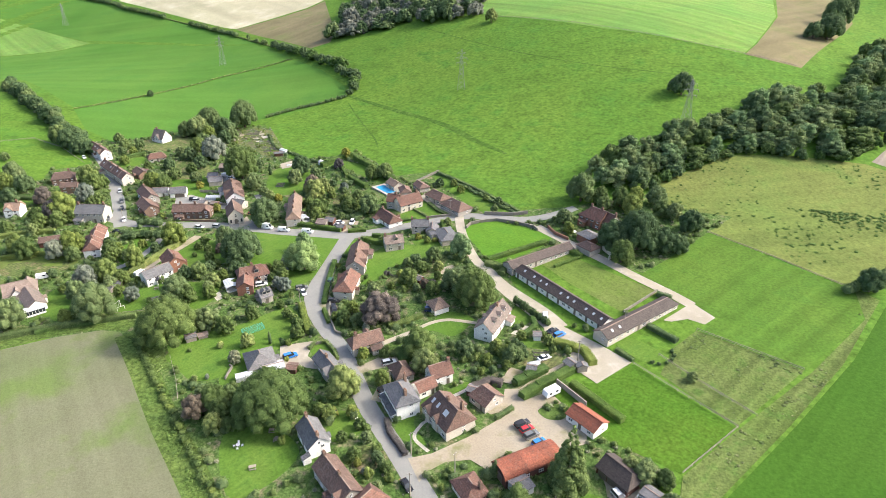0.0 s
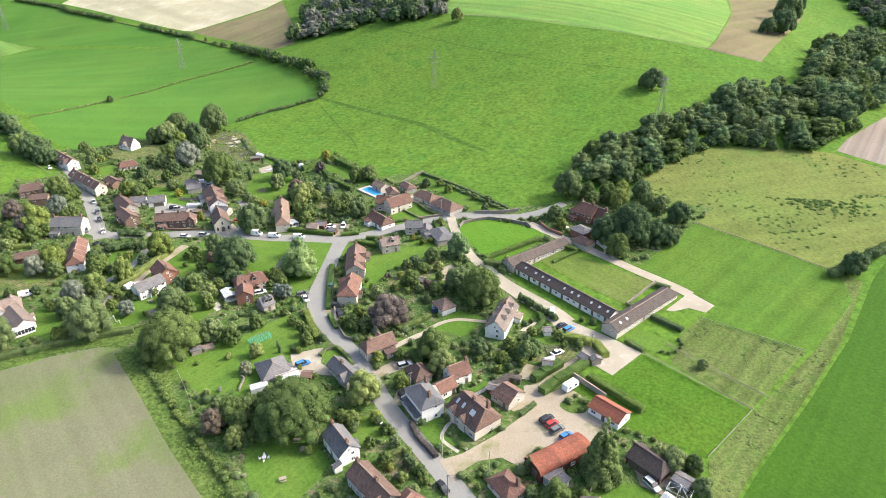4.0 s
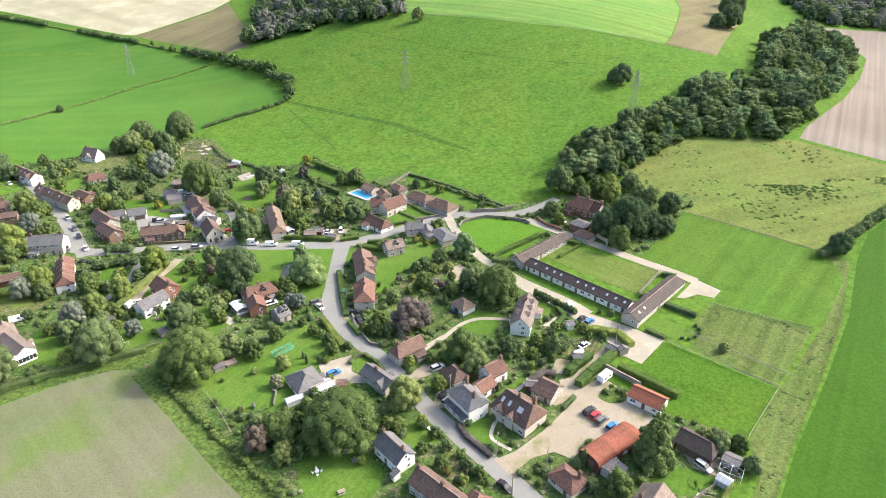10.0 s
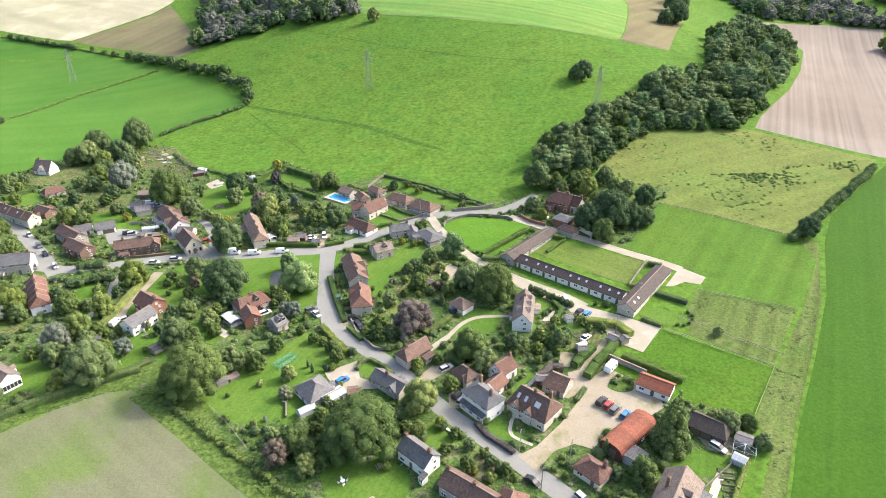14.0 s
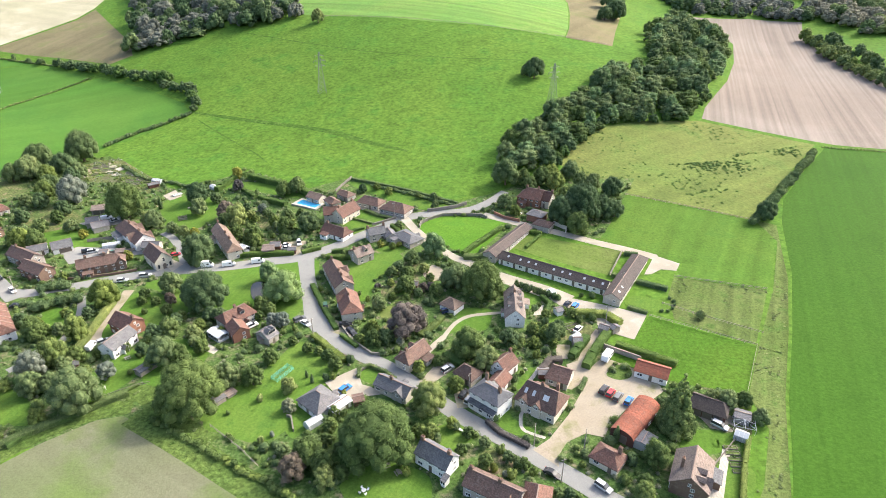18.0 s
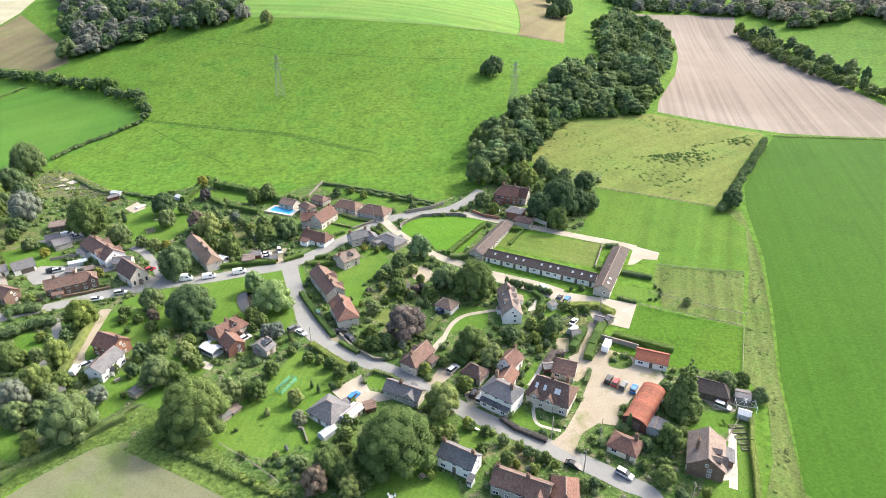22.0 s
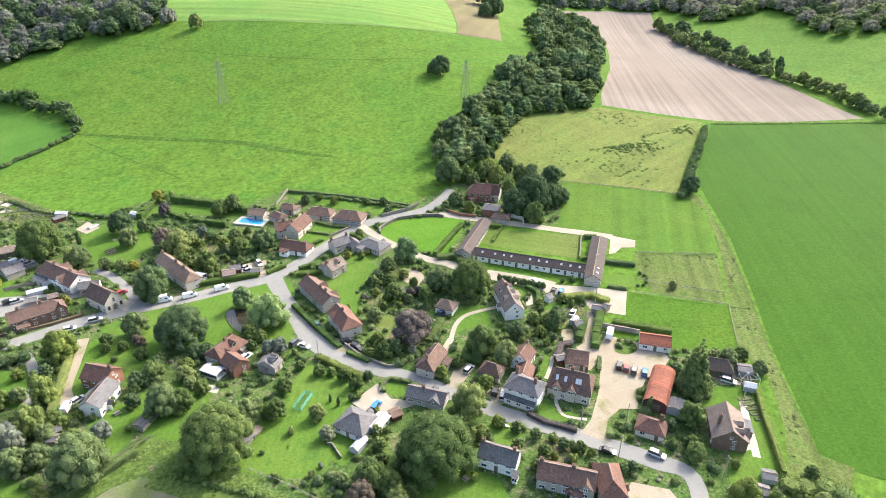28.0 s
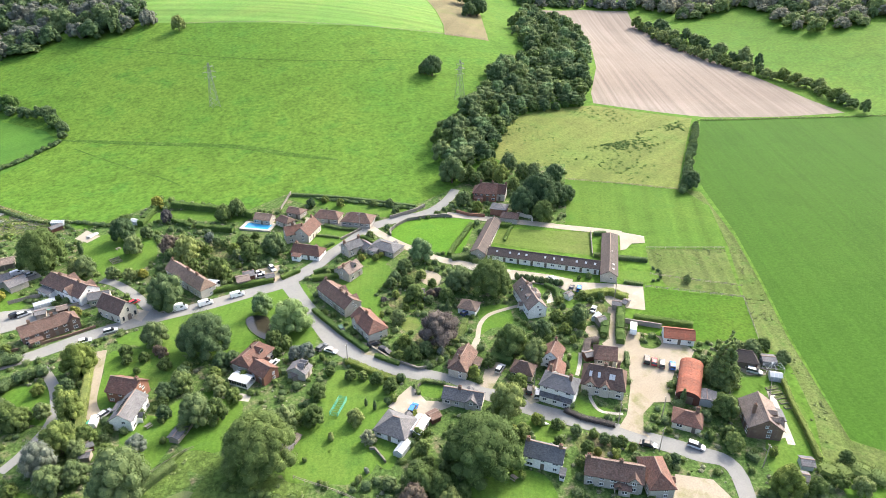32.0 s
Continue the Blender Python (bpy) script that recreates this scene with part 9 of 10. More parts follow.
plant("bush", "leaf_olive", "low rounded olive green garden shrub", -125.9, 107.5, 1.3, 2.4, 193)
plant("bush", "leaf", "low rounded green garden shrub", -124.0, 104.5, 0.8, 1.5, 194)
plant("bush", "leaf_olive", "low rounded olive green garden shrub", -130.6, 124.1, 1.4, 2.6, 195)
plant("bush", "leaf", "low rounded green garden shrub", -135.4, 109.8, 1.0, 1.8, 196)
plant("big", "leaf_olive", "broad olive green garden tree with a full rounded crown", -142.4, 131.6, 4.6, 8.3, 197)
plant("mid", "leaf", "rounded green tree of middling height", -134.4, 131.3, 3.9, 7.0, 198)
plant("bush", "leaf", "low rounded green garden shrub", -138.2, 118.5, 0.9, 1.6, 199)
plant("small", "leaf_dark", "small dark green garden tree with a dense crown", -111.6, 105.8, 2.6, 4.7, 200)
plant("small", "leaf_olive", "small olive green garden tree with a dense crown", -119.2, 103.2, 2.4, 4.2, 201)
plant("small", "leaf", "small green garden tree with a dense crown", -103.0, 95.4, 2.5, 4.5, 202)
plant("small", "leaf_dark", "small dark green garden tree with a dense crown", -104.8, 104.3, 1.9, 3.4, 203)
plant("small", "leaf", "small green garden tree with a dense crown", -108.7, 107.2, 2.1, 3.8, 204)
plant("mid", "leaf_dark", "rounded dark green tree of middling height", -189.4, 269.0, 3.3, 5.9, 206)
plant("mid", "leaf_dark", "rounded dark green tree of middling height", -151.3, 279.4, 4.2, 7.6, 208)
plant("mid", "leaf_grey", "rounded silvery grey-green tree of middling height", -163.1, 255.7, 2.7, 4.9, 211)
plant("mid", "leaf", "rounded green tree of middling height", -153.2, 239.8, 3.3, 5.9, 212)
plant("small", "leaf_olive", "small olive green garden tree with a dense crown", -166.9, 249.0, 2.7, 4.8, 213)
plant("mid", "leaf", "rounded green tree of middling height", -168.7, 232.7, 3.0, 5.4, 214)
plant("small", "leaf", "small green garden tree with a dense crown", -165.5, 227.4, 1.8, 3.3, 215)
plant("mid", "leaf", "rounded green tree of middling height", -157.3, 221.1, 3.7, 6.6, 216)
plant("mid", "leaf_dark", "rounded dark green tree of middling height", -149.0, 245.1, 3.8, 6.9, 217)
plant("small", "leaf", "small green garden tree with a dense crown", -146.2, 240.6, 2.1, 3.7, 218)
plant("small", "leaf_olive", "small olive green garden tree with a dense crown", -159.8, 250.7, 2.5, 4.5, 219)
plant("small", "leaf_olive", "small olive green garden tree with a dense crown", -152.2, 237.6, 2.4, 4.3, 220)
plant("bush", "leaf_grey", "low rounded silvery grey-green garden shrub", -150.3, 234.1, 1.7, 3.0, 221)
plant("small", "leaf_dark", "small dark green garden tree with a dense crown", -146.3, 224.7, 2.3, 4.1, 222)
plant("mid", "leaf_olive", "rounded olive green tree of middling height", -192.4, 233.7, 3.0, 5.4, 223)
plant("small", "leaf_yellow", "small golden yellow garden tree with a dense crown", -187.9, 233.8, 2.4, 4.4, 224)
plant("small", "leaf", "small green garden tree with a dense crown", -163.9, 245.5, 2.3, 4.1, 225)
plant("small", "leaf_dark", "small dark green garden tree with a dense crown", -156.9, 247.7, 2.3, 4.1, 226)
plant("small", "leaf", "small green garden tree with a dense crown", -144.1, 251.1, 2.1, 3.8, 227)
plant("mid", "leaf_olive", "rounded olive green tree of middling height", -174.4, 254.4, 3.7, 6.6, 228)
plant("small", "leaf_dark", "small dark green garden tree with a dense crown", -171.1, 258.0, 2.4, 4.3, 229)
plant("small", "leaf", "small green garden tree with a dense crown", -161.3, 234.4, 2.2, 4.0, 230)
plant("small", "leaf_light", "small bright yellow-green garden tree with a dense crown", -163.8, 230.4, 1.9, 3.3, 231)
plant("bush", "leaf", "low rounded green garden shrub", -151.9, 228.5, 1.7, 3.0, 232)
plant("mid", "leaf_dark", "rounded dark green tree of middling height", -178.3, 245.1, 3.0, 5.5, 233)
plant("small", "leaf", "small green garden tree with a dense crown", -172.6, 232.8, 2.4, 4.3, 234)
plant("big", "leaf_dark", "broad dark green garden tree with a full rounded crown", -361.0, 251.1, 7.1, 12.8, 235)
plant("big", "leaf_dark", "broad dark green garden tree with a full rounded crown", -350.5, 248.4, 7.0, 12.6, 236)
plant("big", "leaf_dark", "broad dark green garden tree with a full rounded crown", -354.5, 256.1, 6.3, 11.3, 237)
plant("big", "leaf_dark", "broad dark green garden tree with a full rounded crown", -337.6, 244.0, 5.7, 10.3, 238)
plant("mid", "leaf_dark", "rounded dark green tree of middling height", -360.1, 214.8, 3.0, 5.5, 239)
plant("big", "leaf_olive", "broad olive green garden tree with a full rounded crown", -325.0, 195.5, 6.9, 12.4, 240)
plant("big", "leaf_dark", "broad dark green garden tree with a full rounded crown", -311.4, 191.0, 5.6, 10.1, 241)
plant("big", "leaf", "broad green garden tree with a full rounded crown", -321.8, 188.0, 5.2, 9.3, 242)
plant("big", "leaf_purple", "broad copper purple garden tree with a full rounded crown", -289.4, 184.1, 5.3, 9.5, 243)
plant("big", "leaf_purple", "broad copper purple garden tree with a full rounded crown", -272.4, 175.4, 5.0, 9.1, 244)
plant("big", "leaf_light", "broad bright yellow-green garden tree with a full rounded crown", -270.0, 179.1, 7.0, 12.5, 245)
plant("mid", "leaf_light", "rounded bright yellow-green tree of middling height", -261.3, 169.8, 4.4, 7.9, 246)
plant("big", "leaf_light", "broad bright yellow-green garden tree with a full rounded crown", -295.2, 214.5, 5.6, 10.1, 247)
plant("big", "leaf", "broad green garden tree with a full rounded crown", -284.7, 209.3, 4.9, 8.9, 248)
plant("big", "leaf_grey", "broad silvery grey-green garden tree with a full rounded crown", -275.9, 196.0, 5.2, 9.4, 249)
plant("mid", "leaf", "rounded green tree of middling height", -266.5, 164.6, 4.4, 8.0, 250)
plant("big", "leaf_light", "broad bright yellow-green garden tree with a full rounded crown", -255.2, 145.2, 4.6, 8.3, 251)
plant("big", "leaf", "broad green garden tree with a full rounded crown", -247.1, 143.3, 5.2, 9.3, 252)
plant("big", "leaf_grey", "broad silvery grey-green garden tree with a full rounded crown", -234.7, 147.4, 4.8, 8.7, 253)
plant("big", "leaf", "broad green garden tree with a full rounded crown", -232.4, 152.9, 5.9, 10.6, 254)
plant("mid", "leaf", "rounded green tree of middling height", -215.1, 157.2, 4.3, 7.7, 257)
plant("mid", "leaf", "rounded green tree of middling height", -211.4, 157.3, 2.8, 5.1, 258)
plant("big", "leaf_olive", "broad olive green garden tree with a full rounded crown", -181.6, 120.7, 7.9, 14.2, 259)
plant("big", "leaf_olive", "broad olive green garden tree with a full rounded crown", -204.6, 106.2, 6.1, 11.0, 260)
plant("mid", "leaf_grey", "rounded silvery grey-green tree of middling height", -179.8, 134.7, 3.4, 6.1, 261)
plant("small", "leaf", "small green garden tree with a dense crown", -187.0, 135.6, 2.5, 4.6, 262)
plant("small", "leaf_dark", "small dark green garden tree with a dense crown", -222.0, 135.6, 2.2, 4.0, 264)
plant("mid", "leaf", "rounded green tree of middling height", -227.7, 130.1, 2.8, 5.1, 265)
plant("small", "leaf", "small green garden tree with a dense crown", -207.6, 128.9, 2.3, 4.1, 266)
plant("big", "leaf_olive", "broad olive green garden tree with a full rounded crown", -261.2, 225.5, 5.3, 9.6, 267)
plant("big", "leaf", "broad green garden tree with a full rounded crown", -251.9, 222.7, 4.7, 8.5, 268)
plant("mid", "leaf_dark", "rounded dark green tree of middling height", -321.2, 262.4, 4.2, 7.6, 269)
plant("mid", "leaf_dark", "rounded dark green tree of middling height", -335.0, 270.9, 3.7, 6.7, 270)
plant("mid", "leaf", "rounded green tree of middling height", -284.9, 214.5, 3.7, 6.6, 271)
plant("mid", "leaf", "rounded green tree of middling height", -276.5, 169.8, 3.6, 6.5, 272)
plant("mid", "leaf", "rounded green tree of middling height", -260.1, 175.8, 3.3, 5.9, 273)
plant("mid", "leaf", "rounded green tree of middling height", -242.2, 163.3, 3.3, 5.9, 274)
plant("big", "leaf_dark", "broad dark green garden tree with a full rounded crown", -302.2, 176.2, 5.1, 9.3, 275)
plant("mid", "leaf", "rounded green tree of middling height", -266.1, 195.4, 3.7, 6.6, 276)
plant("mid", "leaf_dark", "rounded dark green tree of middling height", -267.6, 192.8, 3.2, 5.7, 277)
plant("mid", "leaf", "rounded green tree of middling height", -274.8, 155.0, 3.5, 6.3, 278)
plant("mid", "leaf_olive", "rounded olive green tree of middling height", -263.3, 158.7, 3.2, 5.8, 279)
plant("mid", "leaf_dark", "rounded dark green tree of middling height", -226.9, 148.8, 3.7, 6.7, 280)
plant("mid", "leaf_dark", "rounded dark green tree of middling height", -222.5, 162.9, 3.1, 5.7, 282)
plant("mid", "leaf", "rounded green tree of middling height", -301.6, 244.0, 3.4, 6.1, 283)
plant("mid", "leaf_dark", "rounded dark green tree of middling height", -315.2, 268.2, 3.6, 6.5, 284)
plant("mid", "leaf", "rounded green tree of middling height", -310.5, 258.5, 2.9, 5.3, 285)
plant("mid", "leaf_dark", "rounded dark green tree of middling height", -315.7, 255.3, 3.0, 5.3, 286)
plant("mid", "leaf_olive", "rounded olive green tree of middling height", -194.4, 138.1, 3.3, 6.0, 287)
plant("mid", "leaf_olive", "rounded olive green tree of middling height", -198.1, 127.3, 4.6, 8.3, 288)
plant("small", "leaf", "small green garden tree with a dense crown", -216.9, 162.2, 2.5, 4.5, 289)
plant("big", "leaf_grey", "broad silvery grey-green garden tree with a full rounded crown", -262.4, 273.5, 8.1, 14.6, 290)
plant("big", "leaf_dark", "broad dark green garden tree with a full rounded crown", -279.9, 285.0, 6.2, 11.2, 291)
plant("big", "leaf", "broad green garden tree with a full rounded crown", -279.3, 278.7, 5.5, 9.8, 292)
plant("big", "leaf_dark", "broad dark green garden tree with a full rounded crown", -309.3, 300.7, 5.9, 10.6, 293)
plant("big", "leaf", "broad green garden tree with a full rounded crown", -258.7, 222.7, 5.4, 9.7, 294)
plant("mid", "leaf", "rounded green tree of middling height", -255.6, 227.7, 4.1, 7.3, 295)
plant("mid", "leaf_olive", "rounded olive green tree of middling height", -246.2, 240.2, 3.6, 6.5, 296)
plant("mid", "leaf_dark", "rounded dark green tree of middling height", -258.6, 238.3, 4.2, 7.5, 297)
plant("mid", "leaf_dark", "rounded dark green tree of middling height", -274.7, 266.6, 4.5, 8.1, 298)
plant("mid", "leaf_olive", "rounded olive green tree of middling height", -283.4, 269.0, 3.8, 6.8, 299)
plant("mid", "leaf_olive", "rounded olive green tree of middling height", -212.7, 244.8, 4.3, 7.8, 300)
plant("mid", "leaf_olive", "rounded olive green tree of middling height", -199.2, 237.3, 3.1, 5.5, 301)
plant("small", "leaf_dark", "small dark green garden tree with a dense crown", -229.4, 273.0, 2.5, 4.5, 302)
plant("column", "leaf_dark", "slim upright dark green conifer", -214.9, 263.5, 1.7, 7.0, 303)
plant("small", "leaf_yellow", "small golden yellow garden tree with a dense crown", -208.1, 212.2, 2.5, 4.6, 304)
plant("small", "leaf_dark", "small dark green garden tree with a dense crown", -202.4, 168.3, 2.6, 4.6, 305)
plant("small", "leaf_purple", "small copper purple garden tree with a dense crown", -178.2, 179.4, 2.0, 3.7, 306)
plant("mid", "leaf_olive", "rounded olive green tree of middling height", -160.4, 155.0, 3.2, 5.7, 307)
plant("mid", "leaf_dark", "rounded dark green tree of middling height", -169.8, 157.8, 3.9, 7.0, 308)
plant("mid", "leaf_dark", "rounded dark green tree of middling height", -173.9, 155.4, 3.3, 5.9, 309)
plant("mid", "leaf_dark", "rounded dark green tree of middling height", -158.3, 165.5, 3.2, 5.8, 310)
plant("mid", "leaf", "rounded green tree of middling height", -142.0, 171.2, 3.7, 6.6, 311)
plant("mid", "leaf_grey", "rounded silvery grey-green tree of middling height", -132.7, 161.7, 3.3, 6.0, 312)
plant("small", "leaf_dark", "small dark green garden tree with a dense crown", -169.6, 164.2, 2.5, 4.4, 313)
plant("mid", "leaf_dark", "rounded dark green tree of middling height", -273.5, 249.0, 3.9, 6.9, 316)
plant("mid", "leaf", "rounded green tree of middling height", -282.0, 242.2, 3.4, 6.0, 317)
plant("mid", "leaf_dark", "rounded dark green tree of middling height", -259.4, 258.1, 4.3, 7.8, 318)
plant("mid", "leaf", "rounded green tree of middling height", -257.4, 249.3, 3.7, 6.7, 319)
plant("big", "leaf_dark", "broad dark green garden tree with a full rounded crown", -276.2, 299.1, 5.1, 9.1, 320)
plant("big", "leaf", "broad green garden tree with a full rounded crown", -290.3, 300.3, 5.7, 10.3, 321)
plant("big", "leaf_dark", "broad dark green garden tree with a full rounded crown", -293.2, 311.2, 5.0, 9.0, 322)
plant("small", "leaf_yellow", "small golden yellow garden tree with a dense crown", -237.3, 233.2, 2.6, 4.6, 323)
plant("small", "leaf_light", "small bright yellow-green garden tree with a dense crown", -147.4, 171.7, 2.2, 4.0, 324)
plant("small", "leaf", "small green garden tree with a dense crown", -187.9, 181.1, 2.5, 4.4, 325)
plant("small", "leaf", "small green garden tree with a dense crown", -160.5, 160.7, 2.4, 4.3, 326)
plant("small", "leaf_olive", "small olive green garden tree with a dense crown", -158.9, 150.9, 2.5, 4.5, 327)
plant("big", "leaf_olive", "broad olive green garden tree with a full rounded crown", -164.9, 141.2, 5.7, 10.3, 328)
plant("mid", "leaf", "rounded green tree of middling height", -159.7, 141.5, 4.0, 7.3, 329)
plant("huge", "leaf_dark", "very large spreading dark green tree with a domed crown", -302.3, 315.8, 9.8, 17.1, 330)
plant("huge", "leaf_dark", "very large spreading dark green tree with a domed crown", -286.6, 331.3, 11.0, 19.3, 331)
plant("big", "leaf_olive", "broad olive green garden tree with a full rounded crown", -302.4, 304.9, 8.0, 14.1, 332)
plant("big", "leaf_dark", "broad dark green garden tree with a full rounded crown", -288.0, 313.8, 7.2, 12.6, 333)
plant("mid", "leaf_dark", "rounded dark green tree of middling height", -408.1, 368.0, 3.0, 5.5, 334)
plant("mid", "leaf_dark", "rounded dark green tree of middling height", -388.9, 514.5, 3.0, 5.3, 335)
plant("big", "leaf_olive", "broad olive green garden tree with a full rounded crown", -275.1, 304.6, 5.4, 9.7, 336)
plant("big", "leaf_dark", "broad dark green garden tree with a full rounded crown", -20.1, 417.5, 5.4, 9.4, 339)
plant("big", "leaf_dark", "broad dark green garden tree with a full rounded crown", 65.7, 236.6, 5.4, 9.6, 341)
plant("huge", "leaf_dark", "very large spreading dark green tree with a domed crown", 86.9, 632.0, 13.9, 24.3, 342)
plant("huge", "leaf_dark", "very large spreading dark green tree with a domed crown", 76.2, 576.3, 11.6, 20.3, 343)
plant("huge", "leaf_dark", "very large spreading dark green tree with a domed crown", 98.5, 679.6, 12.5, 21.8, 344)
plant("huge", "leaf_dark", "very large spreading dark green tree with a domed crown", 79.7, 584.8, 10.3, 18.0, 345)
plant("big", "leaf_dark", "broad dark green garden tree with a full rounded crown", 65.4, 568.3, 7.7, 13.5, 346)
plant("big", "leaf", "broad green garden tree with a full rounded crown", -28.3, 276.1, 5.2, 9.4, 347)
plant("mid", "leaf_dark", "rounded dark green tree of middling height", -34.9, 270.5, 4.0, 7.2, 348)
plant("big", "leaf_olive", "broad olive green garden tree with a full rounded crown", -13.4, 282.1, 5.4, 9.7, 349)
plant("big", "leaf_dark", "broad dark green garden tree with a full rounded crown", -9.8, 272.0, 4.7, 8.5, 350)
plant("big", "leaf_olive", "broad olive green garden tree with a full rounded crown", -4.2, 270.4, 4.7, 8.5, 351)
plant("mid", "leaf_light", "rounded bright yellow-green tree of middling height", -19.7, 259.5, 3.9, 7.1, 352)
plant("mid", "leaf_olive", "rounded olive green tree of middling height", -48.8, 251.9, 4.3, 7.7, 353)
plant("mid", "leaf", "rounded green tree of middling height", -44.7, 243.7, 3.1, 5.7, 354)
plant("big", "leaf", "broad green garden tree with a full rounded crown", -37.3, 276.5, 4.6, 8.3, 355)
plant("mid", "leaf_light", "rounded bright yellow-green tree of middling height", -22.3, 283.5, 4.2, 7.5, 356)
plant("big", "leaf_dark", "broad dark green garden tree with a full rounded crown", 3.1, 262.5, 5.8, 10.5, 357)
plant("big", "leaf_dark", "broad dark green garden tree with a full rounded crown", -0.2, 241.8, 5.0, 8.9, 358)
plant("small", "leaf_dark", "small dark green garden tree with a dense crown", -82.0, 261.5, 2.4, 4.3, 359)
plant("small", "leaf", "small green garden tree with a dense crown", -104.2, 269.1, 2.4, 4.4, 360)
plant("mid", "leaf_dark", "rounded dark green tree of middling height", -117.5, 273.3, 2.7, 4.9, 361)
plant("small", "leaf", "small green garden tree with a dense crown", -110.5, 275.4, 2.2, 4.0, 362)
plant("small", "leaf_dark", "small dark green garden tree with a dense crown", -81.3, 253.1, 2.4, 4.2, 363)
plant("small", "leaf", "small green garden tree with a dense crown", -89.6, 263.9, 1.9, 3.4, 364)
plant("small", "leaf_olive", "small olive green garden tree with a dense crown", -97.0, 235.0, 2.2, 4.0, 365)
plant("small", "leaf_yellow", "small golden yellow garden tree with a dense crown", -104.0, 218.0, 1.8, 3.3, 367)
plant("small", "leaf", "small green garden tree with a dense crown", -98.6, 216.1, 1.8, 3.3, 368)
plant("small", "leaf", "small green garden tree with a dense crown", -90.0, 194.7, 2.2, 3.9, 369)
plant("small", "leaf_olive", "small olive green garden tree with a dense crown", -85.0, 196.8, 2.5, 4.5, 370)
plant("small", "leaf", "small green garden tree with a dense crown", -82.5, 190.1, 2.1, 3.9, 371)
plant("small", "leaf_light", "small bright yellow-green garden tree with a dense crown", -97.3, 187.4, 1.8, 3.2, 372)
plant("small", "leaf", "small green garden tree with a dense crown", -94.3, 182.5, 1.8, 3.2, 373)
plant("small", "leaf_olive", "small olive green garden tree with a dense crown", -86.7, 179.6, 2.1, 3.7, 375)
plant("small", "leaf_purple", "small copper purple garden tree with a dense crown", -82.1, 184.0, 2.1, 3.8, 376)
plant("mid", "leaf", "rounded green tree of middling height", -43.7, 153.6, 2.8, 5.0, 378)
plant("mid", "leaf_dark", "rounded dark green tree of middling height", -39.6, 155.3, 3.2, 5.8, 379)
plant("small", "leaf", "small green garden tree with a dense crown", -48.3, 148.9, 2.3, 4.2, 380)
plant("small", "leaf_light", "small bright yellow-green garden tree with a dense crown", -42.1, 165.2, 2.1, 3.7, 381)
plant("small", "leaf", "small green garden tree with a dense crown", -41.8, 149.0, 2.0, 3.6, 382)
plant("bush", "leaf", "low rounded green garden shrub", -48.1, 143.1, 1.7, 3.1, 384)
plant("small", "leaf_dark", "small dark green garden tree with a dense crown", -29.7, 100.2, 2.1, 3.8, 385)
plant("small", "leaf_dark", "small dark green garden tree with a dense crown", -15.9, 119.5, 2.7, 4.8, 386)
plant("mid", "leaf_olive", "rounded olive green tree of middling height", -1.2, 122.0, 2.8, 5.1, 387)
plant("mid", "leaf_olive", "rounded olive green tree of middling height", 2.2, 119.9, 3.6, 6.5, 388)
plant("mid", "leaf_olive", "rounded olive green tree of middling height", 9.2, 114.1, 2.8, 5.1, 389)
plant("mid", "leaf", "rounded green tree of middling height", 7.4, 120.7, 2.9, 5.2, 390)
plant("column", "leaf_dark", "slim upright dark green conifer", -31.7, 107.9, 1.4, 6.0, 391)
plant("bush", "leaf", "low rounded green garden shrub", -42.1, 99.2, 1.4, 2.4, 392)
plant("bush", "leaf", "low rounded green garden shrub", -32.7, 93.7, 1.7, 3.1, 393)
plant("small", "leaf", "small green garden tree with a dense crown", -28.3, 92.7, 2.4, 4.4, 394)
plant("mid", "leaf_light", "rounded bright yellow-green tree of middling height", -29.5, 89.3, 3.1, 5.5, 395)
plant("bush", "leaf", "low rounded green garden shrub", -21.2, 83.9, 1.7, 3.1, 396)
plant("mid", "leaf", "rounded green tree of middling height", -19.6, 71.2, 2.7, 4.9, 397)
plant("small", "leaf", "small green garden tree with a dense crown", -12.6, 71.0, 2.4, 4.4, 398)
plant("mid", "leaf_olive", "rounded olive green tree of middling height", -9.5, 67.6, 3.1, 5.6, 399)
plant("small", "leaf_dark", "small dark green garden tree with a dense crown", -49.8, 89.6, 1.9, 3.5, 400)
plant("small", "leaf_dark", "small dark green garden tree with a dense crown", -47.4, 89.5, 1.9, 3.5, 401)
plant("small", "leaf", "small green garden tree with a dense crown", -57.2, 99.0, 2.0, 3.5, 402)
plant("small", "leaf_dark", "small dark green garden tree with a dense crown", -61.0, 101.2, 1.9, 3.5, 403)
plant("bush", "leaf_light", "low rounded bright yellow-green garden shrub", -62.7, 104.2, 1.6, 2.9, 404)
plant("small", "leaf_olive", "small olive green garden tree with a dense crown", -66.7, 106.3, 2.0, 3.5, 405)
plant("small", "leaf", "small green garden tree with a dense crown", -66.9, 99.7, 2.2, 4.0, 406)
plant("bush", "leaf_light", "low rounded bright yellow-green garden shrub", -60.5, 96.2, 1.6, 2.9, 407)
plant("small", "leaf", "small green garden tree with a dense crown", -70.9, 109.8, 2.0, 3.5, 408)
plant("bush", "leaf_olive", "low rounded olive green garden shrub", -73.9, 112.2, 1.6, 2.9, 409)
plant("small", "leaf_light", "small bright yellow-green garden tree with a dense crown", -80.9, 110.0, 2.6, 4.6, 410)
plant("small", "leaf", "small green garden tree with a dense crown", -84.7, 110.8, 1.9, 3.4, 411)
plant("bush", "leaf", "low rounded green garden shrub", -55.2, 96.6, 1.6, 2.9, 412)
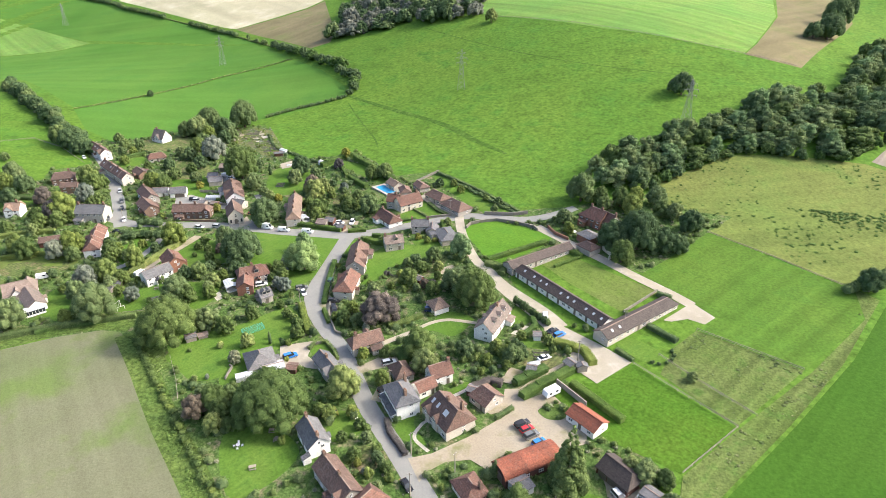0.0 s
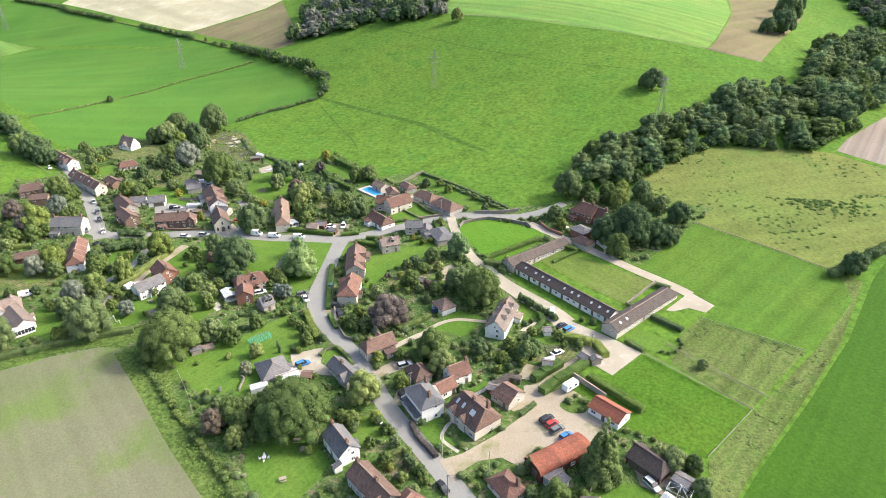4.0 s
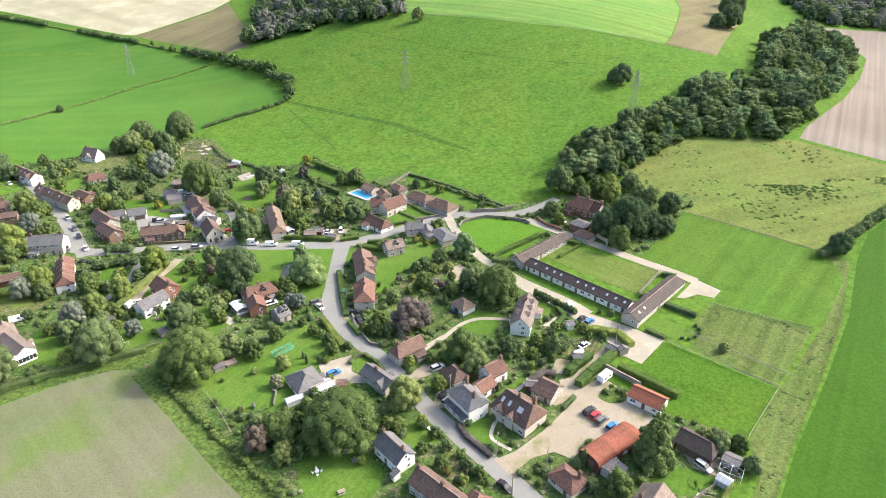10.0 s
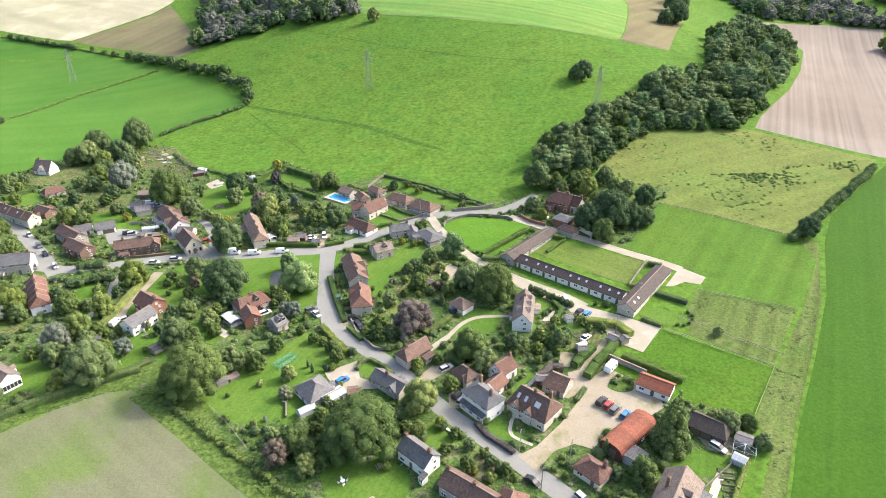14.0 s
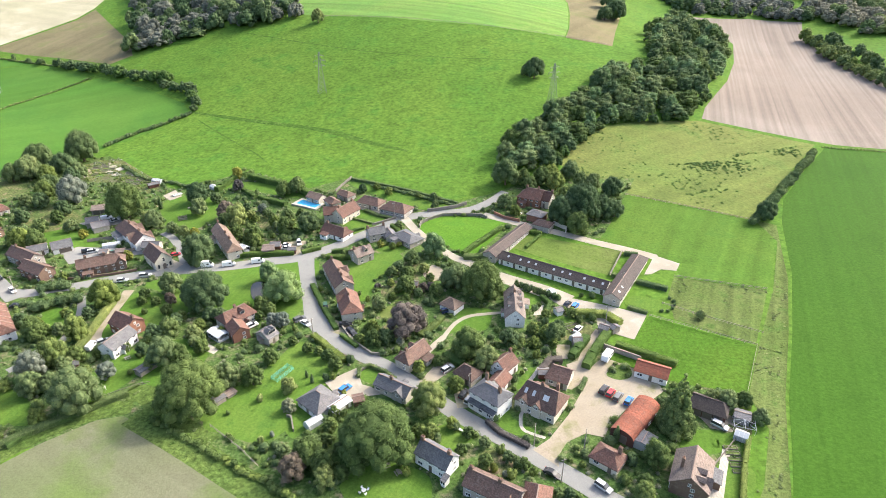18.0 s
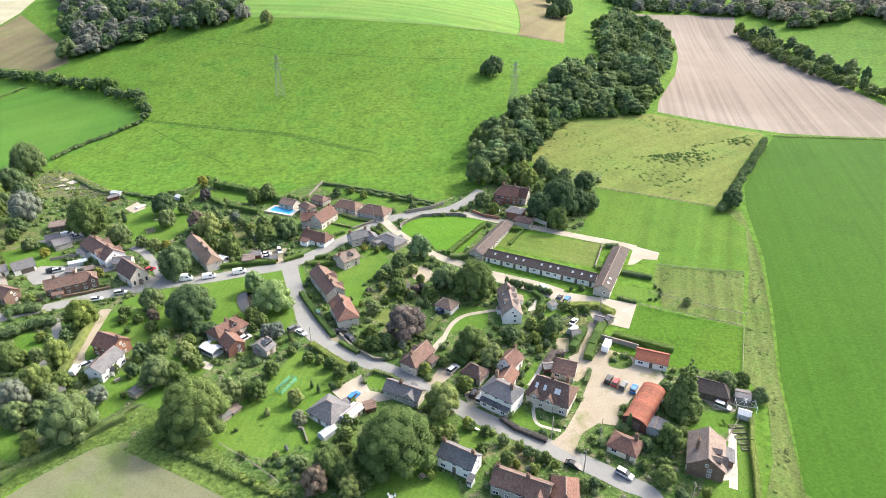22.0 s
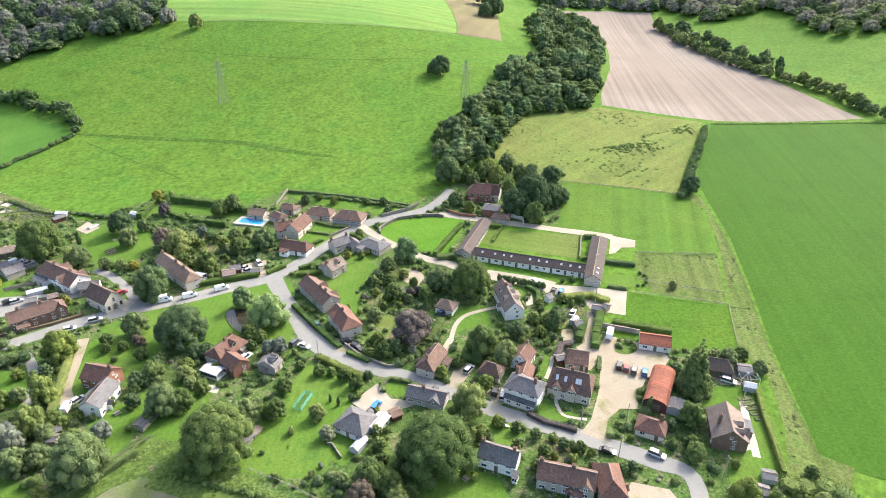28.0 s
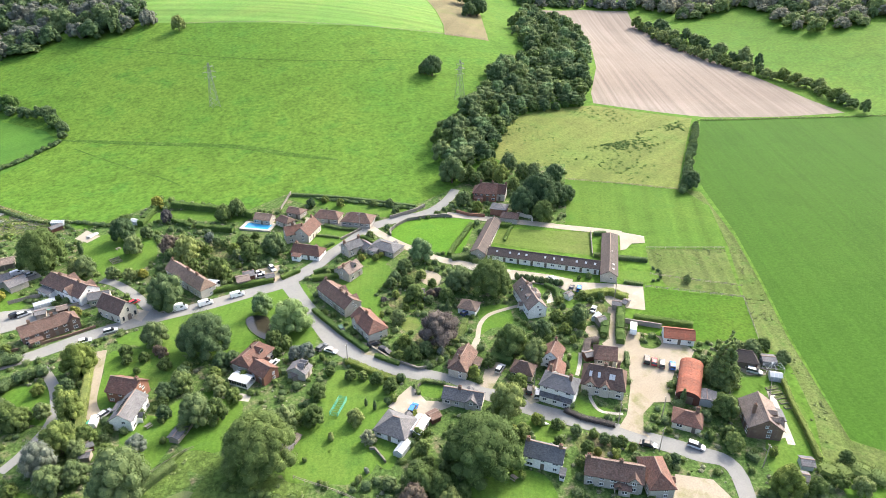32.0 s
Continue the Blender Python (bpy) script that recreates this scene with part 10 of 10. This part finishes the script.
plant("bush", "leaf_yellow", "low rounded golden yellow garden shrub", -64.7, 97.7, 1.4, 2.6, 413)
plant("small", "leaf", "small green garden tree with a dense crown", -73.0, 103.9, 1.9, 3.4, 414)
plant("small", "leaf", "small green garden tree with a dense crown", -4.7, 76.7, 2.2, 3.9, 415)
plant("bush", "leaf", "low rounded green garden shrub", -21.0, 137.0, 1.0, 1.8, 416)
hedge("hedge", [(-222.9, 171.6), (-216.4, 177.6), (-210.6, 178.5)], 4.0, 3.2, "leaf_dark", "thick rounded hedge beside the road", "hedge", 0.35, False, 417)
hedge("hedge", [(-229.4, 185.5), (-225.3, 188.6), (-220.4, 189.1)], 4.0, 3.0, "leaf_dark", "tall hedge before the houses", "hedge", 0.35, False, 418)
hedge("hedge", [(-120.7, 155.1), (-113.8, 147.3), (-108.5, 141.5)], 2.2, 1.8, "leaf", "hedge along the lane verge", "hedge", 0.25, True, 419)
hedge("hedge", [(-127.0, 187.8), (-120.3, 172.3), (-113.7, 159.0)], 2.0, 1.5, "leaf_hedge", "hedge before the cottages", "hedge", 0.25, True, 420)
hedge("hedge", [(-111.6, 155.6), (-105.5, 149.3)], 1.6, 1.4, "leaf_hedge", "low hedge beside the parking place", "hedge", 0.25, True, 421)
hedge("hedge", [(-103.2, 134.0), (-103.4, 137.9), (-100.3, 139.4), (-95.0, 136.0), (-92.1, 133.0)], 1.2, 1.3, "leaf_dark", "dark clipped hedge round a small lawn", "hedge", 0.25, True, 422)
hedge("hedge", [(-77.9, 165.2), (-81.1, 159.7), (-84.8, 154.4)], 2.2, 1.6, "leaf_light", "bright hedge beside the drive", "hedge", 0.25, True, 423)
hedge("hedge", [(-33.7, 137.7), (-30.6, 143.4), (-23.2, 154.9)], 2.8, 2.4, "leaf_hedge", "tall clipped hedge beside the drive", "hedge", 0.25, True, 424)
hedge("hedge", [(-37.1, 142.8), (-32.8, 148.9), (-30.6, 152.4)], 2.8, 2.4, "leaf_hedge", "tall clipped hedge beside the drive", "hedge", 0.25, True, 425)
hedge("hedge", [(-37.7, 127.0), (-34.8, 132.4)], 1.4, 1.5, "leaf_dark", "dark hedge beside the outbuilding", "hedge", 0.25, True, 426)
hedge("hedge", [(-47.6, 135.8), (-44.2, 140.7), (-40.7, 140.8)], 2.4, 2.2, "leaf_purple", "clipped purple copper beech hedge", "hedge", 0.25, True, 427)
hedge("hedge", [(-31.2, 166.2), (-21.7, 165.5), (-17.7, 159.9)], 2.8, 2.4, "leaf_light", "tall vine-covered garden hedge", "hedge", 0.25, True, 428)
hedge("hedge", [(-76.5, 144.2), (-71.7, 139.3)], 3.0, 2.0, "leaf_hedge", "clipped hedge beside the garden", "hedge", 0.25, True, 429)
hedge("hedge", [(-12.2, 170.3), (-6.7, 166.5)], 1.6, 1.2, "leaf_dark", "low dark hedge of the round lawn", "hedge", 0.25, True, 430)
hedge("hedge", [(-192.9, 106.1), (-189.0, 112.4), (-182.4, 116.8), (-178.8, 119.7)], 3.0, 1.6, "leaf_hedge", "low clipped hedge below the gardens", "hedge", 0.25, True, 431)
hedge("hedge", [(-178.2, 120.6), (-168.8, 131.4)], 1.6, 1.0, "leaf", "low hedge between lawn and field", "hedge", 0.25, True, 432)
strip("field_bank", [(-177.7, 117.7), (-171.3, 124.1), (-166.4, 127.8), (-157.1, 120.6), (-149.4, 113.3), (-139.9, 106.8)], 7, "weeds", "rough weedy bank along the field", "bank", 0.12)
hedge("hedge", [(-164.7, 212.3), (-152.8, 213.4), (-139.5, 213.4)], 2.2, 1.9, "leaf_hedge", "neat clipped hedge along the road", "hedge", 0.25, True, 433)
hedge("hedge", [(-136.2, 214.1), (-129.2, 217.5)], 2.2, 1.6, "leaf_hedge", "neat clipped hedge along the road", "hedge", 0.25, True, 434)
hedge("hedge", [(-124.9, 209.3), (-120.2, 208.6), (-114.8, 208.4)], 2.4, 2.0, "leaf_hedge", "thick boxed hedge by the junction", "hedge", 0.25, True, 435)
hedge("hedge", [(-123.7, 213.5), (-119.4, 214.7), (-114.2, 212.0)], 1.6, 1.8, "leaf_hedge", "boxed hedge by the junction", "hedge", 0.25, True, 436)
hedge("hedge", [(-69.3, 209.9), (-65.0, 215.8), (-51.4, 232.5)], 2.2, 1.8, "leaf_hedge", "hedge beside the walled paddock", "hedge", 0.25, True, 437)
hedge("hedge", [(-69.0, 207.2), (-61.0, 206.0), (-61.0, 201.3)], 3.0, 2.0, "leaf_dark", "shrubby hedge at the stable corner", "hedge", 0.25, True, 438)
hedge("hedge", [(-39.9, 227.6), (-35.3, 225.6)], 2.0, 1.8, "leaf_hedge", "boxed hedge of the courtyard", "hedge", 0.25, True, 439)
hedge("hedge", [(-35.4, 225.3), (-43.1, 214.4)], 1.4, 1.2, "leaf_hedge", "low hedge of the courtyard", "hedge", 0.25, True, 440)
hedge("hedge", [(-4.1, 207.6), (0.8, 206.5)], 1.8, 1.8, "leaf_dark", "dark boxed hedge by the east wing", "hedge", 0.25, True, 441)
hedge("hedge", [(-13.1, 191.4), (-9.6, 190.3)], 1.6, 1.6, "leaf_dark", "dark boxed hedge by the east wing", "hedge", 0.25, True, 442)
hedge("hedge", [(-4.7, 186.8), (4.9, 181.3)], 2.2, 1.6, "leaf_dark", "shrub border of the east wing", "hedge", 0.25, True, 443)
hedge("hedge", [(-41.9, 177.3), (-39.4, 172.8), (-41.5, 166.3)], 1.8, 1.8, "leaf_hedge", "clipped hedge beside the white house", "hedge", 0.25, True, 444)
hedge("hedge", [(-100.4, 236.5), (-95.9, 228.7), (-92.8, 230.7)], 2.0, 1.8, "leaf_hedge", "clipped hedge by the slate cottage", "hedge", 0.25, True, 445)
hedge("hedge", [(-122.6, 229.7), (-112.9, 235.3)], 1.6, 1.2, "leaf_hedge", "low hedge of the formal garden", "hedge", 0.25, True, 446)
hedge("hedge", [(-114.0, 252.7), (-107.3, 247.1), (-101.1, 243.8)], 2.0, 1.2, "leaf_dark", "flower border of the formal garden", "hedge", 0.25, True, 447)
hedge("hedge", [(-119.9, 246.0), (-109.7, 239.7)], 1.4, 0.9, "leaf_olive", "lavender row of the formal garden", "hedge", 0.25, True, 448)
hedge("hedge", [(-114.0, 280.4), (-94.1, 269.1), (-71.6, 254.4)], 3.0, 1.4, "leaf_dark", "shrub border below the garden wall", "hedge", 0.40, False, 449)
hedge("hedge", [(-225.6, 173.3), (-220.9, 176.7), (-212.9, 180.8)], 4.0, 2.4, "leaf_dark", "hedge along the road bank", "hedge", 0.35, False, 450)
hedge("hedge", [(-254.4, 137.0), (-245.7, 145.4), (-227.6, 151.2)], 2.0, 1.8, "leaf_light", "long pale hedge between gardens", "hedge", 0.25, True, 451)
hedge("hedge", [(-273.7, 150.5), (-265.9, 158.0), (-257.1, 164.0)], 2.4, 2.0, "leaf_light", "long pale hedge between gardens", "hedge", 0.25, True, 452)
hedge("hedge", [(-309.9, 246.2), (-304.9, 261.0)], 2.6, 2.2, "leaf_hedge", "clipped hedge between gardens", "hedge", 0.25, True, 453)
hedge("hedge", [(-314.1, 179.0), (-299.4, 185.3)], 2.4, 2.0, "leaf_dark", "dark clipped hedge between gardens", "hedge", 0.25, True, 454)
hedge("hedge", [(-234.6, 298.4), (-223.6, 296.2), (-209.4, 288.1), (-199.7, 287.3)], 2.5, 1.8, "leaf_dark", "hedge between allotments and pasture", "hedge", 0.30, False, 455)
hedge("hedge", [(-260.3, 322.7), (-247.5, 309.1), (-235.0, 299.9)], 2.5, 1.6, "leaf_dark", "bramble edge of the allotments", "hedge", 0.40, False, 456)
hedge("hedge", [(-420.3, 308.4), (-416.4, 339.2), (-412.5, 374.1), (-405.8, 404.6), (-395.4, 442.3), (-357.7, 488.0)], 2.0, 1.2, "leaf_olive", "low hedge across the crop fields", "hedge", 0.50, False, 457)
hedge("hedge", [(137.0, 325.1), (194.3, 311.5), (254.2, 290.4)], 1.5, 1.0, "leaf_olive", "thin hedge between plough and crop", "hedge", 0.50, False, 458)
hedge("vegetable_row", [(-292.3, 325.5), (-283.4, 331.0)], 1.0, 0.5, "leaf", "row of vegetables on the allotment", "vegetables", 0.25, True, 459)
hedge("vegetable_row", [(-283.8, 320.8), (-274.6, 325.0)], 1.0, 0.5, "leaf_olive", "row of vegetables on the allotment", "vegetables", 0.25, True, 460)
hedge("vegetable_row", [(-275.5, 316.3), (-266.0, 319.3)], 1.0, 0.5, "leaf_light", "row of vegetables on the allotment", "vegetables", 0.25, True, 461)
hedge("vegetable_row", [(-267.4, 311.8), (-257.6, 313.6)], 1.0, 0.5, "leaf", "row of vegetables on the allotment", "vegetables", 0.25, True, 462)
hedge("vegetable_row", [(-259.5, 307.4), (-249.5, 308.1)], 1.0, 0.5, "leaf_olive", "row of vegetables on the allotment", "vegetables", 0.25, True, 463)
hedge("vegetable_row", [(-251.8, 303.0), (-241.7, 302.7)], 1.0, 0.5, "leaf_light", "row of vegetables on the allotment", "vegetables", 0.25, True, 464)
hedge("vegetable_row", [(-244.3, 298.8), (-234.1, 297.5)], 1.0, 0.5, "leaf", "row of vegetables on the allotment", "vegetables", 0.25, True, 465)
raised_beds(-280.5, 315.5, 25, 4, 4.0)
raised_beds(-270.7, 323.5, 25, 4, 4.0)
raised_beds(-246.9, 301.0, 25, 3, 4.0)
raised_beds(-34.0, 158.9, 25, 3, 4.0)
raised_beds(-200.4, 252.3, 25, 3, 4.0)
patch("garden_bed", [(0.9, 111.0), (5.2, 109.6), (7.6, 114.4), (3.2, 115.9)], "beds", "dark vegetable bed under the fruit cage", "garden bed", 0.07, 0)
patch("yard_gravel", [(-40.8, 149.9), (-36.4, 149.6), (-37.8, 142.6), (-42.0, 142.4)], "dirt", "pale gravel square between hedges", "yard", 0.16, 0)
patch("yard_gravel", [(-35.8, 141.4), (-32.2, 137.0), (-35.6, 131.2), (-39.9, 128.2), (-42.6, 129.2), (-38.2, 134.5), (-39.4, 139.6)], "dirt", "gravel apron round the outbuilding", "yard", 0.15, 0)
patch("lawn", [(-97.4, 184.6), (-90.8, 185.8), (-88.2, 179.6), (-95.5, 176.9)], "lawn", "mown green garden lawn", "lawn", 0.07, 4)
patch("lawn", [(-99.4, 172.6), (-94.0, 173.2), (-93.7, 167.5), (-98.9, 165.6)], "dry_lawn", "dry garden lawn under the trees", "lawn", 0.07, 4)
patch("garden_bed", [(-81.6, 202.4), (-77.1, 196.6), (-80.6, 190.0), (-85.4, 194.8)], "dirt", "bare gravel and soil garden plot", "garden bed", 0.07, 4)
patch("lawn", [(-7.2, 111.7), (0.3, 109.6), (-3.1, 105.1), (-11.9, 107.5), (-13.0, 110.1)], "lawn", "mown green garden lawn", "lawn", 0.07, 4)
patch("lawn", [(-38.6, 166.4), (-31.3, 163.0), (-34.6, 159.8), (-41.9, 162.8)], "lawn", "mown green garden lawn", "lawn", 0.07, 4)
patch("lawn", [(-51.3, 138.2), (-49.5, 136.4), (-54.3, 129.2), (-55.8, 130.0)], "lawn", "mown green garden lawn", "lawn", 0.07, 4)
strip("path", [(-48.3, 137.6), (-51.3, 132.6), (-54.7, 128.0)], 1.2, "paving", "narrow pale garden path", "path", 0.12)
patch("forecourt", [(-6.4, 117.1), (0.5, 117.2), (2.7, 113.3), (0.4, 110.6), (-5.0, 112.2)], "dirt", "gravel yard with two cars", "yard", 0.17, 0)
VILLAGE = [(-349.8, 257.7), (-337.9, 305.0), (-275.5, 339.1), (-218.6, 287.7), (-209.9, 290.4), (-191.4, 302.3), (-186.6, 308.4), (-146.0, 280.7), (-71.0, 256.5), (-49.5, 266.7), (16.3, 275.0), (-9.5, 224.2), (-40.8, 228.4), (-59.6, 206.3), (-55.4, 197.9), (-24.0, 166.4), (-24.8, 151.5), (8.0, 124.2), (-12.8, 78.8), (-13.3, 67.9), (-60.0, 55.0), (-92.6, 75.5), (-109.5, 86.2), (-146.9, 109.3), (-162.7, 118.6), (-201.6, 99.9), (-330.0, 120.0), (-360.0, 200.0), (-350.6, 204.6)]
underplanting(VILLAGE, 3.2, 5, "leaf", "mixed green shrubs and perennials of the gardens", 0.46, (0.3, 1.4))
underplanting(VILLAGE, 5.0, 6, "leaf_olive", "olive and grey-green garden planting", 0.5, (0.3, 1.4))
underplanting(VILLAGE, 4.6, 7, "leaf_dark", "dark evergreen garden planting", 0.5, (0.5, 1.7))
underplanting(VILLAGE, 9.0, 8, "leaf_light", "bright yellow-green garden planting", 0.4)
underplanting(VILLAGE, 3.2, 9, "leaf_grey", "low grey-green herbs and border plants", 0.45, (0.2, 0.8), 0.7)
underplanting([(42.3, 298.1), (67.3, 303.0), (86.9, 315.7), (123.0, 326.4), (119.6, 311.2), (99.9, 291.2), (79.1, 291.6), (61.9, 262.9), (45.7, 267.3), (51.3, 285.5)], 1.7, 21, "leaf_hedge", "nettle and thistle clumps in the hay meadow", 0.80, (0.4, 1.1), 0.45, "nettle_clumps", "weeds", True, 0.045)
underplanting([(78.2, 358.1), (128.6, 325.3), (61.8, 240.5), (12.4, 267.5), (-6.5, 282.4), (-8.8, 309.3), (13.5, 342.1)], 3.4, 22, "leaf_hedge", "scattered dark weed tufts in the hay meadow", 0.70, (0.3, 0.8), 0.40, "weed_tufts", "weeds", True, 0.030)
underplanting([(10.5, 190.5), (41.4, 180.3), (23.2, 148.2), (1.8, 163.3), (4.5, 178.5)], 1.5, 23, "grass_tuft", "dry grass tussocks of the unmown plot", 0.50, (0.25, 0.6), 0.35, "grass_tussocks", "tussocks", True, 0.090)
underplanting([(63.0, 235.2), (66.3, 228.6), (50.6, 185.4), (35.4, 153.0), (20.7, 123.2), (9.9, 99.5), (2.3, 84.3), (-6.1, 82.8), (8.7, 109.2), (11.2, 125.3), (23.4, 147.0), (43.4, 180.1), (62.0, 216.7)], 1.5, 24, "grass_tuft", "coarse grass tussocks of the field margin", 0.50, (0.25, 0.6), 0.35, "grass_tussocks", "tussocks", True, 0.120)
underplanting([(60.3, 227.1), (49.0, 183.3), (34.0, 151.4), (19.5, 122.0), (8.9, 98.6), (0.6, 82.7), (-8.2, 83.4), (11.2, 125.3), (23.4, 147.0), (62.0, 216.7)], 2.2, 25, "leaf_light", "green weeds of the field margin", 0.40, (0.25, 0.6), 0.35, "weed_tufts", "weeds", True, 0.100)
underplanting([(-165.0, 117.6), (-158.1, 117.7), (-138.6, 106.7), (-117.1, 93.3), (-100.1, 82.9), (-87.9, 75.9), (-94.7, 73.0), (-106.3, 80.3), (-125.0, 91.1), (-147.9, 105.8)], 1.0, 26, "leaf_hedge", "nettles and brambles on the field bank", 0.90, (0.25, 0.6), 0.60, "bramble_clumps", "weeds", True, 0.100)
underplanting([(-177.4, 116.6), (-170.9, 123.0), (-166.1, 126.7), (-156.8, 119.6), (-149.2, 112.3), (-139.7, 105.9), (-138.8, 108.5), (-148.5, 114.7), (-157.6, 122.9), (-167.1, 130.2), (-172.5, 125.8), (-178.5, 119.8)], 1.0, 27, "leaf_olive", "nettles and brambles on the field bank", 0.90, (0.25, 0.6), 0.60, "bramble_clumps", "weeds", True, 0.100)
plant("bush", "leaf_dark", "low rounded dark green garden shrub", -50.1, 185.1, 1.6, 3.0, 466)
plant("bush", "leaf_dark", "low rounded dark green garden shrub", -48.5, 184.0, 1.6, 3.0, 467)
plant("bush", "leaf_dark", "low rounded dark green garden shrub", -46.9, 182.9, 1.6, 3.0, 468)
plant("bush", "leaf_dark", "low rounded dark green garden shrub", -45.4, 181.9, 1.6, 3.0, 469)
plant("bush", "leaf_dark", "low rounded dark green garden shrub", -43.8, 180.8, 1.6, 2.9, 470)
plant("bush", "leaf_dark", "low rounded dark green garden shrub", -42.3, 179.8, 1.5, 2.9, 471)
plant("bush", "leaf_dark", "low rounded dark green garden shrub", -40.7, 178.7, 1.5, 2.9, 472)
plant("bush", "leaf_dark", "low rounded dark green garden shrub", -39.2, 177.7, 1.5, 2.9, 473)
plant("bush", "leaf_dark", "low rounded dark green garden shrub", -37.6, 176.7, 1.5, 2.9, 474)
plant("bush", "leaf_dark", "low rounded dark green garden shrub", -36.1, 175.6, 1.5, 2.9, 475)
raised_beds(-281.8, 320.1, 20, 3, 3.3)
raised_beds(-242.1, 302.0, 26, 2, 3.4)
raised_beds(-267.5, 316.8, 16, 2, 3.5)
raised_beds(-264.7, 318.3, 18, 2, 3.3)
raised_beds(-239.6, 300.8, 19, 2, 4.7)
raised_beds(-270.4, 310.8, 17, 2, 3.5)
raised_beds(-241.5, 296.5, 18, 2, 4.8)
raised_beds(-251.6, 311.4, 20, 3, 4.2)
raised_beds(-274.0, 319.9, 18, 3, 4.6)
raised_beds(-289.5, 320.1, 24, 3, 4.0)
raised_beds(-252.6, 303.0, 16, 4, 3.4)
underplanting([(-302.8, 322.6), (-268.5, 336.0), (-221.3, 289.8), (-226.0, 278.6), (-255.1, 289.6), (-277.6, 298.3)], 1.5, 31, "leaf_grey", "vegetables and herbs of the allotments", 0.50, (0.25, 0.6), 0.60, "allotment_plants", "vegetables", True, 0.200)
underplanting([(-302.8, 322.6), (-268.5, 336.0), (-221.3, 289.8), (-226.0, 278.6), (-255.1, 289.6), (-277.6, 298.3)], 2.2, 32, "leaf", "currant bushes and beans of the allotments", 0.50, (0.3, 0.9), 0.90, "allotment_plants", "vegetables", True, 0.150)
strip("path", [(-56.3, 113.9), (-55.8, 117.8), (-54.7, 119.5)], 1.0, "paving", "pale curved garden path", "path", 0.12)
strip("path", [(-56.3, 113.9), (-55.1, 111.5), (-50.2, 109.1)], 1.0, "paving", "pale curved garden path", "path", 0.12)
plant("small", "leaf_light", "small bright yellow-green garden tree with a dense crown", -70.6, 96.3, 1.8, 3.2, 476)
plant("bush", "leaf_dark", "low rounded dark green garden shrub", -58.9, 99.8, 1.7, 3.0, 478)
plant("small", "leaf_olive", "small olive green garden tree with a dense crown", -56.4, 92.9, 1.9, 3.4, 480)
plant("bush", "leaf_grey", "low rounded silvery grey-green garden shrub", -62.1, 96.1, 1.2, 2.1, 481)
plant("small", "leaf_light", "small bright yellow-green garden tree with a dense crown", -75.2, 113.0, 2.2, 4.0, 482)
plant("small", "leaf_light", "small bright yellow-green garden tree with a dense crown", -83.2, 109.8, 2.2, 4.0, 485)
plant("bush", "leaf_olive", "low rounded olive green garden shrub", -79.0, 107.9, 1.6, 2.8, 486)


def fruit_cage(x, y, yaw, l, w, h):
    """An open white timber frame with bars running to a middle post."""
    ob = new("fruit_cage")
    ob.matrix_basis = pose(x, y, land(x, y) + 0.1, 0, 0, yaw)
    rim = [(-l / 2, -w / 2), (0, -w / 2), (l / 2, -w / 2), (l / 2, 0), (l / 2, w / 2), (0, w / 2), (-l / 2, w / 2), (-l / 2, 0)]
    for i, (a, b) in enumerate(rim):
        c, d = rim[(i + 1) % 8]
        for name, p, q in (("post", (a, b, -0.1), (a, b, h)), ("rail", (a, b, h), (c, d, h)), ("rafter", (a, b, h), (0, 0, h + 0.5))):
            bm = bmesh.new()
            tube(bm, p, q, 0.045, 0.045, 4)
            part(name, bm, "frame", ob)
    bm = bmesh.new()
    tube(bm, (0, 0, -0.1), (0, 0, h + 0.55), 0.08, 0.08, 6)
    part("middle_post", bm, "frame", ob)
    tagged(ob, "white timber fruit cage frame over dark beds", "fruit cage")


fruit_cage(4.2, 112.6, -20, 5.4, 5.2, 1.9)
house("outbuilding", -70.2, 133.6, -40.0, 6.6, 5.4, 2.6, 4.8, "tile", "flint", "small outbuilding with a hipped brown roof", "outbuilding", hip=(0.8, 0.8), storeys=1)
conservatory(-161.6, 217.3, -33, 4.2, 3.2)
greenhouse(-220.6, 224.2, 20, 7.0, 3.0, 2.1)
patch("grass_patch", [(-28.0, 134.4), (-26.0, 137.6), (-23.1, 139.4), (-20.1, 137.6), (-20.8, 133.6), (-24.8, 132.2)], "weeds", "weedy grass patch in the gravel yard", "grass", 0.21, 4)
plant("bush", "leaf_yellow", "bright golden yellow garden shrub", -95.8, 218.3, 1.7, 2.6, 490)
greenhouse(-34.2, 152.4, 40, 3.4, 2.4)
vehicle("saloon", "white", -32.4, 157.6, 50, "white car on the gravel drive")
bench(-200.6, 262.4, 20, "pale garden bench on the wide lawn")
bench(-196.8, 259.2, 60, "pale garden bench on the wide lawn")
bench(-178.0, 144.3, 40, "weathered garden bench on the grass")
ALLOT = [(-297.0, 327.5), (-267.5, 333.0), (-226.0, 293.5), (-229.8, 283.8), (-257.2, 298.7), (-279.7, 304.5)]
rng_plots = random.Random(4)
for row in range(5):
    for col in range(13):
        px, py = -292.0 + col * 5.4 + row * 3.4, 329.0 - col * 3.9 - 9.0 + row * 4.6
        ring = [(px + a * 0.81 - b * 0.59, py - a * 0.59 - b * 0.81) for a, b in ((-2.4, -1.7), (2.4, -1.7), (2.4, 1.7), (-2.4, 1.7))]
        if all(inside(x, y, ALLOT) for x, y in ring):
            patch("allotment_plot", ring, rng_plots.choice(["dark_soil", "lawn", "gravel", "dirt", "weeds", "dry_lawn", "paving"]), "small allotment plot with bare or planted soil", "allotment plot", 0.1, 0)
